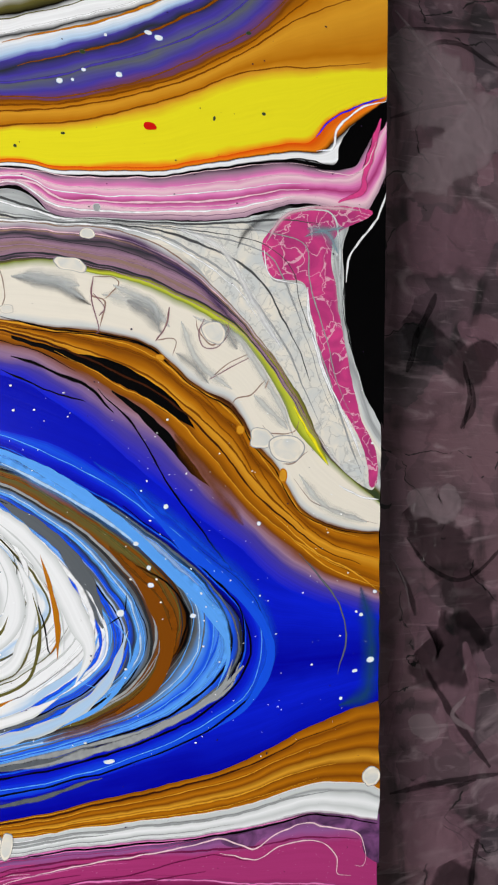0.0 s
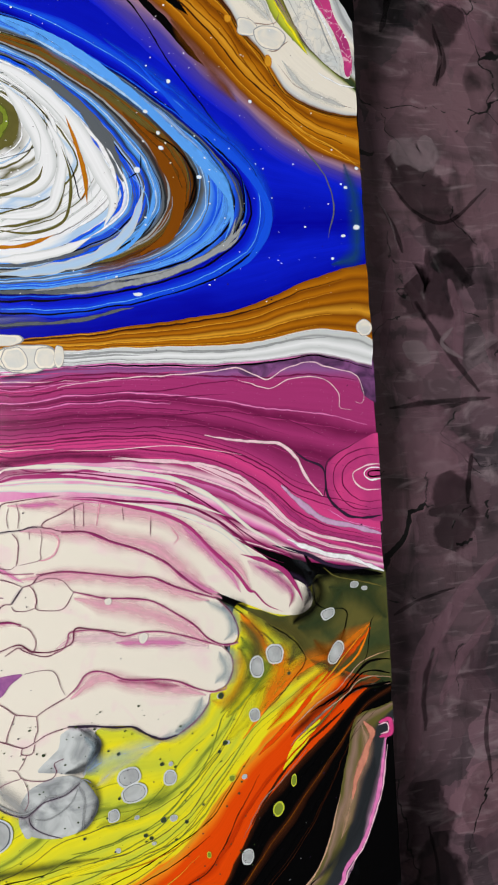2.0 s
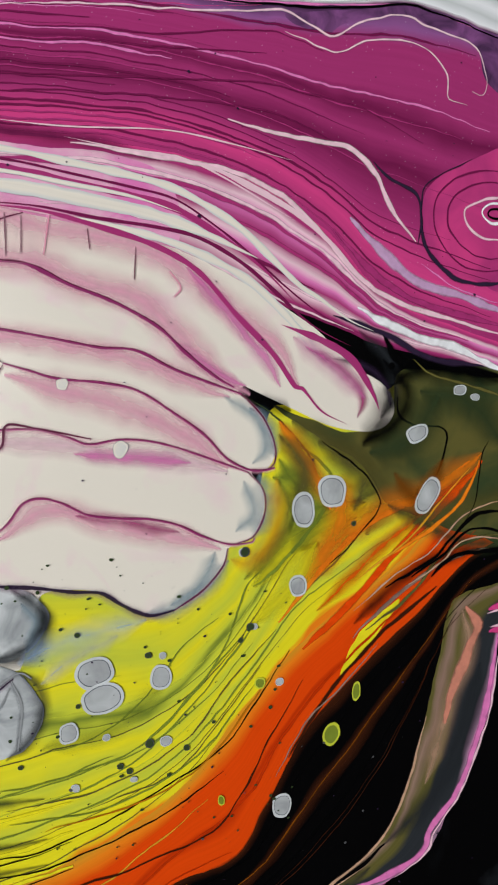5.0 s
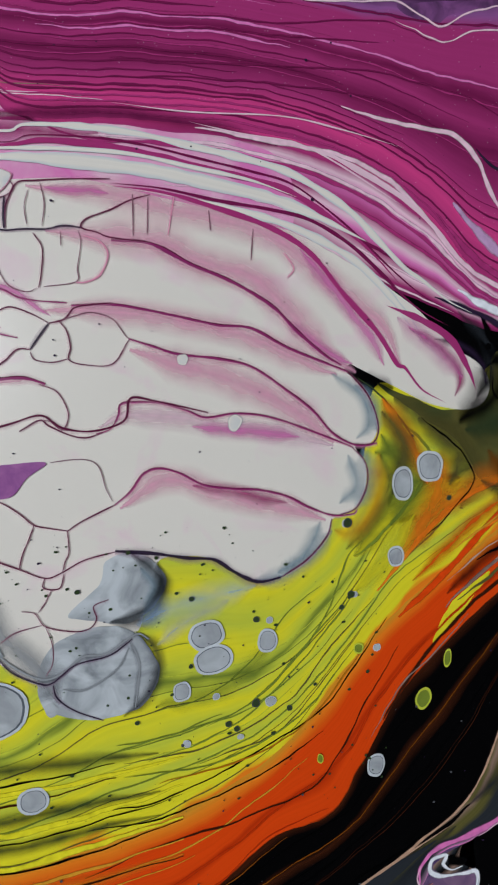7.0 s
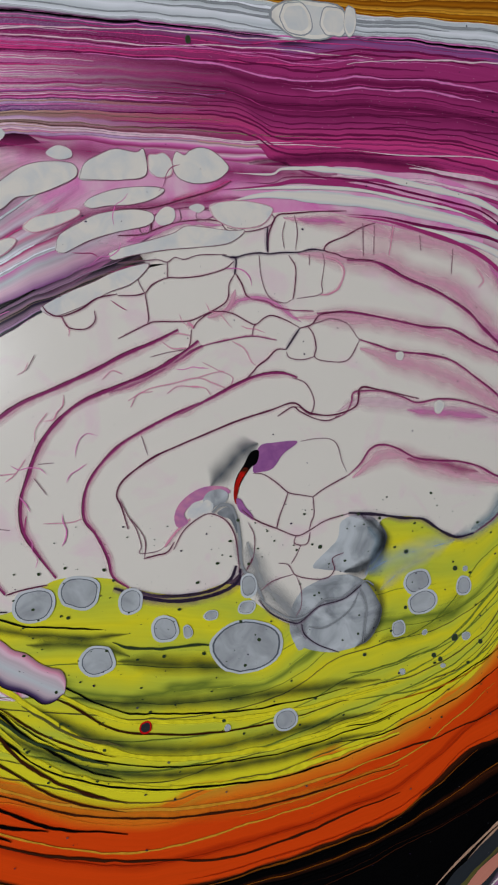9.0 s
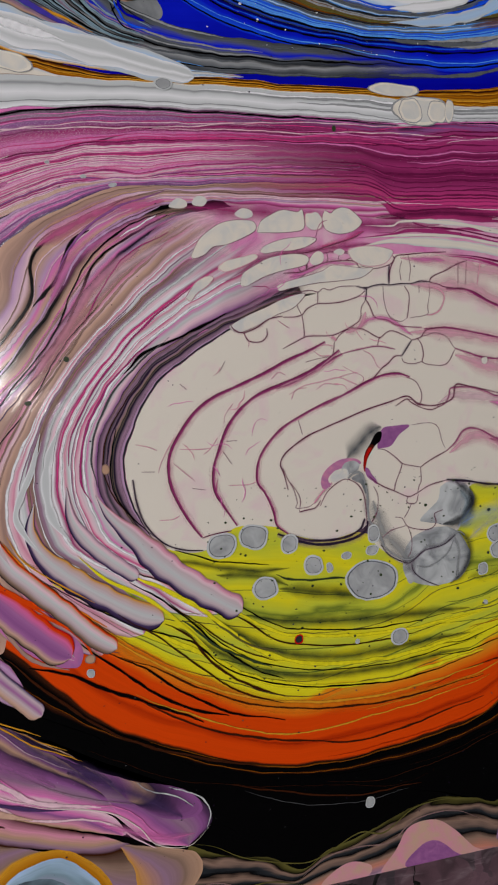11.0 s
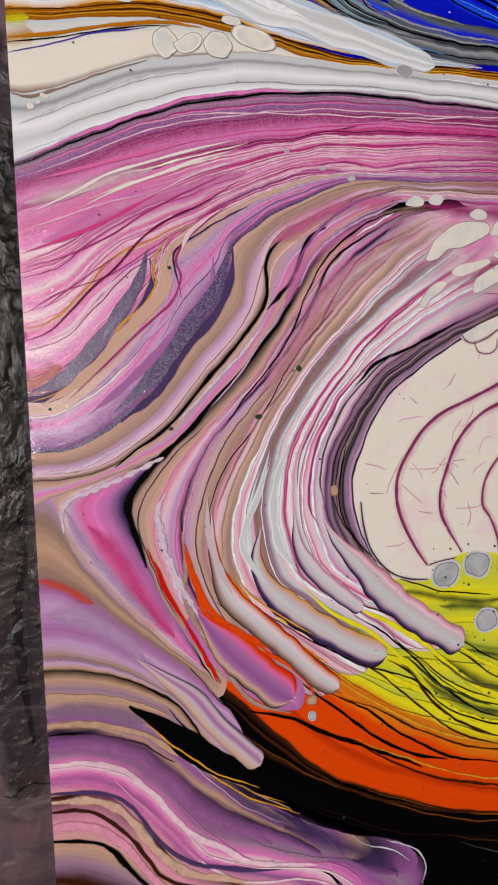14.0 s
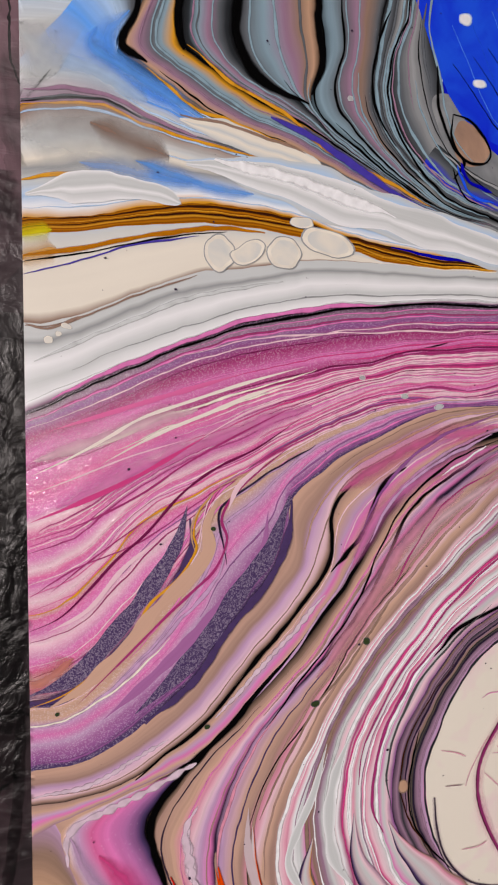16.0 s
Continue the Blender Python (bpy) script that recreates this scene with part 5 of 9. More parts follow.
haze("mag", .5, [(15.42, 26.36), (17.25, 27.3), (19.55, 27.6), (21.94, 27.81)])
haze("dmag", .6, [(22, 28.93), (24.99, 29.12), (27.57, 28.95), (29.76, 28.48)])
haze("olive", 1.4, [(33.87, 20.88), (34.99, 20.25), (35.73, 19.08), (35.29, 17.99)])
haze("green", 1.0, [(31.79, 16.86), (32.58, 17.7), (33.39, 18.91), (32.72, 20.41)])
haze("tang", 1.2, [(33.81, 19.79), (34.55, 19.18), (34.11, 17.92), (33.28, 16.7)])
haze("yellow", 1.2, [(31.79, 16.86), (32.96, 17.84), (34.14, 18.47), (35.33, 18.93)])
haze("black", 1.2, [(36.26, 22.39), (35.82, 21.31), (35.2, 20.61)])
haze("black", .6, [(33.15, 21.74), (32.61, 21.93), (32.07, 22.15)])
haze("dslate", .6, [(25.31, 53.53), (26.86, 53.35), (28.08, 52.72)])
haze("wgrey", .8, [(28.48, 53.17), (30.15, 52.87), (31.02, 52.08)])
haze("wgrey", .6, [(31.88, 52.57), (33.68, 51.81), (35.1, 49.88), (36.07, 48.12)])
haze("teal", 1.2, [(39.08, 41.95), (39.49, 40.09), (39.39, 37.8), (38.15, 37.21)])
haze("dochre", 1.0, [(31.3, 48.01), (32.64, 46.3), (34.02, 44.55)])
haze("pblue", 1.2, [(0.08, 38.83), (0.85, 38.42), (1.9, 38.16), (2.99, 37.61)])
haze("lblue", .8, [(2.59, 39.73), (2.04, 38.98), (2.71, 38.26), (3.98, 37.59)])
haze("dtan", .8, [(0.3, 36.64), (1.48, 36.9), (2.56, 36.61), (3.54, 36.23)])
haze("gold", .8, [(-0.19, 33.56), (0.26, 33.72), (0.78, 33.89)])
haze("yellow", .6, [(-0.18, 34.16), (0.14, 34.22), (0.66, 34.31)])
stroke("lpink", .16, [(27.52, 28.86), (29.97, 28.56), (31.68, 28.25), (33.08, 27.66), (34.14, 26.71), (35.22, 25.48), (36.75, 24.61), (39.83, 23.71)])
stroke("lpink", .14, [(31.59, 29.67), (33.53, 29.25), (35, 29.04), (35.83, 28.35), (36.36, 27.29), (37.06, 26.48)])
stroke("lilac", .3, [(35.01, 27.11), (35.65, 26.49), (36.78, 25.45), (38.37, 24.91), (39.93, 24.38)])
stroke("mag", .2, [(34.52, 26.76), (35.99, 25.32), (37.54, 24.56), (39.92, 23.97)])
stroke("white", .22, [(35.18, 24.62), (36.72, 23.85), (38.31, 23.33), (39.92, 22.6)])
stroke("lpink", .06, [(25.41, 32.03), (26.96, 32.27), (28.55, 32.36), (30.2, 32.37), (31.91, 32.47), (33.33, 32.55), (34.04, 32.26), (34.76, 32.04), (35.53, 32.47), (36.68, 32.71), (37.45, 32.52), (38.23, 32.3), (39.02, 31.99), (39.39, 31.11), (39.28, 30.71), (38.94, 30.77)])
stroke("lpink", .05, [(33.31, 32.05), (34.74, 31.61), (35.89, 32.01), (37.42, 31.91), (38.09, 31.24), (38.16, 30.53), (38.76, 30.37)])
stroke("dmag", .05, [(25.39, 31.72), (26.92, 31.72), (28.51, 31.72), (30.16, 31.73), (32.77, 32.02), (34.37, 31.6)])
stroke("dmag", .05, [(25.36, 31.33), (27.69, 31.41), (30.14, 31.4), (32.74, 31.44)])
stroke("dmag", .05, [(25.29, 30.48), (27.63, 30.57), (30.1, 30.62), (32.69, 30.6), (35.43, 30.09), (37.32, 29.26)])
stroke("dmag", .05, [(25.26, 30.02), (27.6, 30.17), (30.06, 30.09), (32.66, 29.92), (34.63, 29.2)])
stroke("dpurple", .05, [(38.91, 28.84), (38.09, 28.47), (37.37, 28.01), (37.24, 27.11), (37.31, 26.39)])
stroke("dpurple", .1, [(35.75, 28.7), (36.3, 28.18), (37.07, 27.83), (37.24, 27.11), (37.11, 26.39)])
stroke("black", .12, [(8.83, 28.21), (8, 27.3), (7.92, 25.97), (7.27, 24.92), (6.22, 23.69), (5.27, 22.63), (4.04, 21.48), (2.56, 20.48)])
stroke("black", .22, [(3.4, 17.07), (2.96, 18.98), (3.26, 19.87), (4.47, 21.02), (6.02, 22.52)])
stroke("black", .16, [(7.89, 25.54), (8.87, 26.54), (9.52, 27.94), (10.22, 28.36)])
stroke("black", .1, [(13.19, 28.93), (11.66, 28.13), (10.41, 27.2), (9.72, 25.95), (8.86, 24.4), (7.52, 22.93)])
stroke("dusk", .26, [(6.77, 27.5), (6.69, 26.58), (6.06, 25.24), (4.96, 24.11), (4.05, 22.84), (2.86, 21.86)])
stroke("dusk", .26, [(4, 27.16), (4.07, 26.42), (3.47, 25.35), (2.45, 24.19), (1.6, 23.32), (0.63, 22.86), (-0.25, 22.75)])
stroke("tan", .07, [(4.14, 26.19), (4.1, 27.08), (4.82, 27.94), (6.21, 28.65)])
stroke("gold", .05, [(-0.21, 24.93), (0.66, 25.09), (1.77, 26), (2.76, 27.1), (4.07, 27.77), (5.28, 28.33)])
stroke("lilac", .1, [(-0.26, 22.18), (0.9, 22.25), (2.3, 23.18), (3.61, 24.38), (4.66, 25.49), (4.97, 26.67), (4.82, 27.35), (5.59, 27.99), (7.5, 29.01)])
stroke("dpurple", .06, [(4.97, 25.92), (4.79, 26.98), (4.97, 27.56), (6.06, 28.28), (7.5, 29.01)])
stroke("cream", .06, [(0.71, 28.83), (2.08, 29.23), (3.5, 29.86), (5.28, 30.37), (7.49, 31.07)])
stroke("cream", .08, [(1.12, 28.89), (2.08, 29.26), (2.64, 29.51)])
stroke("cream", .05, [(2.07, 28.95), (3.79, 29.64), (5.44, 30.2), (6.53, 30.53)])
stroke("lpink", .05, [(3.51, 31.22), (5.75, 31.85), (8.14, 32.07), (12.99, 32.26), (18.15, 32.64), (23.76, 32.64)])
stroke("mag", .04, [(0, 25.39), (1.36, 26.14), (2.76, 26.64), (4.22, 27.59), (5.43, 28.29)])
stroke("mag", .05, [(0.11, 23.41), (1.33, 23.86), (2.74, 25.04), (3.62, 26.3)])
stroke("red", .12, [(5.76, 12.81), (5.2, 13.82), (4.48, 15.34), (3.69, 17.24)])
stroke("cream", .06, [(-0.26, 22.18), (1.03, 22.33), (2.44, 23.16), (3.46, 24.09)])
stroke("whitebead", .12, [(0.06, 20.35), (1.29, 20.45), (2.42, 20.95), (3.45, 21.41)])
stroke("whitebead", .14, [(4.65, 21.86), (5.58, 22.67), (6.54, 23.66), (7.19, 24.3), (7.76, 24.88)])
stroke("whitebead", .22, [(0.87, 18.49), (0.82, 19.16), (1.29, 19.59), (2.61, 20.03), (4.16, 20.65)])
stroke("black", .14, [(11.11, 22.83), (12.04, 23.64), (13.44, 24.23), (15.37, 25.06)])
stroke("brown", .05, [(11.34, 16.66), (10.48, 18.03), (10.09, 19.33), (10.59, 20.97), (11.77, 22.59)])
stroke("black", .06, [(12.05, 16.15), (10.91, 17.35), (10.36, 18.88), (10.7, 20.75)])
stroke("dgrey", .08, [(9.84, 18.5), (9.66, 19.57), (10.16, 21.2), (11.1, 22.62), (12.98, 24.24)])
stroke("mag", .1, [(9.59, 17.89), (9.2, 18.97), (9.72, 21.02), (10.89, 22.84), (12.52, 24.25)])
stroke("mag", .08, [(8.79, 19.42), (9.05, 20.64), (10.22, 22.65), (12.07, 24.68), (13.97, 26.13)])
stroke("black", .05, [(5.42, 18.27), (6.1, 20.02), (7.63, 21.95), (8.75, 23.72), (10.33, 25.53)])
stroke("dtan", .08, [(5.85, 18.83), (7.19, 21.36), (8.51, 22.92), (9.86, 24.72)])
stroke("dgreen", .1, [(16.88, 14.2), (17.79, 13.85), (20.19, 13.66)])
stroke("black", .05, [(23.77, 10.14), (25.41, 10.18), (27.13, 10.58), (28.93, 11.37), (30.81, 12.36), (31.8, 13.52), (32.81, 14.88)])
stroke("black", .05, [(23.73, 9.62), (25.37, 9.65), (27.09, 9.95), (29.26, 10.75), (30.77, 11.62)])
stroke("green", .05, [(27.24, 12.2), (28.67, 12.88), (29.98, 13.97), (30.97, 15.3), (31.61, 16.88), (32.38, 17.53)])
stroke("green", .05, [(25.5, 11.42), (27.57, 11.97), (29.4, 13.14), (30.94, 14.76), (32.12, 16.09)])
stroke("brown", .06, [(23.63, 8.3), (25.31, 8.75), (27.03, 9.04), (28.64, 9.37), (30.68, 10.12), (32.12, 12.34), (33.15, 13.9)])
stroke("green", .1, [(31.79, 16.86), (32.75, 17.49), (33.96, 18.86), (34.2, 19.94), (33.11, 20.93)])
stroke("olive", .05, [(33.27, 16.51), (34.88, 17.84), (35.72, 18.89), (35.18, 20.06)])
stroke("orange", .3, [(33.19, 14.84), (34.81, 16.15), (36.47, 17.69), (37.74, 18.73), (39.04, 19.97)])
stroke("tang", .2, [(32.47, 15.67), (34.08, 17.36), (35.7, 18.52), (37.34, 19.14), (38.62, 20)])
stroke("dtan", .12, [(34.76, 15.02), (36, 16.02), (37.25, 16.75), (38.52, 17.2), (39.91, 17.17)])
stroke("olive", .1, [(35.16, 15.16), (36.62, 16.14), (37.68, 17.19), (38.96, 17.65), (39.93, 17.66)])
stroke("brown", .14, [(32.65, 11.69), (33.9, 13.41), (35.14, 14.59), (36.39, 15.59), (37.44, 16.25)])
stroke("dtan", .05, [(32.25, 11.18), (33.28, 12.74), (34.3, 13.55), (35.55, 14.73)])
stroke("brown", .08, [(14.48, 5.41), (17.23, 4.53), (20.11, 3.88), (23.15, 3.93)])
stroke("dgrey", .03, [(15.01, 5.05), (17.21, 4.06), (20.1, 3.55), (22.53, 3.75)])
stroke("tan", .07, [(4.12, 11.59), (4.95, 10.26), (6.29, 9.07), (8.14, 7.78)])
stroke("gold", .05, [(2.08, 4.06), (2.94, 3.24), (4.29, 2.86), (5.88, 3.9), (7.45, 3.95), (8.88, 2.74), (10.05, 0.64)])
stroke("lpink", .12, [(2.02, 10.08), (3.68, 8), (5.19, 6.26), (6.56, 5.45), (8.98, 4.93), (10.21, 4.05), (11.2, 3.28)])
stroke("black", .06, [(3.18, 13.1), (4.51, 11.97), (5.24, 10.5), (6.21, 9.05), (7.45, 8.17)])
stroke("lpink", .06, [(-0.13, 10.86), (1.52, 10.56), (3, 9.63), (4.11, 8.1), (5.46, 6.54), (8.21, 5.6)])
stroke("black", .06, [(23.67, 45.39), (25.21, 44.71), (26.42, 43.47), (26.94, 42.05), (27.12, 40.62), (26.87, 40.02), (26.63, 41.09), (26.26, 42.51)])
stroke("olive", .14, [(25.81, 42.49), (26.17, 41.32), (26.18, 40.36), (25.69, 39.41), (24.32, 38.92), (23.42, 38.8)])
stroke("ochre", .1, [(26.47, 42.99), (27.05, 41.82), (27.17, 40.62), (26.91, 40.02)])
stroke("black", .07, [(29.37, 43.36), (31.06, 42.44), (31.82, 41.22), (31.6, 39.97), (30.68, 38.84)])
stroke("lblue", .18, [(24.19, 47.56), (25.96, 46.64), (27.78, 45.69), (29.66, 44.47), (31.58, 42.95), (32.93, 41.5), (33.26, 39.99), (32.7, 38.73)])
stroke("pblue", .1, [(27.09, 46.01), (29.18, 44.69), (31.09, 43.18), (32.55, 41.74)])
stroke("grey", .18, [(34.02, 39.24), (33.46, 38.22), (31.88, 37.47), (29.86, 36.87), (26.97, 36.42), (24.21, 36.11)])
stroke("black", .07, [(28.4, 49.6), (29.8, 48.27), (30.72, 46.62), (31.91, 44.96), (33.63, 42.78)])
stroke("dochre", .08, [(23.72, 46.71), (25.05, 46.46), (26.39, 45.84)])
stroke("slate", .16, [(22.83, 34.74), (25.06, 34.79), (26.91, 34.98), (28.83, 35.41)])
stroke("lblue", .06, [(28.81, 41.39), (29.74, 40.19), (29.45, 38.96), (27.97, 37.98), (25.61, 37.27)])
stroke("lblue", .05, [(27.78, 39.19), (28.94, 38.22), (27.24, 37.5), (24.69, 37.04)])
stroke("black", .04, [(23.66, 45.2), (24.97, 44.34), (26.05, 42.97), (26.01, 41.79), (25.29, 40.82), (23.91, 40.09)])
stroke("dgrey", .04, [(23.53, 41.59), (24.88, 41.99), (25.7, 42.72), (25.62, 43.67)])
stroke("dgrey", .03, [(23.49, 40.55), (24.83, 40.57), (25.88, 41.31), (26.37, 42.27)])
stroke("dgrey", .03, [(23.84, 38.22), (25.65, 38.46), (27.31, 39.42), (28.3, 40.4)])
stroke("dgrey", .04, [(23.46, 39.62), (24.79, 39.63), (25.95, 40.36)])
stroke("gold", .06, [(35.8, 44.15), (37.39, 42.92), (39.05, 42.19), (39.9, 41.95)])
stroke("gold", .07, [(35.03, 45.13), (36.86, 43.55), (38.5, 42.7), (40.03, 41.69)])
stroke("slate", .08, [(36.31, 43.4), (37.9, 41.63), (38.4, 40.07), (38.06, 38.49)])
stroke("black", .12, [(25.36, 50.7), (26.93, 50.16), (28.14, 49.6), (28.97, 48.79)])
stroke("black", .07, [(25, 50.17), (26.55, 49.53), (27.94, 49.17)])
stroke("dochre", .05, [(31.05, 50.36), (32.82, 49.13), (34.21, 47.41), (35.63, 45.42), (37.57, 43.82), (39.83, 43.08)])
stroke("dochre", .05, [(31.93, 49.53), (33.75, 47.62), (34.92, 45.87), (36.6, 44.29)])
stroke("black", .05, [(24.96, 51.78), (26.9, 51.64), (28.51, 51.58), (30.18, 51.28), (31.04, 50.62), (32.37, 49.6), (33.5, 49.05), (34.32, 47.74), (35.26, 46.76), (35.74, 45.87), (36.47, 44.97), (38.06, 44.27), (39.82, 44.12)])
stroke("ochre", .14, [(-0.13, 33.63), (0.78, 33.82), (2.13, 34.11), (3.53, 34.45), (4.99, 34.65), (6.05, 34.58)])
stroke("black", .05, [(-0.13, 33.46), (0.78, 33.69), (2.13, 33.97), (3.53, 34.34), (4.99, 34.55)])
stroke("violet", .05, [(-0, 33.17), (1.44, 33.66), (2.82, 34.12), (4.25, 34.39)])
stroke("dtan", .05, [(-0.02, 32.03), (0.76, 32.06), (1.43, 32.31), (2.81, 32.9), (4.25, 33.39)])
stroke("gold", .14, [(-0.1, 35.45), (0.81, 35.61), (2.14, 35.67), (3.53, 35.39)])
stroke("gold", .1, [(-0.07, 37.15), (0.83, 37.33), (1.89, 37.38), (2.84, 37.08), (4.26, 36.76), (5.75, 36.55)])
stroke("black", .05, [(-0.07, 37.22), (0.83, 37.43), (1.89, 37.51), (2.84, 37.21)])
haze("lblue", .7, [(1.78, 39.21), (1.64, 38.76), (2.44, 38.36), (3.55, 37.75), (4.41, 37.36)])
haze("lblue", .6, [(1.34, 35.95), (2.42, 35.91), (3.54, 35.74), (4.4, 35.74)])
stroke("gold", .08, [(2.99, 38.43), (4.12, 37.61), (5.3, 37.32), (6.52, 36.94)])
stroke("gold", .1, [(3.98, 39.11), (5, 38.41), (6.51, 37.74), (7.78, 36.85), (9.79, 36.13), (10.84, 35.68)])
stroke("violet", .22, [(6.21, 37.56), (7.46, 37.11), (8.77, 36.42), (10.13, 35.78), (11.56, 35.27)])
stroke("black", .2, [(2.63, 40.8), (2.8, 39.89), (2.38, 38.96), (2.99, 38.57)])
stroke("black", .2, [(3.92, 41.02), (3.73, 39.63), (3.91, 38.97)])
stroke("black", .25, [(5.38, 41.27), (5.3, 39.58), (5.75, 38.65), (6.51, 38.24), (7.22, 38.04)])
stroke("black", .2, [(7.52, 41.63), (7.48, 40.18), (7.64, 39.18), (7.3, 38.27)])
stroke("black", .08, [(10.08, 40.71), (9.58, 39.29), (9.6, 38.09), (10.47, 36.66), (11.55, 35.81)])
stroke("black", .08, [(9.57, 40.78), (9.16, 39.53), (9.09, 38.33), (9.77, 37.2)])
stroke("black", .1, [(10.96, 39.47), (11.12, 38.26), (11.52, 37.38), (11.89, 36.94), (11.54, 36.44)])
stroke("dblue", .14, [(11.8, 36.93), (11.99, 36.48), (12.83, 36.16)])
stroke("pink", .12, [(0.6, 30.24), (1.41, 30.63), (2.8, 31.28), (4.09, 31.81), (5.75, 32.37), (7.48, 32.68), (9.82, 32.9)])
stroke("black", .07, [(0.01, 29.87), (1.41, 30.49), (2.79, 31.14), (4.09, 31.69), (5.75, 32.22), (7.48, 32.56), (10.6, 32.93), (15.53, 32.9), (20.9, 32.82), (22.89, 32.71)])
stroke("black", .07, [(25.74, 32.87), (28.14, 32.9), (31.72, 32.73), (33.73, 32.7), (35.29, 32.82), (36.89, 32.99), (38.49, 32.7), (39.89, 32.3)])
stroke("wgrey", .1, [(0.22, 31.16), (1.42, 31.74), (2.8, 32.34), (4.24, 32.89), (6.52, 33.36)])
stroke("dtan", .06, [(28.16, 53.81), (28.11, 53.14), (28.58, 52.86), (28.4, 51.91)])
stroke("dtan", .05, [(28.16, 53.81), (28.88, 53.79), (29.09, 53.54), (28.54, 52.96)])
stroke("dtan", .06, [(31, 52.83), (30.84, 52.07), (30.49, 51.55)])
stroke("dtan", .05, [(30.49, 51.55), (31.24, 51.66), (31.14, 51.01)])
stroke("dtan", .05, [(31.99, 52.53), (32.15, 51.93), (32.67, 51.49), (33.23, 52), (33.33, 52.41)])
stroke("dtan", .05, [(34.15, 51.22), (33.24, 50.79), (32.58, 50.11)])
stroke("dtan", .05, [(34.86, 50.27), (34.29, 49.63), (33.72, 49.49), (33.54, 49.16)])
stroke("dtan", .05, [(34.82, 49.87), (34.97, 50.28)])
stroke("dtan", .05, [(36.3, 48.69), (36.07, 48.23), (35.12, 48.14), (34.77, 48.42)])
stroke("dtan", .05, [(36.68, 47.45), (36.08, 46.99), (35.61, 46.94)])
stroke("dtan", .04, [(24.92, 53.9), (25.13, 52.9), (24.99, 52.29)])
stroke("dtan", .04, [(36.09, 46.32), (37.06, 45.41), (38.55, 44.83), (39.76, 44.52)])
haze("wgrey", .6, [(25.31, 53.53), (26.66, 53.54), (27.87, 52.91)])
haze("wgrey", .6, [(28.88, 53.52), (30.36, 52.89), (30.59, 52.05)])
haze("wgrey", .6, [(31.45, 52.32), (32.13, 50.85), (33.49, 49.81)])
haze("wgrey", .6, [(34.4, 49.63), (35.83, 48.33)])
haze("wgrey", .6, [(36.33, 46.54), (37.56, 45.18), (39.31, 44.59)])
stroke("black", .07, [(24.96, 52.08), (26.9, 51.72), (28.5, 51.66), (30.13, 51.34), (31.04, 50.68)])
stroke("white", .12, [(36.59, 54.04), (36.68, 52.68), (37.24, 50.88), (38.25, 48.86), (39.02, 47.26)])
stroke("black", .06, [(38.04, 55.79), (38.23, 54.87), (38.14, 53.47), (38.52, 51.64), (39.11, 50.04), (39.82, 48.78)])
stroke("white", .1, [(40.17, 58.61), (39.54, 57.11), (38.42, 55.59), (38.23, 54.41)])
stroke("grey", .08, [(36.48, 52.89), (37.48, 50.67), (38.26, 48.4), (39.03, 46.56)])
stroke("white", .08, [(38.04, 46.1), (39.04, 45.64), (39.8, 45.52)])
stroke("blue", .08, [(36.87, 60.17), (37.6, 61.09), (38.59, 61.75), (39.92, 62.34)])
stroke("white", .1, [(36.88, 59.64), (37.61, 59.88), (37.85, 60.77), (38.85, 61.75), (39.98, 62.16)])
stroke("black", .06, [(34.97, 58.99), (36.4, 59.22), (37.38, 59.15)])
stroke("hot", .3, [(39.75, 61.41), (39.43, 60.18), (39.01, 58.94), (38.89, 58.22), (37.89, 57.63)])
stroke("lpink", .05, [(36.89, 58.9), (38.38, 58.86), (39.13, 59.42), (39.58, 60.43)])
stroke("lpink", .08, [(40.22, 27.71), (39.28, 27.7), (38.62, 27.39), (38.74, 26.89), (39.25, 26.6), (40.19, 26.55)])
stroke("white", .07, [(40.22, 27.52), (39.49, 27.57), (39.17, 27.33), (39.51, 27.04), (40.2, 27.08)])
stroke("black", .1, [(40.21, 27.41), (39.52, 27.41), (39.39, 27.26), (39.68, 27.15), (40.21, 27.22)])
stroke("dmag", .05, [(40.23, 28.13), (38.89, 28.12), (38.16, 27.57), (38.13, 26.75), (38.92, 26.1), (40.17, 25.96)])
stroke("dmag", .05, [(40.25, 28.5), (38.69, 28.42), (37.76, 27.75), (37.67, 26.75), (38.5, 25.79), (40.16, 25.58)])
stroke("pink", .05, [(39.92, 24.59), (38.38, 25.09), (37.19, 25.84)])
stroke("dpurple", .14, [(39.96, 25.25), (38.39, 25.37), (37.41, 26.21), (37.2, 27.11)])
stroke("black", .3, [(35.93, 23.87), (36.39, 23.12), (37.08, 22.91), (38.3, 22.77), (39.85, 22.45)])
stroke("dpurple", .2, [(34.41, 24.37), (35.93, 23.87), (37.49, 23.08), (39.13, 22.83)])
haze("dslate", .7, [(26.03, 17.17), (26.13, 16.26), (25.71, 15.57), (24.62, 15.59)])
haze("dslate", .6, [(25.33, 15.25), (25.86, 14.64), (25.74, 13.55), (24.89, 12.83)])
haze("pink", .4, [(20.91, 24.27), (21.57, 24.67), (22.54, 24.59), (23.52, 23.93)])
haze("blush", .5, [(21.42, 24.99), (21.07, 24.35), (20.42, 24.12)])
haze("pink", .35, [(23.56, 27.19), (24.48, 27.16), (25.16, 27.07)])
haze("pink", .5, [(18.12, 26.52), (19.03, 26.77), (19.8, 27.05), (21.04, 26.97)])
haze("hot", .4, [(19.53, 27.7), (20.62, 27.97), (21.42, 28.31)])
haze("turq", .6, [(31.18, 22.23), (32.09, 21.56), (32.35, 20.72), (31.94, 20.31)], 0.55)
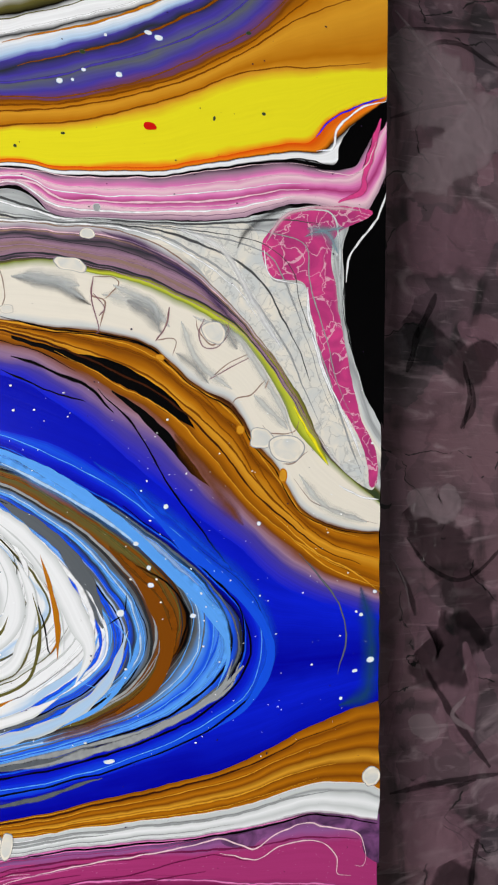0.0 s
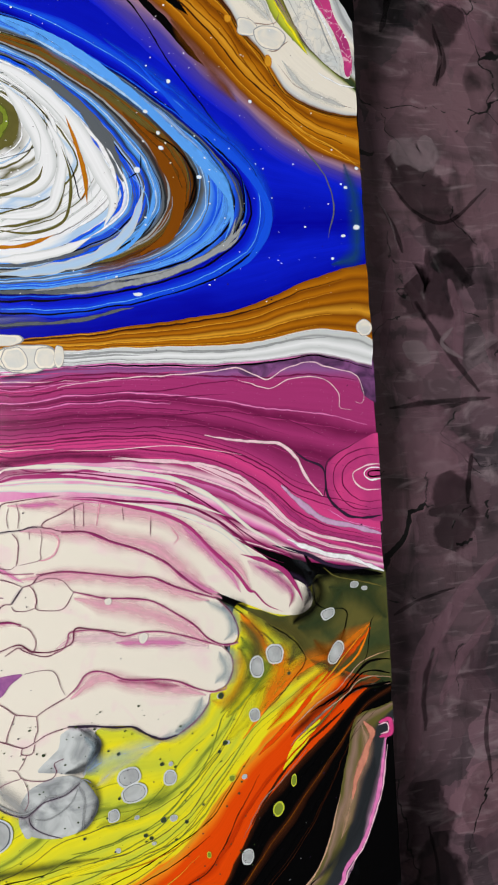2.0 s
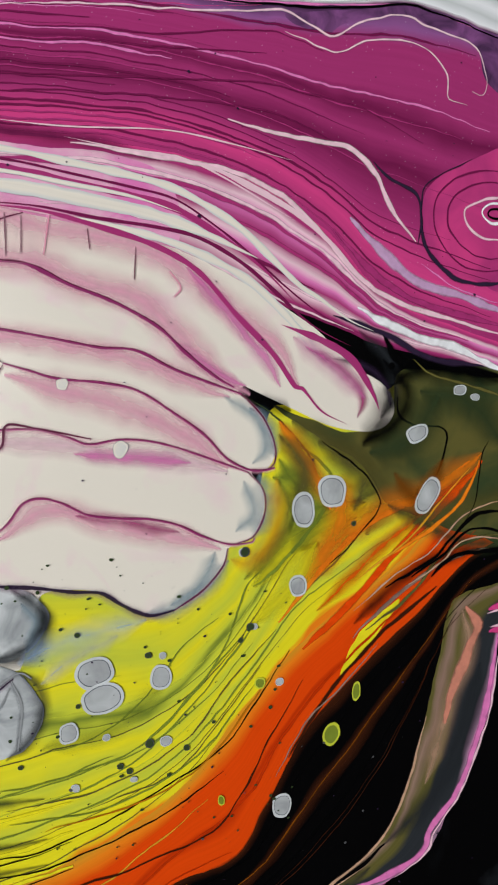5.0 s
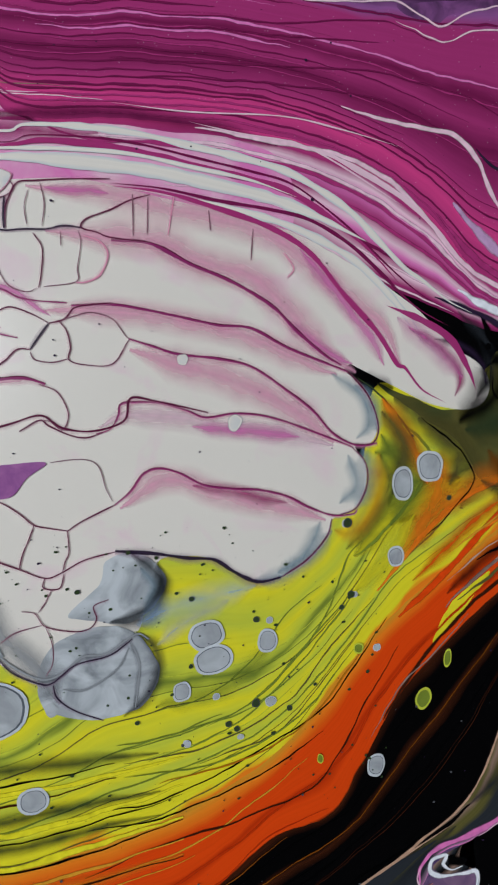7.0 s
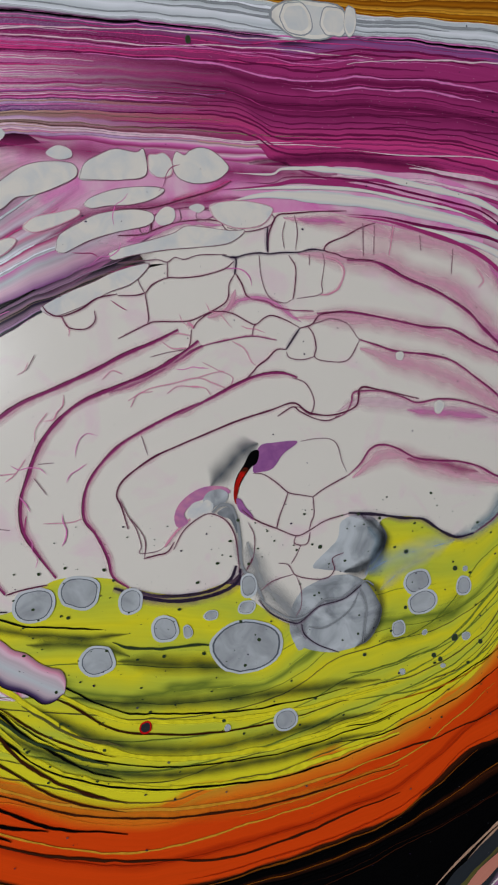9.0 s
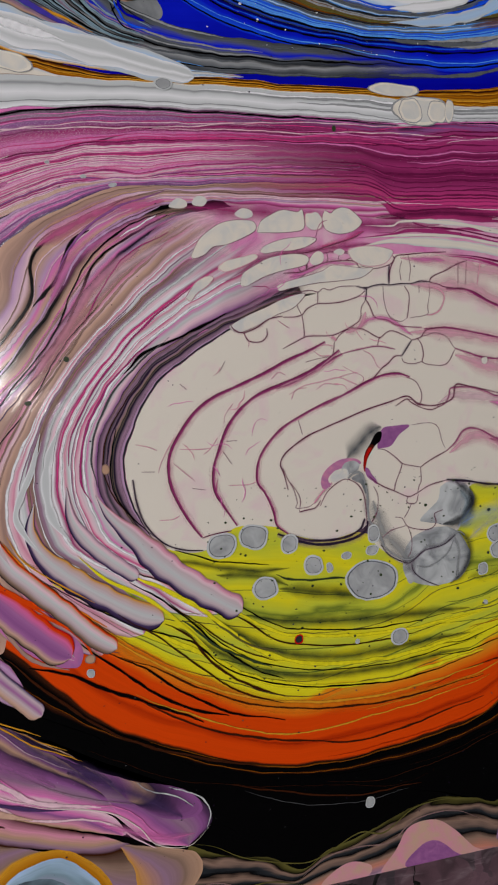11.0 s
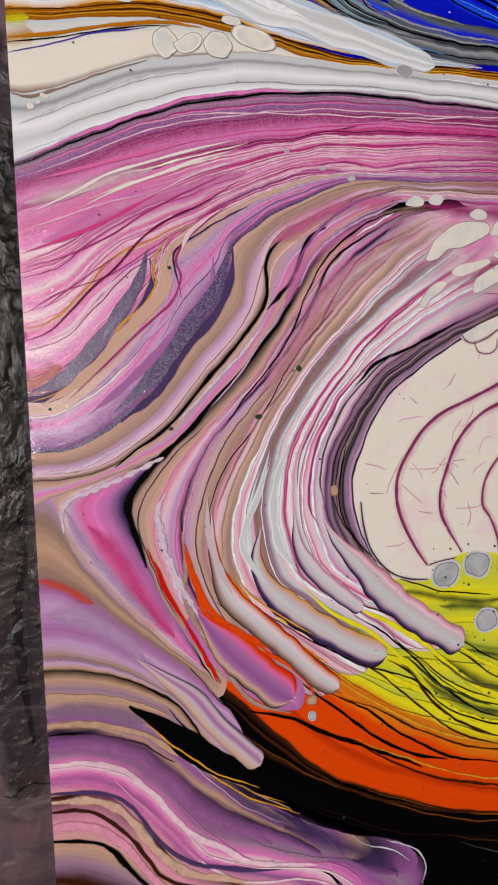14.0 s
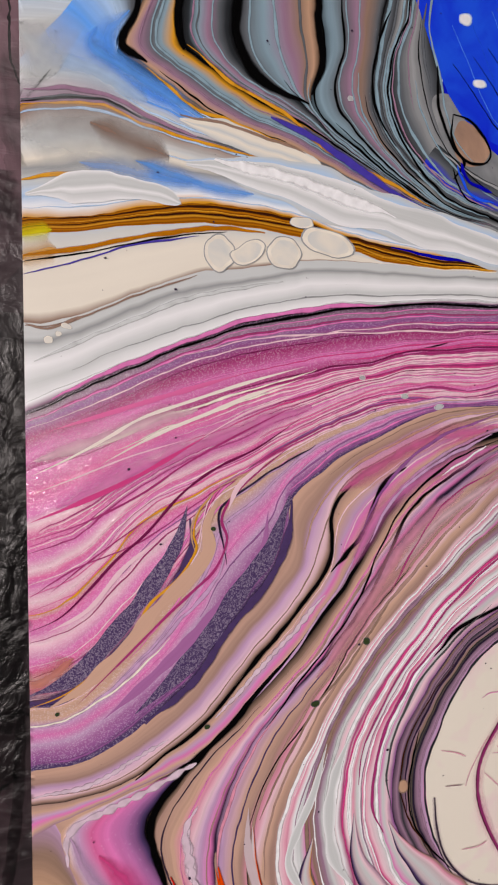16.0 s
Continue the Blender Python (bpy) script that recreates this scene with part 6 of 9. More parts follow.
haze("turq", .6, [(31.67, 19.82), (31.89, 18.97), (31.36, 18.44)], 0.55)
haze("turq", .7, [(30.75, 17.92), (30.18, 16.93), (29.44, 16.56)], 0.55)
haze("turq", .5, [(25.56, 17.03), (25.91, 16.46), (25.62, 15.67)], 0.55)
haze("green", .7, [(32.7, 19.86), (32.9, 18.91), (32.38, 17.8), (31.55, 17.1)])
haze("pink", .5, [(29.83, 23.78), (30.99, 22.86), (31.79, 22.49)])
haze("mag", .5, [(27.09, 19.25), (28.6, 18.89), (29.76, 18.54)])
haze("pink", .6, [(27.13, 20.84), (28.63, 20.69), (30.18, 20.44)])
stroke("tang", .1, [(6.15, 16.57), (7.12, 15.22), (8.34, 14.02), (9.84, 12.85)])
stroke("black", .06, [(7.66, 8.12), (5.82, 9.55), (4.86, 10.98), (3.92, 12.17)])
haze("hot", 1.0, [(1.6, 18.61), (2.47, 17.56), (3.33, 15.88), (4.24, 14.57)])
haze("lilac", .6, [(0.91, 19.24), (1.39, 18.05), (2.42, 16.58), (3.68, 15.14)])
stroke("gold", .05, [(4.95, 10.14), (6.28, 9.03), (7.91, 8.07)])
stroke("green", .3, [(23.19, 44.13), (23.94, 43.7), (24.03, 43.12), (23.56, 42.52), (22.9, 42.38)])
stroke("olive", .06, [(23.17, 43.67), (23.71, 43.39), (23.58, 42.99), (23.14, 42.85)])
smear("scuff", .25, [(43.27, 70.2), (45.91, 67.71), (48.66, 64.89)])
smear("scuff", .1, [(43.46, 70.12), (46.25, 67.47), (48.52, 65.26)])
smear("black", .25, [(43.6, 69.38), (46.56, 69.78), (49.32, 70.08)])
smear("black", .3, [(44.59, 68.37), (46.57, 69.18), (49.33, 68.3)])
smear("black", .4, [(44.11, 51.63), (44.58, 53.1), (44.73, 53.99)])
smear("black", .30, [(47.4, 52.38), (47.75, 50.61), (47.43, 48.82)])
smear("black", .25, [(43.01, 64.59), (45.27, 65.52), (47.96, 66.24)])
smear("black", .3, [(43.58, 41.86), (44.39, 40.41), (44.72, 39.25)])
smear("scuff", .12, [(43.26, 42.44), (44.07, 40.99), (44.4, 39.55)])
smear("black", .35, [(48.46, 27.51), (48.14, 25.88), (48.02, 24.57)])
smear("plumlite", 1.0, [(49.93, 21.39), (46.85, 18.77), (44.92, 15.76), (43.74, 12.71)])
smear("plumlite", .8, [(47.56, 37.75), (48.19, 35.11), (47.37, 32.84)])
smear("plumlite", .7, [(44.03, 39.06), (43.56, 35.86), (43.12, 33.32)])
smear("black", .25, [(42.91, 18.63), (44.7, 19.37), (46.88, 19.75)])
smear("black", .30, [(48.86, 13.18), (48.4, 10.92), (48.66, 7.87)])
smear("plumlite", .6, [(49.04, 17.82), (46.71, 15.17), (45.54, 13.06)])
smear("black", .35, [(43.36, 30.44), (45.84, 30.63), (49.9, 30.74)])
smear("black", .25, [(44.18, 43.22), (45.54, 41.64), (47.68, 41.02), (50.36, 43.05)])
smear("black", .45, [(44.57, 53.45), (45.32, 54.81), (45.71, 55.81)])
smear("black", .40, [(47.71, 51.47), (48.02, 50.19), (47.24, 48.83)])
smear("plumlite", 1.2, [(47.09, 54.34), (49.23, 52.9), (51.04, 51.06)])
smear("black", .4, [(45.34, 36.47), (47.05, 33.83), (49.16, 31.11)])
smear("plumlite", 1.4, [(46.59, 18.85), (44.53, 15.88), (43.86, 12.43), (43.19, 8.97)])
smear("black", .40, [(45.29, 16.42), (44.56, 14.26), (44.5, 11.68)])
smear("black", .25, [(44.36, 6.13), (44.78, 2.72), (43.98, -2.13)])
smear("scuff", .3, [(47.67, 34.94), (46.88, 34.02), (48.22, 33.06)])
smear("black", .3, [(44.52, 31), (46.19, 30.31), (48.35, 30.54)])
smear("black", .40, [(-0.05, 32.1), (-0.22, 29.7), (-0.15, 26.88)])
smear("scuff", .3, [(-0.72, 28.69), (-0.74, 26.07), (-0.72, 23.62)])
smear("scuff", .2, [(-0.77, 24.44), (-0.57, 22.78)])
# black strips over the film along the canvas's left edge
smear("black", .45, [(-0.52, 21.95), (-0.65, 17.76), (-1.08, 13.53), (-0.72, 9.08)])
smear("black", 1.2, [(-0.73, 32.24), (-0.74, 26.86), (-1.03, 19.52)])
haze("lblue", .9, [(24.19, 47.45), (25.96, 46.52), (27.78, 45.57), (29.65, 44.35), (31.58, 42.83), (32.93, 41.37), (33.31, 39.87), (32.7, 38.73)])
haze("pblue", .4, [(25.96, 46.76), (28.25, 45.48), (30.62, 43.78), (32.32, 42.23)])
haze("mblue", .8, [(28.3, 46.94), (30.67, 45.26), (32.63, 43.62), (34.13, 42.29), (35.08, 40.66), (35.08, 39.25), (34.22, 37.71)])
haze("white", .5, [(31.17, 55.87), (32.95, 55.29), (34.11, 53.62), (35.54, 51.47)])
haze("dgrey", .4, [(33.63, 55.35), (34.07, 56.18), (35, 56.84), (35.94, 57.22)])
haze("dusk", .5, [(28.43, 55.48), (30.11, 55.01), (32.08, 53.89), (33.68, 52.25)])
haze("pink", .7, [(30.32, 25.76), (31.47, 24.37), (32.31, 23.29), (32.82, 22.38)])
haze("lilac", .6, [(3.47, 26.01), (2.74, 25.04), (1.74, 23.96), (0.64, 23.36)])
haze("salmon", 1.0, [(-0.21, 23.14), (0.37, 23.31), (1.05, 23.81)])
haze("dslate", .5, [(25.28, 17.52), (26.06, 16.7), (25.72, 15.83), (24.66, 15.62)])
haze("tang", 1.4, [(34.1, 17.73), (35.71, 18.71), (37.34, 19.14), (39.04, 20.16)])
haze("orange", .7, [(33.63, 15.91), (35.25, 17.24), (36.91, 18.41), (38.6, 19.62)])
haze("tang", 1.4, [(33.81, 19.61), (34.55, 19.18), (34.31, 18.08), (33.29, 16.88)])
haze("dgreen", 1.6, [(37.05, 22.17), (38.67, 21.71), (39.9, 20.3)])
haze("olive", 1.2, [(33.14, 21.47), (34.24, 20.67), (35.16, 19.69), (34.93, 18.77)])
haze("green", 1.2, [(32.5, 19.89), (33.44, 19.82), (33.77, 18.87), (32.95, 17.66)])
haze("dgreen", .9, [(35.92, 18.88), (37.1, 18.21), (38.53, 17.5), (40.03, 17.35)])
haze("black", .8, [(36.26, 22.39), (36.87, 22.74), (38.29, 22.58), (39.85, 22.32)])
haze("brown", .8, [(34.78, 15.4), (36.02, 16.4), (37.27, 17.04), (38.95, 17.26)])
haze("yellow", 1.0, [(31.73, 15.76), (32.91, 16.74), (33.73, 17.95)])
stroke("wgrey", .05, [(10.5, 6.32), (11.18, 5.72), (12.11, 5.41), (12.82, 4.79)])
stroke("wgrey", .06, [(11.89, 5.8), (13.08, 5.2), (13.54, 4.39), (13.32, 3.74)])
haze("dusk", 1.2, [(7.84, 7.22), (10.48, 5.76), (12.32, 4.44)])
haze("dusk", 1.0, [(5.02, 10.12), (7.01, 8.04), (9.59, 6.41)])
haze("pink", .5, [(9.07, 4.73), (11.34, 3.74), (12.78, 3.63)])
haze("lilac", 1.2, [(0.17, 15.88), (1.61, 15.5), (3.23, 13.9)])
haze("pink", 1.0, [(-0.15, 10.47), (1.67, 9.93), (3.33, 8.37), (4.85, 6.57)])
haze("pink", 1.2, [(0.7, 27.58), (2.77, 28.51), (4.98, 29.34), (7.33, 30.08)])
haze("lpink", .8, [(0.19, 28.71), (2.08, 29.37), (4.23, 30)])
haze("rosy", 1.0, [(8.16, 27.76), (9.17, 28.36), (10.92, 29.12), (13.14, 29.42)])
haze("pink", .8, [(8.51, 25.54), (9.53, 27.24), (11.3, 28.31), (13.15, 28.93)])
haze("rose", 1.0, [(7.52, 22.62), (8.86, 24.24), (10.24, 26.24), (12.04, 27.63)])
haze("lpink", .5, [(9.9, 25.45), (11.32, 26.84), (13.17, 27.93)])
stroke("black", .07, [(13.19, 29.09), (11.66, 28.54), (10.23, 27.37), (9.37, 25.97), (8.52, 24.27), (7.19, 22.81), (6.06, 21.37)])
stroke("lilac", .1, [(12.95, 29.26), (11.29, 28.55), (9.88, 27.54), (9.11, 26.3)])
stroke("purple", .1, [(13.17, 29.84), (11.28, 29.2), (9.7, 28.03), (8.85, 26.63)])
stroke("mag", .05, [(13.2, 28.26), (11.67, 27.48), (10.6, 26.22), (9.73, 24.82)])
stroke("white", .07, [(12.77, 28.93), (11.3, 28.14)])
stroke("dtan", .07, [(-0.02, 32.07), (0.63, 31.99), (1.29, 32.28)])
stroke("yellow", .14, [(36.05, 49.24), (36.79, 48.13), (37.53, 46.96)])
haze("turq", .4, [(36.44, 56.13), (37.41, 56.46), (38.15, 56.68)])
stroke("white", .06, [(36.59, 54.04), (36.77, 52.68), (37.24, 51), (38.12, 49.2), (39.02, 47.37)])
stroke("white", .05, [(34.67, 55.46), (35.03, 54.41), (36.34, 54.14)])
haze("lpink", .3, [(34.78, 55.69), (35.47, 56.71), (36.91, 57.33), (38.9, 57.42)])
# wider black strips that darken the film left of the canvas
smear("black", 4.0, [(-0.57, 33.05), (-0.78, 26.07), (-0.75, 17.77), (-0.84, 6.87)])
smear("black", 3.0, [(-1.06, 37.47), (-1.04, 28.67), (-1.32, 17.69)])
stroke("whitebead", .26, [(3.93, 19.09), (3.95, 18), (4.31, 16.77), (4.72, 15.56), (5.14, 14.75)])
stroke("dusk", .07, [(5.73, 15.6), (6.88, 14.53), (8.09, 13.2), (9.36, 12.05), (10.25, 11.76)])
stroke("orange", .2, [(4.75, 17.73), (5.28, 15.41), (6.38, 14.63), (7.79, 13.71), (8.8, 12.85), (9.4, 11.94)])
stroke("dsand", .18, [(4.66, 18.14), (4.71, 17.19), (4.76, 15.53), (5.78, 13.57), (6.85, 11.97), (8.27, 11.34)])
stroke("red", .1, [(3.43, 17.76), (4.11, 15.99), (4.93, 14.47), (5.66, 12.83)])
stroke("tan", .18, [(-0.34, 13.32), (1.97, 12.88), (3.13, 12.42), (3.91, 11.97)])
stroke("tan", .22, [(-0.4, 12.32), (1.29, 12.12), (2.94, 11.5), (4.23, 10.55), (4.86, 10.11)])
stroke("black", .07, [(-0.35, 12), (1.4, 11.78), (2.89, 11.16), (4.02, 10.3)])
stroke("gold", .07, [(4.51, 10.5), (5.44, 9.48), (6.69, 8.51), (8.43, 7.58)])
stroke("lpink", .22, [(-0.3, 11.03), (1.58, 10.69), (2.73, 9.99), (3.74, 8.66), (4.65, 7.61), (5.73, 6.8), (6.58, 6.16), (9.08, 5.53)])
stroke("dusk", .16, [(-0.36, 10.04), (1.53, 9.73), (2.54, 9.04), (3.41, 7.6), (4.6, 6.6), (6.57, 5.88), (7.88, 5.65)])
stroke("sand", .3, [(-0.37, 9.77), (1.38, 9.48), (2.37, 8.77), (3.24, 7.39), (4.42, 6.3), (6.47, 5.51)])
stroke("brown", .14, [(-0.39, 9.41), (1.12, 9.19), (2.23, 8.27), (2.97, 7.12), (3.62, 6.26), (5.41, 5.39)])
stroke("rose", .3, [(-0.42, 8.94), (1.22, 8.64), (2.22, 7.77), (3.03, 6.56), (3.98, 5.5)])
stroke("black", .16, [(-0.45, 8.49), (1.43, 8.03), (2.3, 7), (3.31, 5.76), (4.75, 4.67)])
haze("orchid", 1.4, [(-0.27, 11.52), (1.74, 11.22), (3.42, 10.1), (4.93, 8.35), (7.38, 6.66)])
haze("mauve", .8, [(-0.19, 12.74), (1.44, 12.53), (3.31, 11.82)])
haze("orange", .5, [(-0.08, 17.06), (0.76, 16.67), (1.64, 16.05)])
haze("dochre", 1.0, [(28.91, 43.82), (30.67, 42.05), (31.24, 40.43), (30.68, 38.77), (29.03, 37.54), (26.75, 36.9)])
stroke("dochre", .3, [(29.33, 43.53), (30.94, 41.91), (31.39, 40.44), (30.83, 38.87), (29.28, 37.68)])
stroke("slate", .3, [(25.34, 45.4), (27.02, 44.04), (28.01, 42.28), (28.74, 40.8)])
stroke("grey", .3, [(34.17, 39.09), (32.4, 37.67), (30.01, 36.74), (27.62, 36.24), (24.66, 36.05)])
stroke("lblue", .34, [(23.75, 47.6), (25.4, 46.84), (27.09, 45.94), (29.18, 44.61), (31.33, 42.87), (33, 41.3), (33.46, 39.79), (32.96, 38.73)])
stroke("pblue", .12, [(25.06, 46.88), (27.08, 45.82), (29.17, 44.49), (31.08, 42.93)])
stroke("lblue", .14, [(28.6, 40.65), (28.01, 39.19), (26.56, 38.1), (24.71, 37.47), (23.37, 37.29)])
stroke("mblue", .12, [(29.39, 40.67), (28.84, 38.95), (27.13, 37.79), (24.7, 37.09)])
stroke("white", .2, [(26.33, 44.18), (27.89, 42.33), (28.39, 40.89), (27.79, 39.67), (26.35, 38.58)])
stroke("white", .16, [(24.11, 45.23), (25.42, 44.25), (26.05, 42.97), (25.77, 41.54)])
stroke("black", .07, [(32.1, 43.22), (33.84, 41.52), (34.06, 39.62), (33.6, 38.6)])
stroke("slate", .2, [(22.89, 36.13), (25.11, 36.09), (27.43, 36.29)])
stroke("black", .25, [(35.57, 8.47), (34.55, 7.82), (33.06, 7.15), (31.36, 6.31), (29.68, 5.26), (28.24, 3.84)])
stroke("tan", .10, [(28.33, 3.63), (29.65, 4.87), (32.07, 6.47), (34.05, 7.67), (35.58, 8.75), (36.36, 10.25), (37.02, 12.29)])
haze("tan", .9, [(38.32, 15.45), (38.51, 14.24), (37.94, 12.88), (37.43, 11.52), (36.91, 10.16)])
haze("dslate", 1.0, [(38.87, 13.71), (38.55, 12.32), (37.9, 10.73), (36.87, 9.45), (35.57, 8.47)])
haze("dslate", .9, [(30.11, 4.82), (32.03, 5.82), (33.77, 6.89), (35.04, 7.85)])
stroke("salmon", .35, [(38.45, 15.55), (38.8, 14.91), (38.51, 14.24), (38.03, 13.22), (37.63, 11.97)])
stroke("salmon", .35, [(29.33, 3.4), (30.77, 4.32), (32.47, 5.21), (33.83, 5.93)])
stroke("pink", .22, [(39.47, 14.36), (39.13, 12.72), (38.6, 10.86), (37.89, 9.52), (37.08, 8.69), (36.8, 8.01), (35.76, 7.47), (34.51, 7.23), (33.88, 6.75), (33.77, 6.06)])
stroke("lpink", .07, [(39.57, 14.22), (39.26, 12.58), (38.73, 10.84), (38.02, 9.5), (37.2, 8.54), (36.92, 7.94), (35.88, 7.33)])
stroke("hot", .3, [(39.21, 15.34), (39.73, 15.4), (39.78, 14.8), (39.18, 14.63)])
stroke("lpink", .08, [(39.15, 15.23), (39.59, 15.25), (39.65, 14.86), (39.23, 14.77)])
stroke("white", .14, [(35.33, 6.47), (34.96, 6.38), (34.6, 6.61), (34.74, 6.9), (34.25, 6.85), (34.18, 6.46), (34.58, 6.21), (35.44, 6.21), (35.81, 6.14), (35.77, 5.3), (35.34, 4.29)])
stroke("black", .3, [(35.47, 6.61), (35.02, 6.65), (34.79, 6.84)])
stroke("white", .35, [(35.71, 5.55), (35.34, 4.29), (34.3, 3.42), (33.39, 2.47)])
stroke("pblue", .2, [(35.4, 5.37), (34.84, 4.27), (33.93, 3.5), (32.91, 2.58)])
stroke("lpink", .12, [(33.88, 6.75), (33.72, 6.19), (34.18, 5.62), (34.91, 5.59), (34.94, 5.22), (34.39, 4.97), (33.42, 5.06), (32.44, 4.79), (31.94, 4.3), (31.22, 4.1), (30.72, 3.62), (30.01, 3.25)])
stroke("cream", .08, [(34.06, 5.76), (34.71, 5.51), (34.51, 5.07), (33.41, 4.94), (32.43, 4.6), (31.81, 4.09)])
stroke("dpurple", .3, [(34.35, 4.38), (33.12, 4.16), (32.36, 3.37), (31.85, 2.82)])
stroke("dpurple", .2, [(35.13, 4.94), (34.34, 4.14), (33.35, 3.87), (32.55, 2.66)])
stroke("salmon", .3, [(33.68, 5.48), (32.69, 4.97), (31.71, 4.47), (30.72, 3.51)])
haze("olive", 1.2, [(36.7, 18.24), (37.73, 18.53), (38.99, 18.62), (40.07, 18.92)])
stroke("black", .10, [(36.63, 16.62), (37.68, 17.19), (38.33, 17.81), (38.97, 17.94), (39.93, 17.66)])
stroke("black", .12, [(35.82, 16.42), (37.27, 17.04), (37.91, 17.65), (38.77, 18.35), (40.01, 18.34)])
stroke("tan", .06, [(36.42, 16.36), (37.57, 16.91), (38.22, 17.53), (38.96, 17.65), (39.99, 17.46)])
stroke("black", .16, [(37.25, 16.56), (38.1, 17.15), (38.95, 17.16), (39.98, 17.26)])
stroke("tan", .05, [(34.79, 15.78), (36.03, 16.69), (37.28, 17.33), (37.81, 17.85), (38.56, 18.46), (39.96, 18.74)])
haze("dgreen", .9, [(16.98, 13.57), (18.43, 13.28), (20.06, 12.96), (21.74, 12.77)])
haze("dgreen", .7, [(15.24, 12.63), (17.32, 12.12), (19.75, 11.82), (22.86, 11.71), (25.82, 11.62)])
haze("dgreen", .7, [(13.73, 12.94), (15.21, 11.87), (16.74, 10.9), (19.42, 10.28), (22.82, 10.36), (25.8, 10.52)])
haze("dgreen", .6, [(12.71, 12.44), (14.41, 11.09), (16.18, 10.08), (18.84, 9.52), (22.22, 9.5), (25.78, 9.83)])
haze("dgreen", .5, [(14.31, 14.49), (16.34, 14.15), (17.38, 13.65)])
haze("dgreen", .4, [(12.36, 15.31), (14.08, 14.89), (15.84, 14.46), (17.41, 14.42)])
haze("tang", 1.0, [(7.4, 14.52), (9.59, 12.59), (11.66, 11.09), (14.09, 9.61), (16.65, 8.58), (20.46, 8.05), (23.94, 8.16), (26.43, 8.49)])
stroke("yellow", .2, [(9.75, 15.46), (11.59, 14.42), (13.5, 13.21), (14.96, 11.91), (16.73, 10.65), (19.41, 9.97), (22.81, 9.96), (26.47, 10.58)])
stroke("yellow", .22, [(7.87, 14.83), (9.88, 13.52), (11.97, 12.24), (13.9, 11.03), (15.65, 9.9), (18.28, 9.12), (21.63, 8.91), (26.45, 9.61)])
stroke("yellow", .14, [(12.59, 14.92), (14.27, 13.62), (15.75, 12.31), (17.3, 11.56), (20, 11.13), (23.42, 11.1), (26.48, 11.41)])
stroke("gold", .12, [(8.48, 13.45), (10.27, 12.14), (12.14, 10.77), (14.34, 9.5), (17.18, 8.63), (21.04, 8.24), (26.44, 8.91)])
stroke("brown", .07, [(9.53, 15.72), (11.6, 14.66), (13.76, 13.43), (15.49, 12.35), (16.76, 11.37), (18.89, 10.83), (21.68, 10.73), (24.61, 11.09)])
stroke("black", .06, [(10.96, 16.06), (12.36, 15.31), (14.04, 14.02), (15.51, 12.85), (16.91, 11.96), (18.91, 11.51), (21.7, 11.31), (24.62, 11.49)])
stroke("black", .07, [(7.22, 15.2), (9.19, 13.79), (11.26, 12.62), (13.18, 11.76), (14.63, 10.42), (16.68, 9.49), (19.37, 8.96), (22.78, 8.85), (26.45, 9.55)])
stroke("brown", .08, [(10.24, 11.58), (11.65, 10.89), (13.58, 9.68), (15.6, 8.74), (18.24, 8.13), (21.6, 7.93), (26.43, 8.44)])
stroke("black", .12, [(8.76, 12.33), (9.99, 11.2), (11.37, 10.01), (13.04, 8.93), (14.55, 8.44)])
stroke("brown", .09, [(10.4, 10.03), (13.01, 8.32), (15.54, 7.3), (18.19, 6.7), (20.98, 6.4), (26.41, 7.43)])
stroke("brown", .12, [(5.92, 12.12), (7.18, 10.75), (8.7, 9.31), (10.77, 7.86), (13.45, 6.77), (16.01, 5.94)])
stroke("black", .05, [(13.22, 12.63), (14.92, 11.15), (16.71, 10.26), (19.4, 9.7), (22.8, 9.69), (26.46, 10.3)])
stroke("orange", .16, [(4.74, 17.34), (5.47, 15.44), (6.49, 14.16), (8.01, 13.27), (8.99, 12.3), (9.29, 11.41)])
# wide black strips that darken the film right of the lower canvas
smear("black", 5.0, [(44.5, 8.75), (44.16, 1.2), (44.22, -5.05)])
smear("black", 4.0, [(45.02, 5.64), (44.59, -0.44), (44.52, -5.76)])
stroke("lpink", .06, [(5.1, 14.67), (6.21, 13.25), (7.49, 12.14), (8.49, 11.65)])
haze("mag", .4, [(6.43, 13.23), (7.5, 12.38), (8.38, 11.83)])
stroke("whitebead", .08, [(7.65, 12.88), (8.19, 12.41), (8.5, 11.77)])
stroke("black", .7, [(2.61, 12.51), (3.89, 11.5), (5.18, 10.23), (7, 9.17), (9.39, 8.04)])
stroke("gold", .07, [(3.02, 11.98), (4.08, 10.87), (5.38, 9.71), (6.99, 8.84)])
haze("wgrey", 3.0, [(-0.04, 39.07), (0.33, 38.48), (0.84, 38.02)])
haze("wgrey", 2.4, [(-0.08, 36.54), (1.21, 36.61), (2.56, 36.41), (3.54, 36.23)])
haze("dtan", .9, [(1.62, 36.98), (2.56, 36.61), (3.54, 36.29)])
stroke("mauve", .12, [(0.06, 37.53), (1.1, 37.68), (2.16, 37.58), (3.26, 37.17), (4.26, 36.86)])
stroke("cream", .5, [(3.83, 37.27), (4.85, 37.1), (5.75, 36.87), (6.67, 36.63), (7.62, 36.39)])
stroke("pblue", 1.05, [(3.97, 36.22), (5.44, 36.15), (6.83, 35.94), (8.44, 35.52), (10.14, 35.19), (12.67, 34.62), (14.59, 34.25)])
stroke("wgrey", .85, [(3.97, 36.2), (5.44, 36.12), (6.83, 35.91), (8.45, 35.49), (10.14, 35.16), (12.67, 34.62), (14.59, 34.25)])
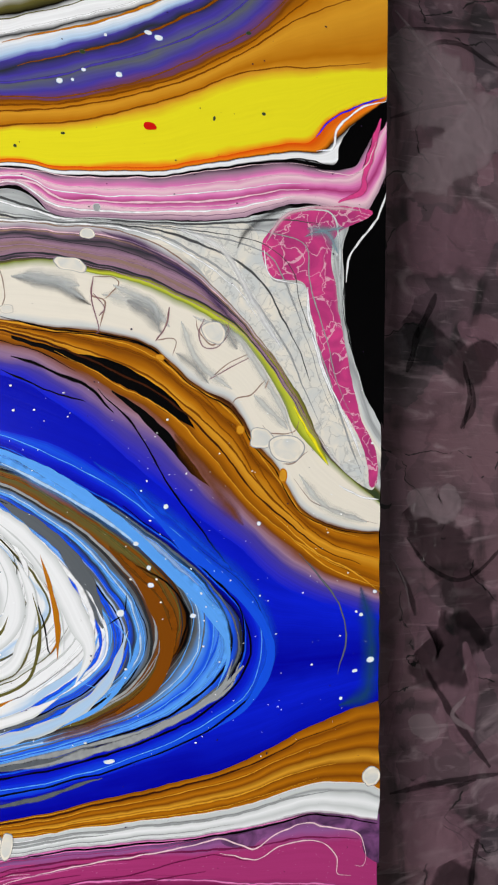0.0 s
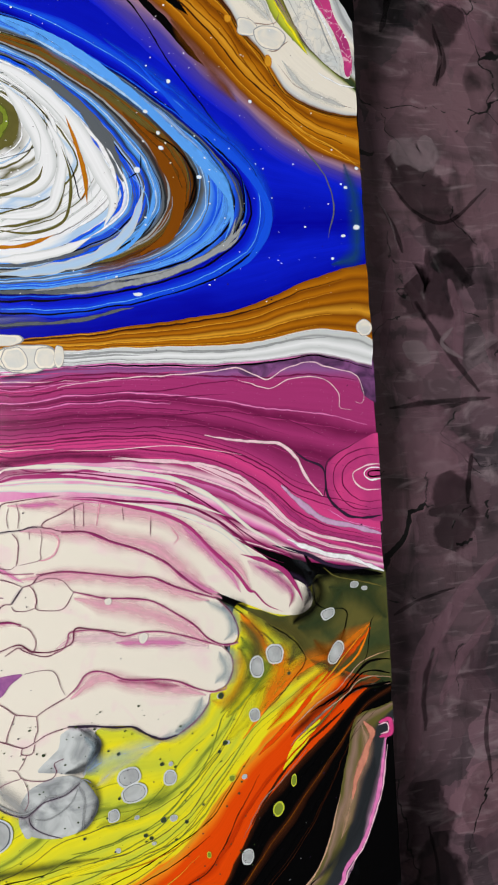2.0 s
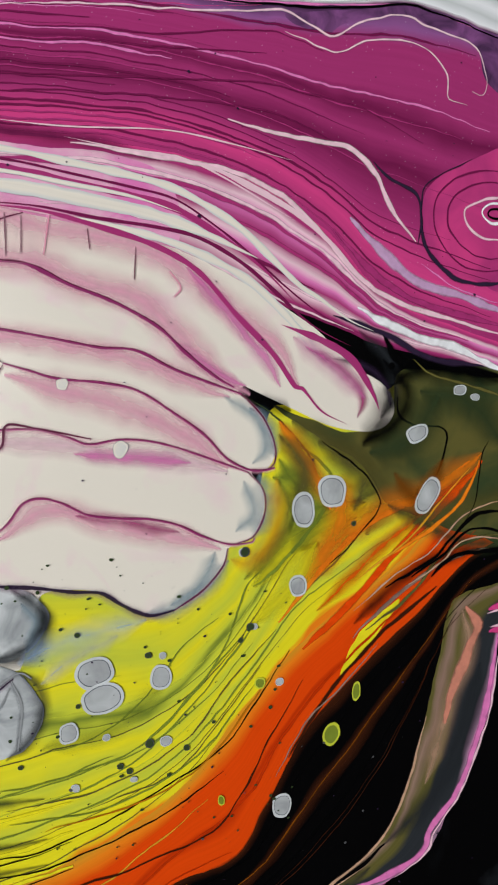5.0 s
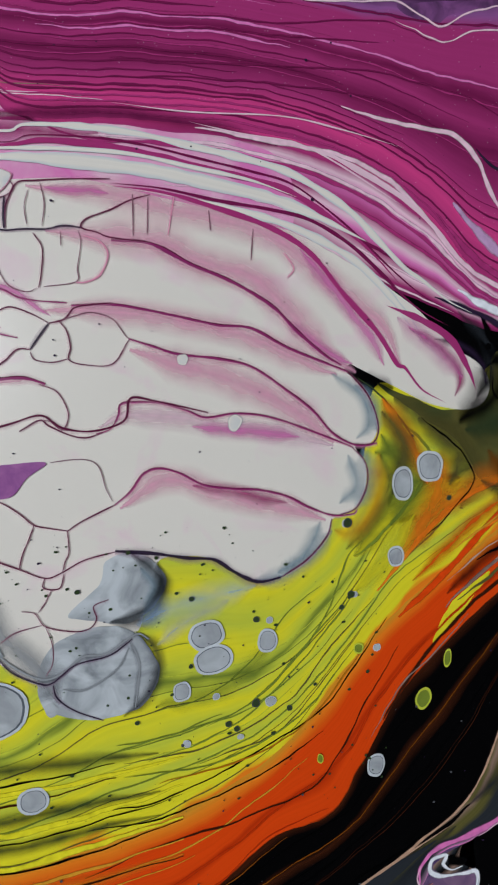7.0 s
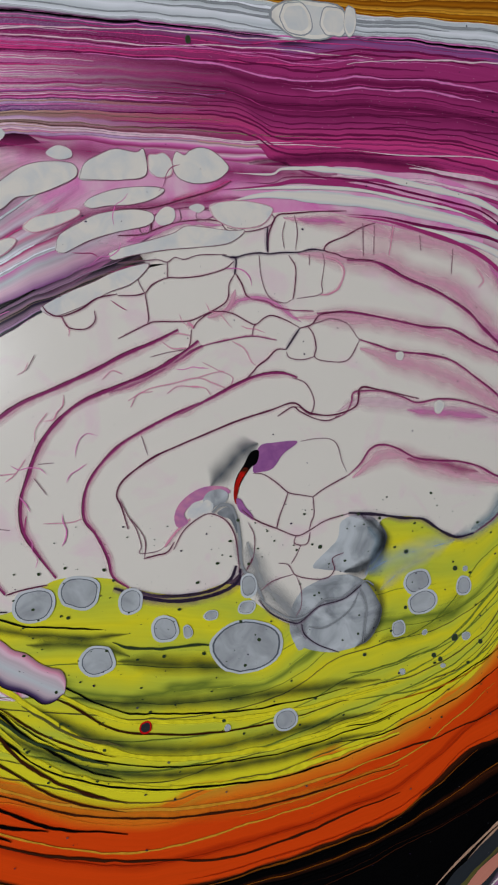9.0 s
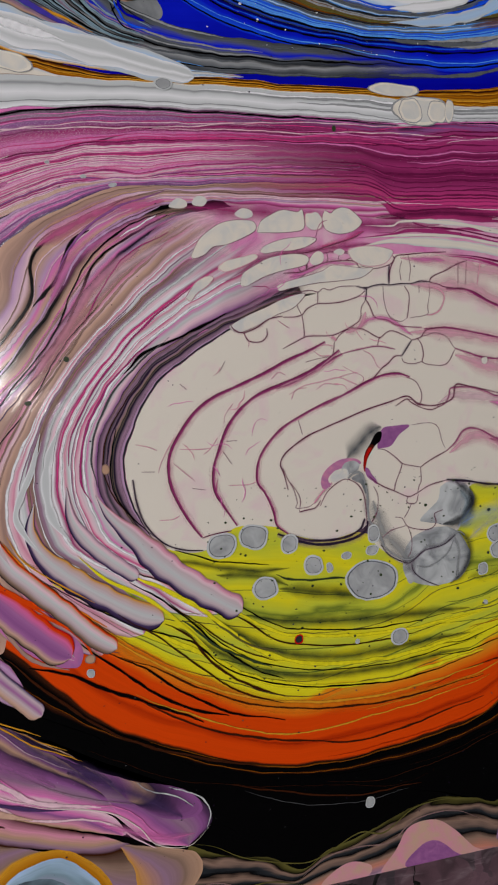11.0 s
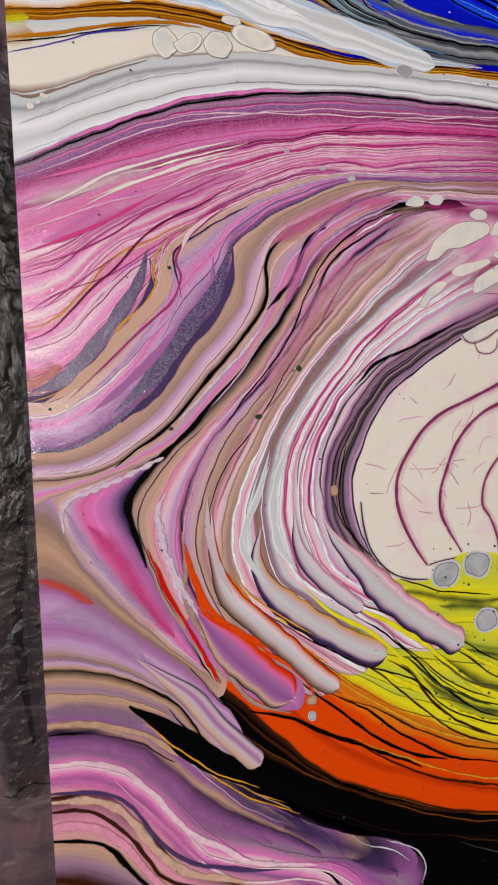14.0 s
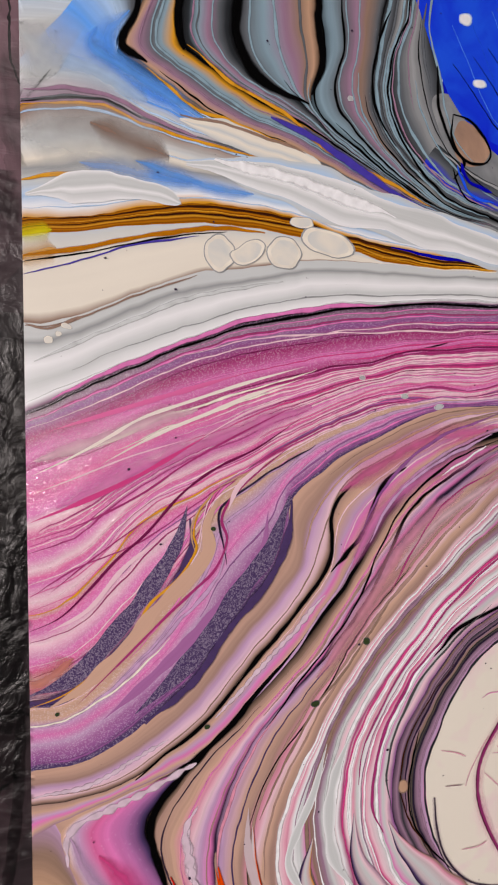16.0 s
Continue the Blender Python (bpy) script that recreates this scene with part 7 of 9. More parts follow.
stroke("white", .3, [(4.7, 36.34), (5.75, 36.22), (7.15, 35.98), (8.78, 35.56), (9.79, 35.29)])
stroke("dtan", .08, [(3.83, 37.37), (5, 37.26), (6.05, 37.04), (7.14, 36.72)])
stroke("wgrey", .55, [(0.03, 35.1), (1.07, 35.32), (2.14, 35.48), (3.25, 35.37), (3.82, 35.17)])
haze("lblue", .6, [(2.7, 36.15), (3.68, 35.86), (4.7, 35.63), (5.75, 35.57)])
stroke("black", .1, [(11.55, 38.23), (11.48, 37.68), (11.74, 37.16), (12.17, 36.94), (12.66, 37.02), (12.73, 37.37), (12.42, 37.86), (11.96, 38.17), (11.55, 38.23)])
stroke("mblue", .1, [(11.68, 36.84), (11.75, 36.59), (12, 36.17), (12.37, 35.96), (12.92, 35.89)])
stroke("black", .07, [(11.53, 36.75), (11.65, 36.37), (11.94, 35.97), (12.46, 35.76)])

# seams and cells of the pale onion, and the lobes beside it
strip("cream", 0.2, [(21.51, 28.56), (22.71, 28.55), (23.08, 28.72), (24.04, 28.76), (25.24, 28.7), (26.25, 28.59), (27.31, 28.39), (28.77, 28.12), (29.89, 27.85), (30.74, 27.46), (31.82, 26.79), (32.71, 25.95), (33.47, 25.23), (34.05, 24.86), (34.88, 24.27), (35.64, 23.92)])
strip("dmag", 0.06, [(21.74, 28.29), (22.7, 28.28), (23.2, 28.47), (24.19, 28.5), (25.23, 28.46), (26.25, 28.33), (27.49, 28.08), (28.95, 27.79), (30.07, 27.51), (31.03, 26.91), (32.01, 26.15), (33.02, 25.23), (34.03, 24.44), (34.96, 23.98), (35.91, 23.58)])
strip("mag", 0.17, [(21.09, 28.05), (22.7, 28.2), (23.52, 28.36), (24.86, 28.31), (26.24, 28.13), (28.02, 27.76), (29.88, 27.34), (31.22, 26.6), (32.41, 25.7), (33.43, 24.65)])
strip("cream", 0.36, [(21.23, 27.68), (22.52, 27.91), (23.84, 27.89), (25.21, 27.8), (26.58, 27.65), (28.02, 27.39), (29.5, 27.09), (30.83, 26.63), (31.81, 26.19), (32.31, 25.96)])
strip("cream", 0.12, [(21.41, 28.03), (22.86, 28.14), (24.52, 28.17), (25.89, 28.09), (27.3, 27.84), (28.94, 27.55), (30.26, 27.14)])
strip("dmag", 0.1, [(25.19, 27.35), (26.57, 27.25), (28.01, 26.98), (29.49, 26.78), (30.64, 26.52), (31.81, 25.87), (32.81, 25.01), (33.47, 24.38), (34.1, 23.93), (34.94, 23.51)])
strip("cream", 0.22, [(27.01, 27.06), (28.37, 26.79), (29.87, 26.4), (31.02, 25.93), (32.01, 25.37), (32.81, 24.65), (33.47, 23.92), (33.98, 23.22), (34.89, 22.28)])
strip("mag", 0.15, [(25.19, 27.28), (26.57, 27.15), (28, 26.78), (29.49, 26.29), (30.63, 25.61), (31.6, 24.48), (32.61, 23.38), (33.22, 22.45), (33.46, 22.35), (34, 21.69), (34.75, 21.28)])
strip("lpink", 0.05, [(27.33, 29), (28.78, 28.76), (30.28, 28.58), (31.43, 28.11), (33.47, 26.96)])
strip("lpink", 0.14, [(30.18, 28.58), (31.24, 28.31), (32.42, 27.75), (33.47, 27.18), (34.5, 26.32), (35.41, 25.33)])
strip("lpink", 0.04, [(25.26, 29.39), (27.33, 29.26), (29.91, 29.28), (31.63, 29.01), (33.47, 28.6)])
seam("vein", 0.12, [(25.15, 25.88), (26.18, 25.81), (27.24, 25.28), (28.33, 24.83), (29.46, 24.17), (30.22, 23.42), (31, 22.76), (31.49, 22.46)])
seam("vein", 0.09, [(24.04, 24.19), (25.09, 24.21), (25.95, 24.07), (26.84, 23.88), (27.94, 23.64), (28.87, 23.54), (29.82, 23.03), (30.8, 22.62), (31.69, 22.27)])
seam("crack", 0.05, [(31.69, 22.27), (32.3, 21.56), (32.6, 20.71), (32.44, 20.18), (31.78, 20.17)])
seam("vein", 0.08, [(25.49, 23.3), (26.1, 23.1), (26.82, 22.86), (27.92, 22.72), (28.86, 22.47), (29.81, 21.82), (30.59, 21.21), (31.18, 20.53), (31.78, 20.17), (32.23, 20.11), (32.56, 20.17)])
seam("vein", 0.07, [(24.53, 20.78), (24.9, 20.9), (25.12, 21.24), (25.2, 21.55), (25.52, 21.6), (26.24, 21.56), (26.96, 21.33), (27.51, 21.11), (28.27, 21.19), (29.03, 21.12), (29.8, 20.9), (30.78, 20.51), (31.78, 20.09)])
seam("crack", 0.05, [(31.78, 20.09), (32.19, 19.59), (32.23, 18.95), (31.89, 18.29), (31.36, 18.1)])
seam("vein", 0.07, [(24.92, 18.82), (25.36, 19.17), (25.74, 19.64), (26.19, 19.76), (26.74, 19.59), (27.38, 19.23), (28.23, 19.07), (28.99, 18.99), (29.77, 18.76), (30.46, 18.38), (31.16, 18.11), (31.77, 18.11), (31.89, 18.22)])
seam("dark", 0.12, [(24.88, 17.55), (25.95, 17.39), (26.86, 17.19), (27.61, 17.08), (28.18, 16.67), (28.85, 16.33), (29.54, 16.4)])
seam("crack", 0.05, [(29.54, 16.4), (30.34, 16.86), (30.95, 17.49), (31.12, 18)])
seam("crack", 0.05, [(17.88, 27.42), (18.77, 27.45), (19.38, 27.59), (19.84, 27.73), (20.94, 28.06), (21.42, 28.31)])
seam("crack", 0.045, [(17.83, 26.64), (18.58, 26.68), (19.11, 26.88), (19.65, 27.04), (20.42, 27.13), (20.97, 27.08), (21.19, 26.83), (21.67, 26.72)])
seam("hair", 0.03, [(18.61, 27.26), (18.76, 27.3), (18.83, 26.96), (18.79, 26.72)])
seam("hair", 0.035, [(18.48, 27.17), (18.52, 26.77), (18.72, 26.69)])
seam("crack", 0.05, [(18.17, 27.43), (18.47, 27.36), (18.84, 27.21), (18.85, 26.76)])
seam("vein", 0.05, [(18.88, 27.22), (19.37, 27.39), (19.98, 27.49), (20.44, 27.47), (21.07, 27.52)])
seam("hair", 0.035, [(19.75, 27.45), (19.78, 27.14), (19.65, 27.04)])
seam("hair", 0.03, [(20.25, 27.31), (20.44, 27.44), (20.72, 27.38), (20.77, 27.23), (20.5, 27.13), (20.27, 27.18), (20.25, 27.31)])
seam("hair", 0.04, [(20.82, 27.17), (21.03, 27.44), (21.55, 27.56), (22.18, 27.52), (22.66, 27.33), (22.75, 27.12), (22.48, 26.92), (21.83, 26.78), (21.2, 26.9)])
seam("crack", 0.05, [(25.2, 27.45), (24.16, 27.42), (23.32, 27.35), (22.87, 27.29), (22.64, 26.93), (22.53, 26.61), (22.5, 26.16)])
seam("dark", 0.06, [(22.53, 26.93), (22.48, 26.53), (22.48, 26.13)])
seam("hair", 0.03, [(23.42, 27.3), (23.5, 26.79), (23.41, 26.22)])
seam("hair", 0.03, [(23.11, 27.1), (23, 26.7), (23.04, 26.26)])
seam("crack", 0.05, [(26.21, 27.08), (25.68, 26.92), (25.15, 26.66), (24.54, 26.42), (24.4, 26.19), (24.79, 26.08), (25.15, 25.95), (26.18, 25.84)])
seam("dark", 0.055, [(21, 26.06), (21.39, 25.98), (21.8, 26.08), (22.2, 26.12), (22.53, 26.09), (22.94, 26.13), (23.52, 26.14), (23.94, 26.23), (24.4, 26.19)])
seam("dark", 0.07, [(21.28, 26.01), (21.44, 25.92), (21.38, 25.47)])
seam("hair", 0.035, [(17.78, 25.83), (18.38, 25.88), (18.98, 25.92), (19.28, 25.85), (19.52, 25.99), (19.82, 25.93), (20.29, 26.06), (21.16, 26.07)])
seam("crack", 0.045, [(21.37, 25.86), (21.06, 25.63), (20.34, 25.43), (19.71, 25.37), (19.25, 25.37), (18.79, 25.18), (18.55, 24.91)])
seam("hair", 0.03, [(19.28, 25.85), (19.25, 25.37)])
seam("hair", 0.03, [(18.35, 25.82), (18.37, 25.3), (18.53, 24.93)])
seam("crack", 0.05, [(17.72, 24.86), (18.24, 24.86), (18.55, 24.93)])
seam("crack", 0.04, [(18.55, 24.9), (18.61, 24.21), (18.57, 24.02)])
seam("crack", 0.045, [(21.38, 25.47), (21.18, 25.15), (21.13, 24.75), (20.92, 24.51), (20.28, 24.2), (19.77, 24.04), (18.88, 24.05), (18.57, 23.99), (17.65, 23.57)])
seam("crack", 0.045, [(21.42, 25.47), (21.59, 25.16), (21.71, 24.83), (21.86, 24.7)])
seam("vein", 0.05, [(21.86, 24.69), (22.38, 24.59), (22.7, 24.41), (23.2, 24.31), (23.94, 24.26)])
seam("hair", 0.03, [(22.2, 26.03), (22.22, 25.48), (22.33, 25), (22.55, 24.67), (22.96, 24.54), (23.21, 24.64)])
seam("crack", 0.04, [(23.18, 26.04), (23.39, 25.65), (23.33, 25), (23.25, 24.64)])
seam("hair", 0.03, [(24.31, 26.15), (24.37, 25.82), (24.25, 25.16), (24.2, 24.8), (23.38, 24.67)])
seam("pink", 0.06, [(24.44, 25.99), (24.87, 25.83), (25.05, 25.5), (24.84, 25), (24.49, 24.8), (24.2, 24.77)])
seam("hair", 0.03, [(23.87, 26.08), (23.86, 25.72)])
seam("pink", 0.09, [(19.8, 24.01), (19.95, 23.88), (19.97, 23.8)])
seam("crack", 0.045, [(19.97, 23.82), (20.14, 24.04), (20.52, 24.28), (20.91, 24.32), (21.31, 24.22), (21.7, 23.99), (21.98, 23.89), (22.28, 24.09), (22.56, 24.15), (23.02, 23.98), (23.43, 23.75)])
seam("crack", 0.05, [(23.45, 23.73), (23.86, 23.84), (24.12, 24.12), (24.56, 24.2), (25.09, 24.25)])
seam("dark", 0.06, [(23.45, 23.73), (23.16, 23.35), (22.95, 23.06)])
seam("crack", 0.06, [(22.95, 23.06), (22.62, 23.06), (22.3, 22.77), (22, 22.58), (21.79, 22.36), (21.45, 22.07), (20.96, 21.92)])
seam("crack", 0.04, [(21.85, 23.54), (21.9, 23.78), (21.99, 23.91)])
seam("vein", 0.05, [(22.66, 23.36), (21.84, 23.52), (21.03, 23.42), (20.39, 23.3), (20.07, 23.18)])
seam("hair", 0.04, [(22.95, 22.99), (23.06, 22.79), (23.48, 22.71), (23.92, 22.8)])
seam("crack", 0.04, [(23.72, 23.78), (23.9, 23.51), (23.97, 23.09), (23.92, 22.77), (24.33, 22.63), (25.04, 22.64), (25.49, 23.26)])
seam("hair", 0.035, [(23.77, 23.81), (24.12, 23.91), (24.55, 24), (25.08, 23.83), (25.4, 23.4), (25.5, 23.28)])
seam("vein", 0.13, [(17.25, 21.97), (17.86, 22.13), (18.63, 22.44), (19.27, 22.78), (19.83, 23.09), (20.23, 23.27)])
seam("pink", 0.03, [(18.93, 23.58), (19.47, 23.67), (19.85, 23.6)])
seam("pink", 0.03, [(18.99, 23.42), (19.29, 23.22), (19.72, 23.22)])
seam("hair", 0.03, [(18.59, 22.98), (19.13, 23.1), (19.75, 23.18)])
seam("crack", 0.035, [(19.91, 23.79), (19.86, 23.41), (19.79, 23.22)])
seam("pink", 0.03, [(17.83, 21.68), (18.46, 22), (19.23, 22.14), (20.02, 22.28), (20.49, 22.1), (20.88, 21.93)])
seam("pink", 0.025, [(17.89, 21.47), (18.14, 21.86), (18.6, 21.92)])
seam("pink", 0.025, [(21.19, 23.38), (21.58, 23.13), (21.78, 22.72), (21.93, 22.59)])
seam("pink", 0.02, [(20.2, 22.76), (20.67, 22.5), (21.14, 22.25), (21.04, 21.92)])
seam("vein", 0.12, [(18.99, 21.07), (20.01, 21.45), (21.32, 22.05), (22.11, 22.3), (22.77, 22.32), (23.29, 22.15)])
seam("crack", 0.035, [(23.12, 22.15), (23.53, 21.97), (23.74, 21.66), (23.83, 21.32), (23.75, 21.02), (23.61, 20.89)])
seam("crack", 0.05, [(22.56, 20.93), (23.08, 21.2), (23.33, 21.04), (23.83, 20.78), (24.26, 20.69), (24.7, 20.81)])
seam("hair", 0.03, [(22.99, 21.19), (23.33, 21.17), (23.58, 20.96), (23.92, 20.88)])
cell("pale", [(14.06, 27.34), (14.37, 27.93), (14.73, 28.28), (15.32, 28.64), (16.02, 28.77), (16.67, 28.71), (16.75, 28.37), (16.22, 28.06), (15.5, 27.79), (14.99, 27.71), (14.61, 27.4), (14.22, 27.27)])
seam("hair", 0.022, [(14.06, 27.34), (14.37, 27.93), (14.73, 28.28), (15.32, 28.64), (16.02, 28.77), (16.67, 28.71), (16.75, 28.37), (16.22, 28.06), (15.5, 27.79), (14.99, 27.71), (14.61, 27.4), (14.22, 27.27), (14.06, 27.34)])
cell("pale", [(16.81, 28.28), (17, 28.73), (17.44, 29), (17.93, 29.18), (18.53, 29.1), (18.77, 29.19), (18.79, 28.44), (18.12, 28.28), (17.41, 28.26)])
seam("hair", 0.022, [(16.81, 28.28), (17, 28.73), (17.44, 29), (17.93, 29.18), (18.53, 29.1), (18.77, 29.19), (18.79, 28.44), (18.12, 28.28), (17.41, 28.26), (16.81, 28.28)])
cell("pale", [(18.89, 28.56), (18.89, 29.01), (19.13, 29.06), (19.38, 29.1), (19.61, 28.83), (19.54, 28.44), (19.15, 28.37)])
seam("pink", 0.022, [(18.89, 28.56), (18.89, 29.01), (19.13, 29.06), (19.38, 29.1), (19.61, 28.83), (19.54, 28.44), (19.15, 28.37), (18.89, 28.56)])
cell("pale", [(19.62, 28.9), (19.75, 29.15), (19.99, 29.06), (20.17, 29.2), (20.5, 29.3), (20.87, 29.21), (21.24, 28.91), (21.35, 28.66), (20.96, 28.33), (20.33, 28.21), (19.84, 28.33), (19.65, 28.56)])
seam("hair", 0.022, [(19.62, 28.9), (19.75, 29.15), (19.99, 29.06), (20.17, 29.2), (20.5, 29.3), (20.87, 29.21), (21.24, 28.91), (21.35, 28.66), (20.96, 28.33), (20.33, 28.21), (19.84, 28.33), (19.65, 28.56), (19.62, 28.9)])
cell("pale", [(16.89, 27.54), (17.14, 27.76), (17.87, 28.01), (18.84, 28.1), (19.33, 28.01), (18.95, 27.73), (18.33, 27.56), (17.6, 27.51), (17.12, 27.43)])
seam("hair", 0.022, [(16.89, 27.54), (17.14, 27.76), (17.87, 28.01), (18.84, 28.1), (19.33, 28.01), (18.95, 27.73), (18.33, 27.56), (17.6, 27.51), (17.12, 27.43), (16.89, 27.54)])
cell("pale", [(16, 26.2), (16.14, 26.65), (16.75, 27.02), (17.35, 27.29), (18.32, 27.42), (18.92, 27.3), (18.79, 26.96), (17.8, 26.74), (17.07, 26.52), (16.59, 26.3), (16.23, 26.13)])
seam("hair", 0.022, [(16, 26.2), (16.14, 26.65), (16.75, 27.02), (17.35, 27.29), (18.32, 27.42), (18.92, 27.3), (18.79, 26.96), (17.8, 26.74), (17.07, 26.52), (16.59, 26.3), (16.23, 26.13), (16, 26.2)])
cell("pale", [(13.74, 25.73), (14.16, 26.3), (14.63, 26.56), (14.92, 26.51), (14.72, 26.22), (14.25, 25.9), (13.96, 25.59)])
seam("pink", 0.022, [(13.74, 25.73), (14.16, 26.3), (14.63, 26.56), (14.92, 26.51), (14.72, 26.22), (14.25, 25.9), (13.96, 25.59), (13.74, 25.73)])
cell("pale", [(17.53, 26.11), (17.9, 26.28), (18.76, 26.5), (19.51, 26.72), (20.02, 26.94), (21.27, 26.81), (21.78, 26.81), (21.25, 26.42), (20.24, 26.29), (19.24, 26.21), (18.25, 26.05), (17.64, 25.92)])
seam("hair", 0.022, [(17.53, 26.11), (17.9, 26.28), (18.76, 26.5), (19.51, 26.72), (20.02, 26.94), (21.27, 26.81), (21.78, 26.81), (21.25, 26.42), (20.24, 26.29), (19.24, 26.21), (18.25, 26.05), (17.64, 25.92), (17.53, 26.11)])
cell("pale", [(15.43, 24.52), (15.68, 24.69), (16.28, 24.99), (17.01, 25.27), (17.75, 25.6), (18.73, 25.81), (18.21, 25.24), (17.47, 24.96), (16.73, 24.59), (16.01, 24.32), (15.66, 24.33)])
seam("hair", 0.022, [(15.43, 24.52), (15.68, 24.69), (16.28, 24.99), (17.01, 25.27), (17.75, 25.6), (18.73, 25.81), (18.21, 25.24), (17.47, 24.96), (16.73, 24.59), (16.01, 24.32), (15.66, 24.33), (15.43, 24.52)])
cell("pale", [(18.99, 27.18), (19.3, 27.5), (19.59, 27.41), (19.53, 27.07), (19.15, 26.95)])
cell("pale", [(20.04, 27.48), (20.3, 27.61), (20.54, 27.5), (20.34, 27.34)])
cell("pale", [(20.67, 27.52), (21.06, 27.68), (21.82, 27.72), (22.59, 27.58), (22.71, 27.39), (22.3, 26.97), (21.53, 26.88), (20.9, 27.12)])
seam("pink", 0.022, [(20.67, 27.52), (21.06, 27.68), (21.82, 27.72), (22.59, 27.58), (22.71, 27.39), (22.3, 26.97), (21.53, 26.88), (20.9, 27.12), (20.67, 27.52)])
cell("pale", [(15.11, 26.88), (15.47, 27.17), (16.17, 27.32), (16.65, 27.43), (16.76, 27.25), (16.15, 26.94), (15.44, 26.72)])
seam("pink", 0.022, [(15.11, 26.88), (15.47, 27.17), (16.17, 27.32), (16.65, 27.43), (16.76, 27.25), (16.15, 26.94), (15.44, 26.72), (15.11, 26.88)])
cell("pale", [(13.29, 29.28), (13.62, 29.58), (13.97, 29.5), (14, 29.28), (13.66, 29.2)])
cell("pale", [(14.23, 29.37), (14.36, 29.64), (14.65, 29.68), (14.83, 29.51), (14.63, 29.29)])
cell("pale", [(15.92, 28.99), (16.23, 29.22), (16.6, 29.13), (16.64, 28.91), (16.26, 28.82)])
seam("vein", 0.15, [(13.84, 16.07), (13.46, 16.62), (13, 17.47), (12.71, 18.26), (12.64, 19), (12.78, 19.67), (13.23, 20.43), (13.85, 21.19), (14.64, 21.74), (15.65, 22.14), (16.87, 22.64), (17.74, 23.06), (18.73, 23.44), (19.5, 23.79)])
seam("vein", 0.14, [(15.33, 16.41), (14.85, 17.19), (14.47, 17.97), (14.48, 18.85), (14.76, 19.64), (15.13, 20.47), (15.72, 21.19), (16.46, 21.73), (17.44, 22.1), (18.56, 22.51), (19.46, 22.99), (20.11, 23.43)])
seam("vein", 0.11, [(17.49, 15.84), (17.02, 16.27), (16.9, 16.88), (16.6, 17.62), (16.27, 18.19), (16.39, 19.05), (16.83, 19.73), (17.47, 20.32), (18.23, 20.74), (19.25, 21.2), (20.02, 21.49)])
seam("crack", 0.07, [(17.58, 17.7), (17.42, 18.43), (17.3, 18.82), (17.56, 19.27), (18.43, 19.85), (19.2, 20.16), (20.23, 20.52), (21.27, 20.87), (22.32, 21.13), (23.12, 21.33), (23.65, 20.98), (24.45, 20.86), (25.28, 21.11), (25.47, 21.7), (26.13, 21.61), (27.58, 21.24)])
seam("hair", 0.035, [(17.39, 18.67), (17.6, 18.13), (17.83, 17.68), (17.95, 17.14), (17.89, 16.91), (18.41, 16.91), (18.67, 17.03)])
seam("pink", 0.07, [(18.67, 17.03), (19.07, 17.48), (19.54, 17.85)])
seam("dark", 0.14, [(17.54, 15.84), (18.22, 15.52), (19.22, 15.4), (20.13, 15.47), (20.73, 15.76), (20.94, 16.18)])
seam("crack", 0.06, [(13.84, 16.05), (14.37, 16.16), (15.08, 16.23)])
seam("dark", 0.07, [(11.21, 18.66), (11.3, 17.74), (11.6, 16.8), (12.27, 16), (13.05, 15.64), (13.86, 15.53)])
seam("pink", 0.025, [(11.41, 20.04), (11.89, 19.91), (12.24, 19.75)])
seam("hair", 0.025, [(11.56, 18.94), (12.12, 18.9)])
seam("pink", 0.025, [(12.88, 19.16), (13.36, 18.71), (13.68, 18.41)])
seam("pink", 0.025, [(13.14, 19.73), (13.87, 19.68), (14.39, 19.69)])
seam("pink", 0.025, [(12.15, 16.93), (12.67, 16.93), (12.98, 17.04)])
seam("hair", 0.025, [(15.05, 19.92), (15.53, 19.93)])
seam("hair", 0.025, [(14.91, 19.51), (15.24, 18.98)])
seam("pink", 0.025, [(15.07, 18.11), (15.9, 18.08), (16.27, 18.19)])
seam("pink", 0.025, [(12.23, 18.85), (12.39, 19.29), (12.74, 19.9), (13, 20.29)])
seam("pink", 0.025, [(15, 20.62), (15.07, 21), (15.42, 21.44)])
seam("hair", 0.025, [(13.3, 22.35), (13.56, 22.11)])
seam("hair", 0.025, [(14.93, 22.72), (15.19, 23.17)])
seam("pink", 0.025, [(16.01, 24.28), (16.22, 23.93), (16.21, 23.68)])
seam("pink", 0.025, [(17.09, 22.35), (17.4, 22.61), (17.71, 22.5)])
seam("pink", 0.025, [(14.09, 19.46), (14.38, 19.67), (14.71, 20.1)])
seam("hair", 0.025, [(13.55, 18.12), (14.12, 18)])
seam("hair", 0.025, [(18.17, 20.58), (18.32, 19.98)])
seam("pink", 0.025, [(19.03, 21.83), (19.41, 22.05), (20.04, 21.97)])
seam("pink", 0.025, [(20.05, 22.3), (20.57, 22.42), (20.88, 22.45)])
seam("crack", 0.05, [(15.51, 24.61), (15.66, 24.4), (16.01, 24.28), (16.61, 24.48), (17.1, 24.79), (17.71, 24.91)])
seam("crack", 0.04, [(16.05, 24.27), (16.22, 23.95), (16.7, 23.89), (16.99, 24.11), (17.01, 24.43)])
haze("slate", 1.1, [(20.24, 18.82), (20.76, 19.37), (21.27, 19.84), (21.89, 20.09)], 0.8)
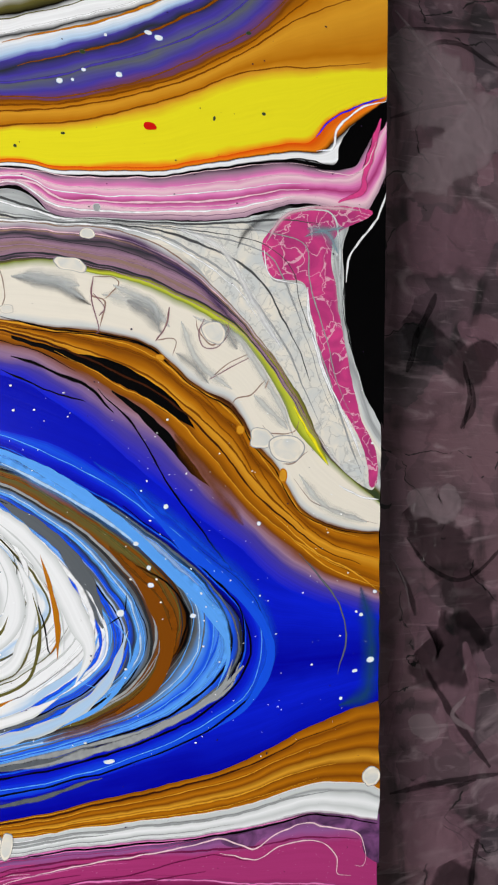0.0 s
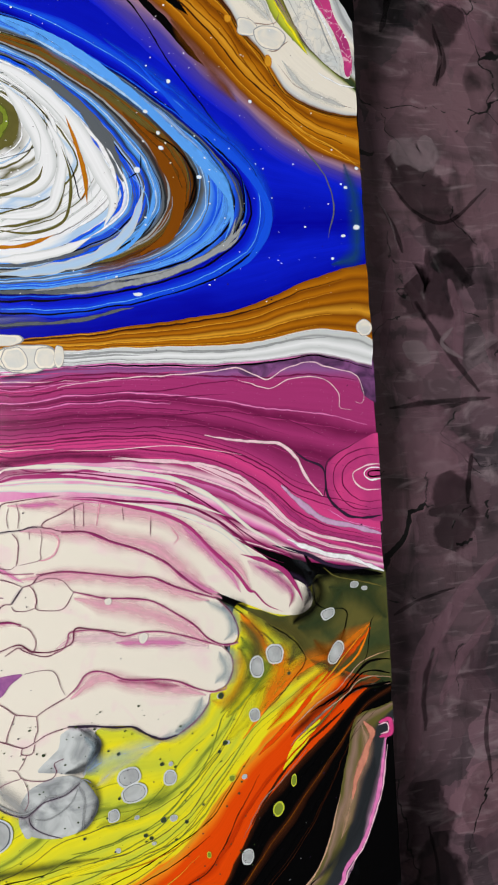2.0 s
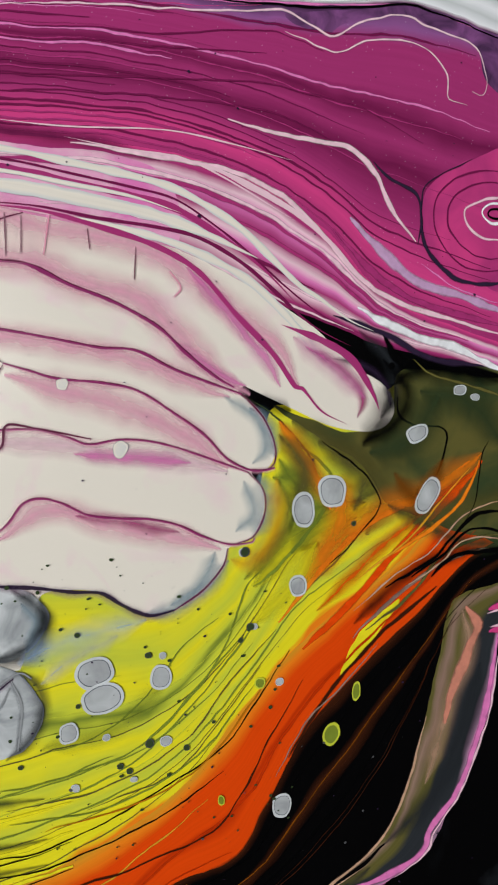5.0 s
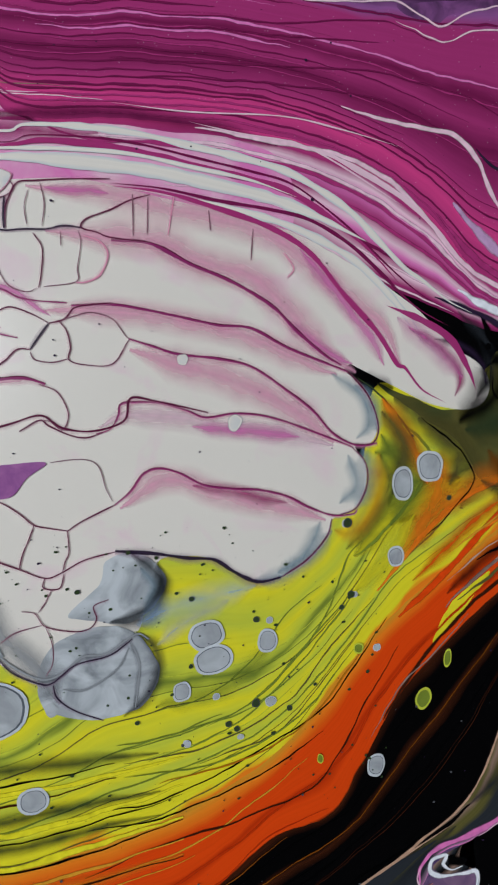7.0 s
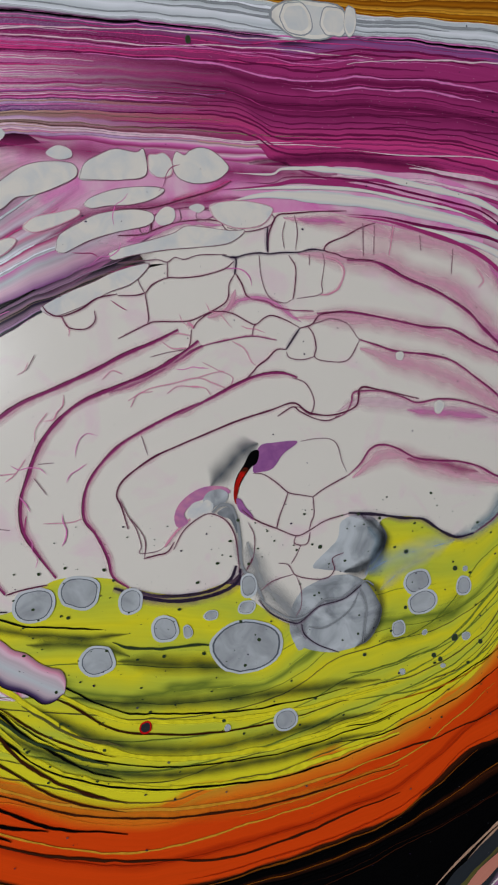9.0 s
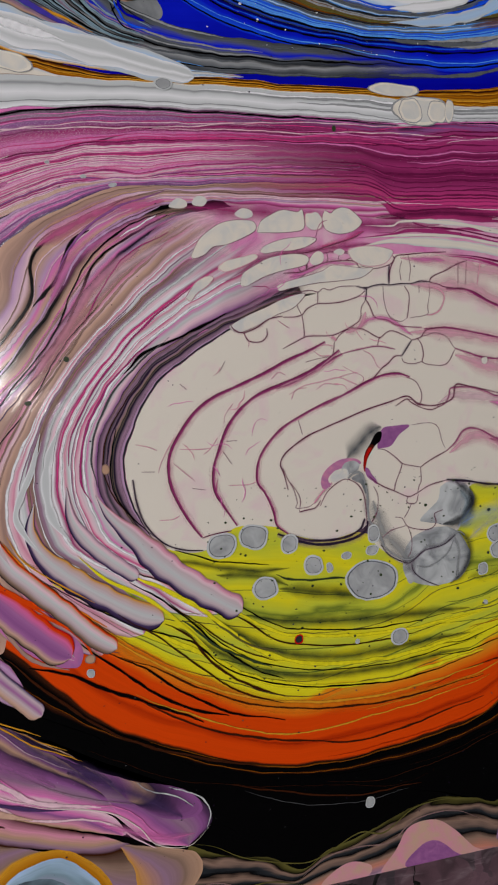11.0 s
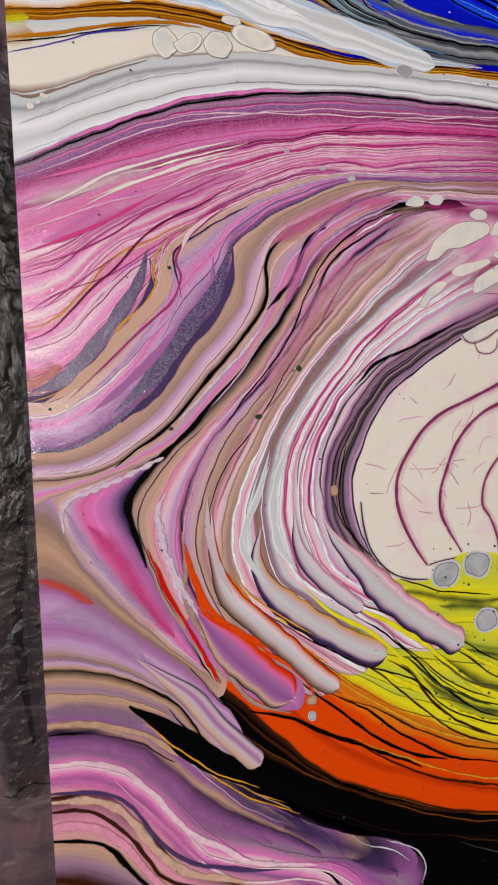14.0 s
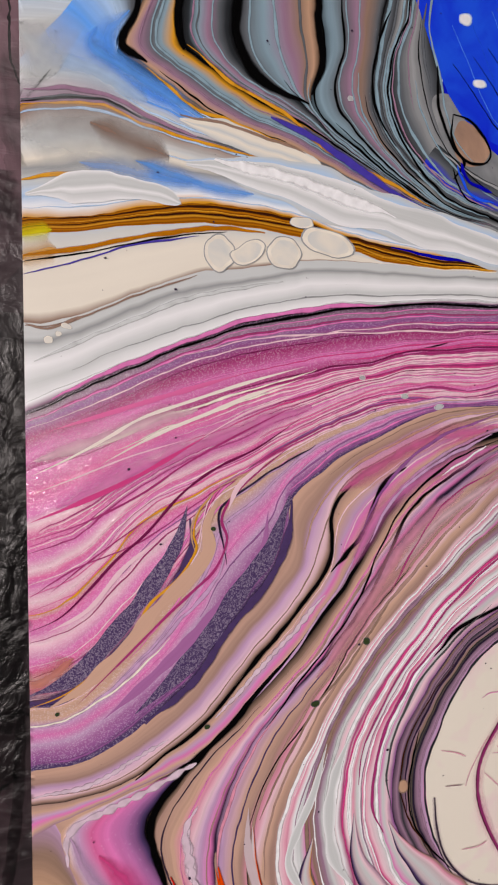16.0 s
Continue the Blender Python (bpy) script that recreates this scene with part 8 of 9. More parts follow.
cell("violet", [(21.89, 19.97), (22.36, 20.08), (23.2, 20.07), (22.68, 19.68), (22.32, 19.25), (21.9, 19.16), (21.65, 19.23)])
cell("black", [(21.6, 19.82), (21.88, 19.86), (21.8, 19.47), (21.56, 19.3), (21.22, 18.83), (21.05, 18.34), (20.98, 18.51), (21.08, 19.01), (21.37, 19.45)])
cell("red", [(21.49, 19.27), (21.24, 18.92), (21.09, 18.45), (21.11, 18.22), (21.01, 18.22), (20.98, 18.56), (21.11, 18.99), (21.33, 19.32)])
cell("violet", [(21.05, 18.34), (21.2, 18.33), (21.35, 18.06), (21.56, 17.79), (21.58, 17.62), (21.39, 17.75), (21.13, 17.99)])
cell("rosec", [(19.03, 17.9), (19.18, 18.31), (19.6, 18.66), (20.08, 18.83), (20.65, 18.79), (20.88, 18.57), (20.31, 18.51), (19.66, 18.32), (19.35, 18.01), (19.47, 17.74), (19.14, 17.6)])
cell("ring", [(19.98, 18.37), (20.16, 18.65), (20.56, 18.71), (20.8, 18.53), (20.7, 18.28), (20.37, 18.17), (20.21, 18.05)])
cell("cream", [(19.45, 17.95), (19.58, 18.28), (19.85, 18.38), (20, 18.16), (19.96, 17.97), (19.71, 17.85)])
cell("cream", [(19.89, 18.25), (20.11, 18.41), (20.3, 18.23), (20.2, 17.98), (19.96, 18)])
seam("grey", 0.13, [(20.25, 17.98), (20.54, 18.19), (20.86, 18.13), (21.02, 17.75), (21.11, 17.14), (21.1, 16.54), (21.18, 16.02), (21.49, 15.64), (21.8, 14.91)])
cell("slate", [(20.41, 17.96), (20.7, 18.11), (20.89, 18.01), (21.02, 17.58), (21.03, 17.23), (20.84, 17.68), (20.6, 17.81)])
seam("crack", 0.04, [(18.95, 16.91), (19.29, 17.47), (19.79, 17.84), (20.2, 17.95), (20.68, 17.69), (20.93, 17.24), (21.01, 16.72), (21.04, 15.95)])
seam("crack", 0.05, [(18, 16.73), (18.39, 16.79), (18.75, 16.86), (18.99, 17.16)])
seam("hair", 0.04, [(17.69, 18.01), (17.97, 17.58), (18.09, 17.24), (18.03, 16.76)])
seam("dark", 0.15, [(17.02, 15.9), (17.93, 15.5), (18.86, 15.25), (19.82, 15.26), (20.57, 15.42), (20.99, 15.69), (21.08, 16.06)])
seam("crack", 0.045, [(21.23, 17.99), (21.58, 17.67), (21.99, 17.43), (22.36, 17.26), (23, 16.96), (23.43, 17.07), (24.06, 17.37), (24.88, 17.53)])
seam("crack", 0.04, [(21.65, 19.14), (22.01, 19.07), (22.47, 18.73), (22.8, 18.42), (23.22, 18.3), (23.65, 18.2)])
seam("crack", 0.04, [(22.8, 18.42), (22.65, 18.05), (22.46, 17.63), (22.36, 17.26)])
seam("crack", 0.04, [(23.65, 18.2), (23.66, 17.63), (23.55, 17.37), (23.47, 17.1)])
seam("crack", 0.05, [(23.65, 18.2), (24.01, 18.42), (24.54, 18.66), (24.92, 18.82)])
seam("hair", 0.03, [(23.29, 20.07), (23.89, 20.12), (24.33, 20.07), (24.58, 19.83), (24.71, 19.3), (24.87, 18.94)])
seam("crack", 0.035, [(23, 16.96), (22.94, 16.72), (23.16, 16.63), (23.39, 16.68), (23.5, 17.03)])
seam("crack", 0.03, [(23.16, 16.63), (22.97, 16.28), (22.79, 16.04)])
seam("hair", 0.035, [(21.41, 17.55), (21.59, 17.1), (21.53, 16.42), (21.31, 16.01)])
seam("crack", 0.035, [(21.53, 16.42), (21.26, 15.98)])
seam("crack", 0.035, [(22.36, 16.11), (22.7, 16.01), (22.95, 15.63), (23.64, 15.42), (24.08, 15.45), (24.3, 15.71), (24.24, 16.07), (24.64, 16.22)])
seam("hair", 0.04, [(21.73, 15.27), (22.17, 15.54), (22.86, 15.68)])
seam("hair", 0.03, [(22.95, 15.63), (23.1, 15.12), (23.08, 14.59), (22.89, 14.25)])
seam("grey", 0.07, [(21.67, 15.01), (22.13, 14.55), (22.8, 14.17), (23.33, 14.29), (23.88, 14.68), (24.5, 14.7), (25.33, 15.16), (25.69, 14.99)])
seam("dark", 0.05, [(21.63, 14.96), (22.04, 14.44), (22.71, 14.06), (23.06, 14.05), (23.69, 14.48), (24.59, 14.64), (25.24, 15.04)])
seam("grey", 0.06, [(25.18, 14.99), (25.4, 14.33), (25.32, 13.61), (25.23, 13.06)])
seam("grey", 0.04, [(23.31, 13.84), (23.93, 13.77), (24.76, 14.22), (25.14, 14.81)])
seam("dark", 0.04, [(23.06, 13.97), (23.16, 13.59), (23.61, 13.18), (24.35, 12.81)])
cell("ring", [(21.19, 15.67), (21.33, 15.79), (21.52, 15.55), (21.47, 15.21), (21.27, 15.11), (21.11, 15.3)])
cell("ring", [(22.8, 13.37), (22.98, 13.49), (23.15, 13.32), (23.08, 13.12), (22.9, 13.1)])
lobe(1.15, "dtan@0 rose@.1 lpink@.2 lobe@.32 wgrey@.55 lobe@.75 dusk@.9 black@1", [(9.72, 18.2), (10.23, 17.31), (11.21, 16.25), (12.32, 14.99), (13.59, 13.95), (14.67, 13.22), (15.33, 12.82)])
lobe(0.62, "mauve@0 lpink@.2 wgrey@.4 lobe@.7 dusk@.9 black@1", [(8.65, 18.6), (8.75, 17.34), (9.31, 16.34), (10.17, 15.5), (11.15, 14.69)])
lobe(1.05, "dusk@0 gold@.06 sand@.14 lobe@.3 wgrey@.45 lobe@.7 dusk@.82 black@1", [(7.42, 18.09), (7.2, 16.98), (7.62, 15.9), (8.6, 14.94), (9.88, 13.99), (11.1, 13.22), (12.08, 12.86)])
lobe(0.85, "brown@0 orange@.08 sand@.16 lpink@.3 wgrey@.45 lobe@.65 dtan@.85 black@1", [(5.68, 18.75), (5.73, 17.13), (6.21, 15.75), (7.2, 14.7), (8.33, 13.6), (9.38, 12.48), (10.14, 11.93)])
lobe(1.35, "red@0 orange@.1 rosy@.2 orchid@.38 purple@.6 orchid@.74 sand@.88 dtan@.95 black@1", [(4.98, 15.49), (5.61, 14.59), (6.42, 13.65), (7.43, 12.63), (8.36, 11.84)])
lobe(0.75, "dusk@0 lobe@.15 orchid@.4 lobe@.6 sand@.85 dtan@1", [(2.86, 14.15), (3.78, 13.31), (4.73, 12.45), (5.49, 11.4), (6.38, 10.41), (7.08, 9.64)])
strip("wgrey", 0.34, [(8.53, 20.88), (8.05, 19.68), (7.9, 18.46), (8.1, 17.3), (8.71, 16.4)])
strip("lobe", 0.22, [(5.57, 19.26), (5.54, 18.26), (5.68, 17.44), (5.95, 16.6), (6.36, 15.73)])
strip("wgrey", 0.24, [(7.83, 20.72), (7.41, 19.32), (6.95, 18.34), (6.71, 17.54), (7.08, 16.68), (7.58, 16.01)])
strip("orange", 0.14, [(4.64, 17.74), (5.02, 16.29), (5.68, 15.2), (6.66, 14.35), (7.89, 13.34)])
strip("yellow", 0.14, [(8.86, 15.86), (9.91, 14.78), (11.47, 13.82), (12.83, 12.53), (14, 11.23)])
strip("gold", 0.06, [(6.27, 16.97), (6.84, 15.88), (7.96, 14.92), (9.43, 13.88)])
stroke("whitebead", .22, [(4.2, 19.56), (3.88, 19), (3.89, 18.31), (4.15, 17.29), (4.57, 16.34), (5.07, 15.17)])
stroke("black", 0.07, [(12.69, 15.65), (14.6, 14.99), (16.59, 14.65)])
stroke("brown", 0.06, [(12.16, 13.73), (13.55, 12.43), (14.99, 11.31), (16.74, 10.46)])
stroke("black", 0.08, [(10.81, 14.56), (12.61, 13.23), (14.01, 11.68), (15.71, 10.27), (17.01, 9.64)])
stroke("brown", 0.1, [(12.13, 12.74), (13.05, 12.05), (13.98, 10.78), (15.44, 9.62), (16.99, 8.89)])
stroke("brown", 0.08, [(10.31, 13.33), (12.1, 11.97), (13.49, 10.63), (15.18, 9.31), (16.98, 8.6)])
stroke("black", 0.14, [(6.75, 11.61), (8.23, 11.16), (9.74, 10.25), (11.54, 9.38), (13.42, 8.36)])
stroke("black", 0.1, [(9.8, 11.77), (11.14, 11.01), (12.5, 9.89), (14.41, 8.64), (16.97, 7.82)])
stroke("dgreen", 0.12, [(12.84, 12.75), (14.25, 11.42), (16.48, 10.26)])
stroke("olive", 0.1, [(14.04, 12.59), (15.49, 11.46), (17.03, 10.76)])
stroke("green", 0.05, [(24.77, 11.83), (26.93, 12.19), (28.9, 12.99), (30.11, 14.19), (31.55, 15.58)])
stroke("olive", 0.05, [(24.85, 11.45), (27.31, 11.67), (29.69, 12.7), (30.92, 14.1), (32.38, 15.5)])
stroke("green", 0.04, [(25.63, 12.83), (26.95, 13.04), (28.52, 13.98), (29.72, 15.37), (30.74, 16.03)])
stroke("olive", 0.04, [(26.91, 11.15), (29.28, 11.78), (30.92, 13.33), (31.96, 14.57)])
stroke("green", 0.05, [(24.71, 12.02), (26.17, 12.1), (27.71, 12.56)])
stroke("green", 0.05, [(24.84, 11.07), (27.68, 11.14), (30.09, 12.26), (31.75, 14.01)])
stroke("ochre", 0.05, [(25.76, 10.75), (28.47, 11.12), (30.5, 12.21), (32.17, 14.16)])
haze("pblue", 1.1, [(25.34, 15.43), (26.64, 15.85), (27.79, 16.11), (28.75, 16.21)], 0.4)
haze("wgrey", 0.7, [(25.87, 14.83), (27.01, 15.45), (27.97, 15.91)], 0.4)
haze("tang", 0.9, [(32.64, 19.87), (32.49, 18.37), (31.77, 17.56), (31.16, 17.7)], 0.4)
haze("green", 0.9, [(25.82, 12.99), (27.73, 13.32), (29.31, 14.46)], 0.4)
bubble("dot", 26.93, 16, 0.086, 0.081, 0)
bubble("dot", 27.75, 14.44, 0.052, 0.048, 0)
bubble("dot", 23.85, 16.47, 0.069, 0.065, 0)
bubble("ring", 29.17, 15.2, 0.103, 0.097, 0)
bubble("ring", 32.48, 13.97, 0.121, 0.113, 0)
bubble("ring", 28.18, 11.78, 0.103, 0.097, 0)
bubble("ring", 26.64, 11.8, 0.103, 0.097, 0)
bubble("dot", 25.26, 12.6, 0.069, 0.065, 0)
bubble("ring", 31.76, 15.66, 0.103, 0.097, 0)
bubble("dot", 31.34, 15.31, 0.069, 0.065, 0)
bubble("dot", 30.5, 13.08, 0.052, 0.048, 0)
bubble("ring", 29.13, 12.73, 0.155, 0.145, 0)
bubble("ring", 27.53, 13.1, 0.103, 0.097, 0)
bubble("ring", 31.56, 17.86, 0.138, 0.129, 0)
stroke("dgreen", 0.06, [(31.89, 22.16), (32.59, 21.68), (33.12, 21.11), (33.65, 20.35), (33.81, 19.7)])
stroke("black", 0.05, [(33.96, 20.88), (34.98, 20.07), (35.58, 19.28), (35.63, 18.72), (34.88, 17.85), (34.08, 17.27)])
stroke("black", 0.06, [(36.34, 22.02), (36.38, 21.5), (36.81, 21.16), (37.62, 21.06), (37.91, 20.77), (37.75, 20.06), (37.24, 19.15)])
stroke("olive", 0.08, [(36.89, 23.11), (37.47, 22.62), (38.69, 22.24), (39.83, 21.84)])
stroke("black", 0.04, [(38.34, 18.1), (38.79, 18.83), (38.99, 19.98), (39.26, 20.53)])
stroke("tang", 0.12, [(35.65, 17.2), (37.3, 18), (38.37, 18.87), (38.93, 19.98)])
stroke("gold", 0.06, [(34.83, 16.72), (36.47, 17.69), (37.75, 18.92), (38.61, 19.81)])
haze("tang", 1, [(34.15, 18.84), (33.9, 19.6), (33.46, 20.36), (32.77, 21.49)], 0.8)
haze("olive", 1, [(32.75, 21.13), (33.44, 20), (33, 18.58)], 0.8)
haze("dgreen", 1.6, [(35.39, 20.41), (36.59, 20.71), (37.65, 21.96)], 0.8)
haze("dochre", 0.8, [(36.15, 19.8), (36.93, 18.99), (37.79, 20.06)], 0.8)
haze("black", 0.7, [(35.9, 23.15), (36.65, 22.19), (36.31, 21.28), (35.2, 20.7)], 0.8)
haze("dpurple", 0.35, [(34.35, 23.21), (35.3, 22.99), (35.96, 22.41), (36.13, 21.76)], 0.8)
haze("mag", 0.5, [(33.61, 23.51), (34.72, 22.83), (35.26, 22.08), (35.04, 21.45)], 0.8)
strip("shell", 0.09, [(0.14, 28.38), (1.09, 28.83), (1.94, 29.29), (2.8, 29.78), (3.99, 30.19), (5.53, 30.69), (7.15, 31.14)])
strip("shell", 0.09, [(1.78, 28.63), (2.64, 29.09), (3.38, 29.45), (4.44, 29.87), (5.53, 30.32), (7.14, 30.83)])
strip("lpink", 0.05, [(4.27, 29.23), (5.52, 29.9), (6.48, 30.24), (7.47, 30.61)])
strip("lpink", 0.04, [(0.12, 27.93), (1.22, 28.33), (2.49, 28.81), (3.97, 29.23)])
strip("mag", 0.05, [(0.02, 26.78), (1.32, 27.17), (2.76, 27.85), (3.96, 28.63), (5.51, 29.44), (7.14, 30.21)])
strip("mag", 0.04, [(0.45, 25.43), (1.3, 26.09), (2.16, 26.7), (3.19, 27.39)])
strip("hot", 0.12, [(0.04, 27.23), (1.34, 27.72), (2.77, 28.36), (4.43, 29.3)])
strip("rosy", 0.12, [(0.57, 29.47), (1.95, 29.89), (3.4, 30.33), (5.54, 30.96)])
strip("dmag", 0.07, [(-0.24, 24.48), (0.71, 24.83), (1.42, 25.47), (2.15, 26.23), (2.88, 26.84), (3.79, 27.82), (4.72, 28.47), (5.82, 28.98), (7.13, 29.82)])
strip("lpink", 0.12, [(0.43, 24.5), (1.41, 24.99), (2.28, 25.96), (3.17, 26.65)])
strip("dusk", 0.45, [(3.94, 27.51), (3.69, 26.62), (3.34, 25.97), (2.77, 25.18), (2.1, 24.38), (1.08, 23.34), (-0.09, 22.93)])
strip("gold", 0.07, [(4.74, 27.91), (4.27, 27.38), (4.1, 26.78), (4.16, 26.33), (3.66, 25.6), (2.96, 25.02), (2.46, 24.24), (1.65, 23.43), (0.8, 22.89), (-0.17, 22.61)])
strip("sand", 0.4, [(4.86, 27.78), (4.46, 27.04), (4.49, 26.28), (3.9, 25.56), (3.13, 24.86), (2.45, 24.02), (1.36, 23.09), (0.37, 22.55)])
strip("mag", 0.07, [(7.13, 29.28), (5.97, 28.44), (5.2, 27.77), (4.85, 27.14), (4.99, 26.56), (4.67, 25.81), (4.04, 25.24), (3.25, 24.55), (2.37, 23.73), (1.06, 22.54)])
strip("lpink", 0.14, [(6.14, 28.67), (5.33, 28), (5.01, 27.32)])
strip("orchid", 0.3, [(6.12, 27.28), (5.94, 26.2), (5.13, 25.16), (4.17, 24.16), (2.95, 23.07), (1.76, 22.15)])
strip("dusk", 0.5, [(6.74, 27.72), (6.47, 26.95), (6.1, 26.11), (5.36, 25.22), (4.56, 24.1), (3.7, 23.14), (2.56, 22.2)])
strip("dslate", 0.55, [(34.41, 7.49), (32.69, 6.55), (30.29, 4.96), (28.35, 3.55), (26.97, 2.3)])
strip("tan", 0.1, [(35.01, 7.95), (31.6, 6.32), (28.83, 4.54), (27.05, 3.12)])
strip("salmon", 0.5, [(34.27, 6.06), (32.01, 5.07), (30.06, 3.98), (28.66, 2.83), (28.07, 2.01)])
strip("mauve", 0.7, [(35, 4.96), (32.97, 3.84), (31.27, 2.94), (29.81, 1.54)])
strip("shell", 0.08, [(35.07, 5.16), (33.01, 4.31), (32.44, 3.97), (30.82, 3.71), (29.41, 2.64), (29.01, 1.75)])
strip("dusk", 0.25, [(35.17, 3.84), (33.42, 2.93), (31.97, 1.97), (31.09, 1.19)])
strip("wgrey", 0.3, [(35.88, 5.97), (35.56, 4.43), (34.33, 3.24), (33.19, 1.97), (32.4, 0.84)])
strip("lobe", 0.12, [(33.98, 3.06), (32.81, 2.28), (31.61, 1.05)])
cell("pinkc", [(21.06, -0.08), (21.85, 0.98), (22.49, 1.88), (23.73, 1.99), (24.67, 1.38), (25.68, 0.29), (26.26, -0.18), (23.06, -0.19)])
cell("violet", [(22.29, 0.02), (23.08, 0.89), (23.87, 0.94), (24.65, 0.29), (24.96, -0.16)])
cell("pinkc", [(18.23, -0.06), (18.84, 0.58), (19.73, 0.83), (20.62, 0.42), (20.15, -0.12)])
strip("olive", 0.06, [(12.51, 3.21), (13.57, 2.87), (14.9, 2.07), (17.12, 1.35), (18.28, 1.4), (20.06, 2.13), (21.26, 1.9), (22.81, 2.77), (24.7, 2.84), (26.3, 2.44)])
strip("dtan", 0.05, [(17.09, 0.51), (18.57, 1.34), (20.05, 1.48), (21.55, 1.39), (22.8, 2.19), (24.69, 2.26), (26.29, 1.46)])
strip("olive", 0.05, [(12.7, 1.42), (14.3, 0.81), (15.97, 0.75), (17.38, 0.31)])
strip("dtan", 0.05, [(12.43, 1.21), (13.77, 1.2), (15.39, 0.31), (16.8, 0.15)])
strip("shell", 0.04, [(5.67, 6.42), (6.83, 5.91), (9.25, 5.27), (10.48, 4.39), (11.21, 3.46), (12.51, 3.13), (13.47, 3.84)])
strip("lblue", 0.36, [(23.21, 47.72), (25.28, 47.2), (27.42, 46.1), (29.42, 44.59), (31.24, 42.79), (32.88, 41.05), (33.53, 39.63), (33.05, 38.21)])
strip("mblue", 0.35, [(29.68, 45.99), (31.51, 43.97), (33.65, 42.13), (34.86, 40.7), (35.21, 39.25), (34.28, 37.58), (32.77, 36.67)])
strip("slate", 0.45, [(25.03, 45.53), (26.29, 44.7), (27.47, 43.62), (28.34, 42.28), (28.76, 41.15)])
strip("dochre", 0.5, [(29.61, 42.99), (30.62, 41.62), (31.12, 39.99), (30.54, 38.49), (29.25, 37.71)])
strip("pblue", 0.45, [(29.67, 40.69), (28.93, 38.86), (27.44, 37.64), (25.25, 37.04), (22.95, 36.83)])
strip("white", 0.75, [(23.16, 45.77), (24.6, 45.18), (26.06, 44.02), (27.12, 42.6), (27.86, 41.14), (28.28, 40.01), (27.8, 38.88)])
strip("white", 0.8, [(23.96, 44.83), (25.08, 43.33), (25.58, 41.79), (25.13, 40.68), (23.03, 40.03)])
strip("white", 0.45, [(25.62, 43.57), (26.23, 42.02), (25.98, 40.46), (25.31, 39.47), (23.01, 39.21)])
strip("white", 0.4, [(22.97, 37.39), (24.63, 37.56), (26.13, 37.9), (27.24, 38.43)])
strip("wgrey", 0.07, [(24.39, 45.28), (25.85, 44.02), (26.79, 42.7), (27.3, 41.14), (27.38, 39.78)])
strip("wgrey", 0.05, [(24.68, 44.2), (25.39, 42.67), (25.14, 41.34), (24.07, 40.57)])
strip("pblue", 0.06, [(23.04, 40.68), (24.29, 40.9), (25.36, 41.57)])
strip("olive", 0.12, [(26.24, 42.25), (26.53, 41.02), (26.39, 39.68), (25.94, 38.95), (24.65, 38.57), (23, 38.77)])
strip("olive", 0.12, [(25.46, 41.46), (25.13, 40.79), (24.06, 40.24), (23.03, 40.03)])
strip("ochre", 0.15, [(26.48, 43.59), (26.89, 42.26), (27.12, 40.91), (27.16, 39.79)])
strip("ochre", 0.16, [(22.98, 37.97), (24.43, 38.05), (25.71, 38.51)])
strip("lblue", 0.16, [(30.14, 40.92), (29.75, 39.31), (28.8, 38.06), (27.21, 37.31)])
strip("black", 0.05, [(29.58, 42.07), (29.48, 41.38), (28.87, 40.92)])
strip("grey", 0.18, [(33.7, 39.39), (33.18, 38.2), (31.82, 37.41), (29.91, 36.72)])
seam("hair", 0.045, [(28.16, 53.78), (28.11, 52.94), (28.39, 51.91), (28.3, 51.65)])
seam("hair", 0.045, [(28.17, 53.15), (28.58, 52.66), (28.39, 52.33)])
seam("hair", 0.045, [(31, 52.84), (30.9, 52.18), (30.49, 51.51)])
seam("hair", 0.045, [(34.15, 51.07), (33.47, 50.7), (32.62, 50.18)])
seam("hair", 0.045, [(33.22, 52.34), (33.33, 52.01), (32.89, 51.44), (32.34, 51.41), (32.15, 51.94), (32.36, 52.5)])
haze("wgrey", 1, [(25.68, 53.6), (26.76, 53.55), (27.66, 53.42)], 0.7)
haze("grey", 0.8, [(29.4, 53.04), (30.26, 52.46), (30.69, 51.85)], 0.7)
haze("grey", 0.5, [(31.25, 51.13), (32.02, 50.63), (32.58, 50)], 0.7)
haze("grey", 0.6, [(32.65, 52.52), (33.22, 52.01), (33.68, 51.37)], 0.7)
haze("turq", 0.7, [(36.55, 56.45), (37.41, 56.31), (37.86, 55.54)], 0.7)
haze("wgrey", 0.5, [(37.66, 55.75), (37.93, 54.39), (38.07, 52.78)], 0.7)
strip("mag", 0.2, [(32.9, 24.15), (34, 23.72), (34.93, 23.15), (35.51, 22.25), (35.75, 21.65)])
haze("pink", 1.0, [(33.26, 23.79), (34.53, 22.84), (35.36, 21.98)], 0.5)
seam("hair", 0.04, [(25.76, 27.07), (25.73, 26)])
seam("hair", 0.04, [(26.16, 27.01), (26.1, 26.04)])
seam("pink", 0.04, [(26.85, 27.03), (26.65, 26.02)])
seam("hair", 0.04, [(27.78, 26.71), (27.81, 26.17)])
seam("hair", 0.04, [(29, 26.25), (28.91, 25.39)])
seam("pink", 0.04, [(29.86, 25.62), (30.14, 25.19), (29.94, 24.92)])
bubble("cell", 26.91, 22.74, 0.155, 0.150, 0)
bubble("cell", 28.34, 20.94, 0.224, 0.217, 0)
# grey sheen on the upper film, put into colour as wide pale patches
smear("scuff", 4.5, [(43.28, 69.03), (45.92, 66.22), (50.06, 64.12)])
smear("scuff", 3, [(44, 61.23), (46.62, 63.04), (50.04, 66.57)])
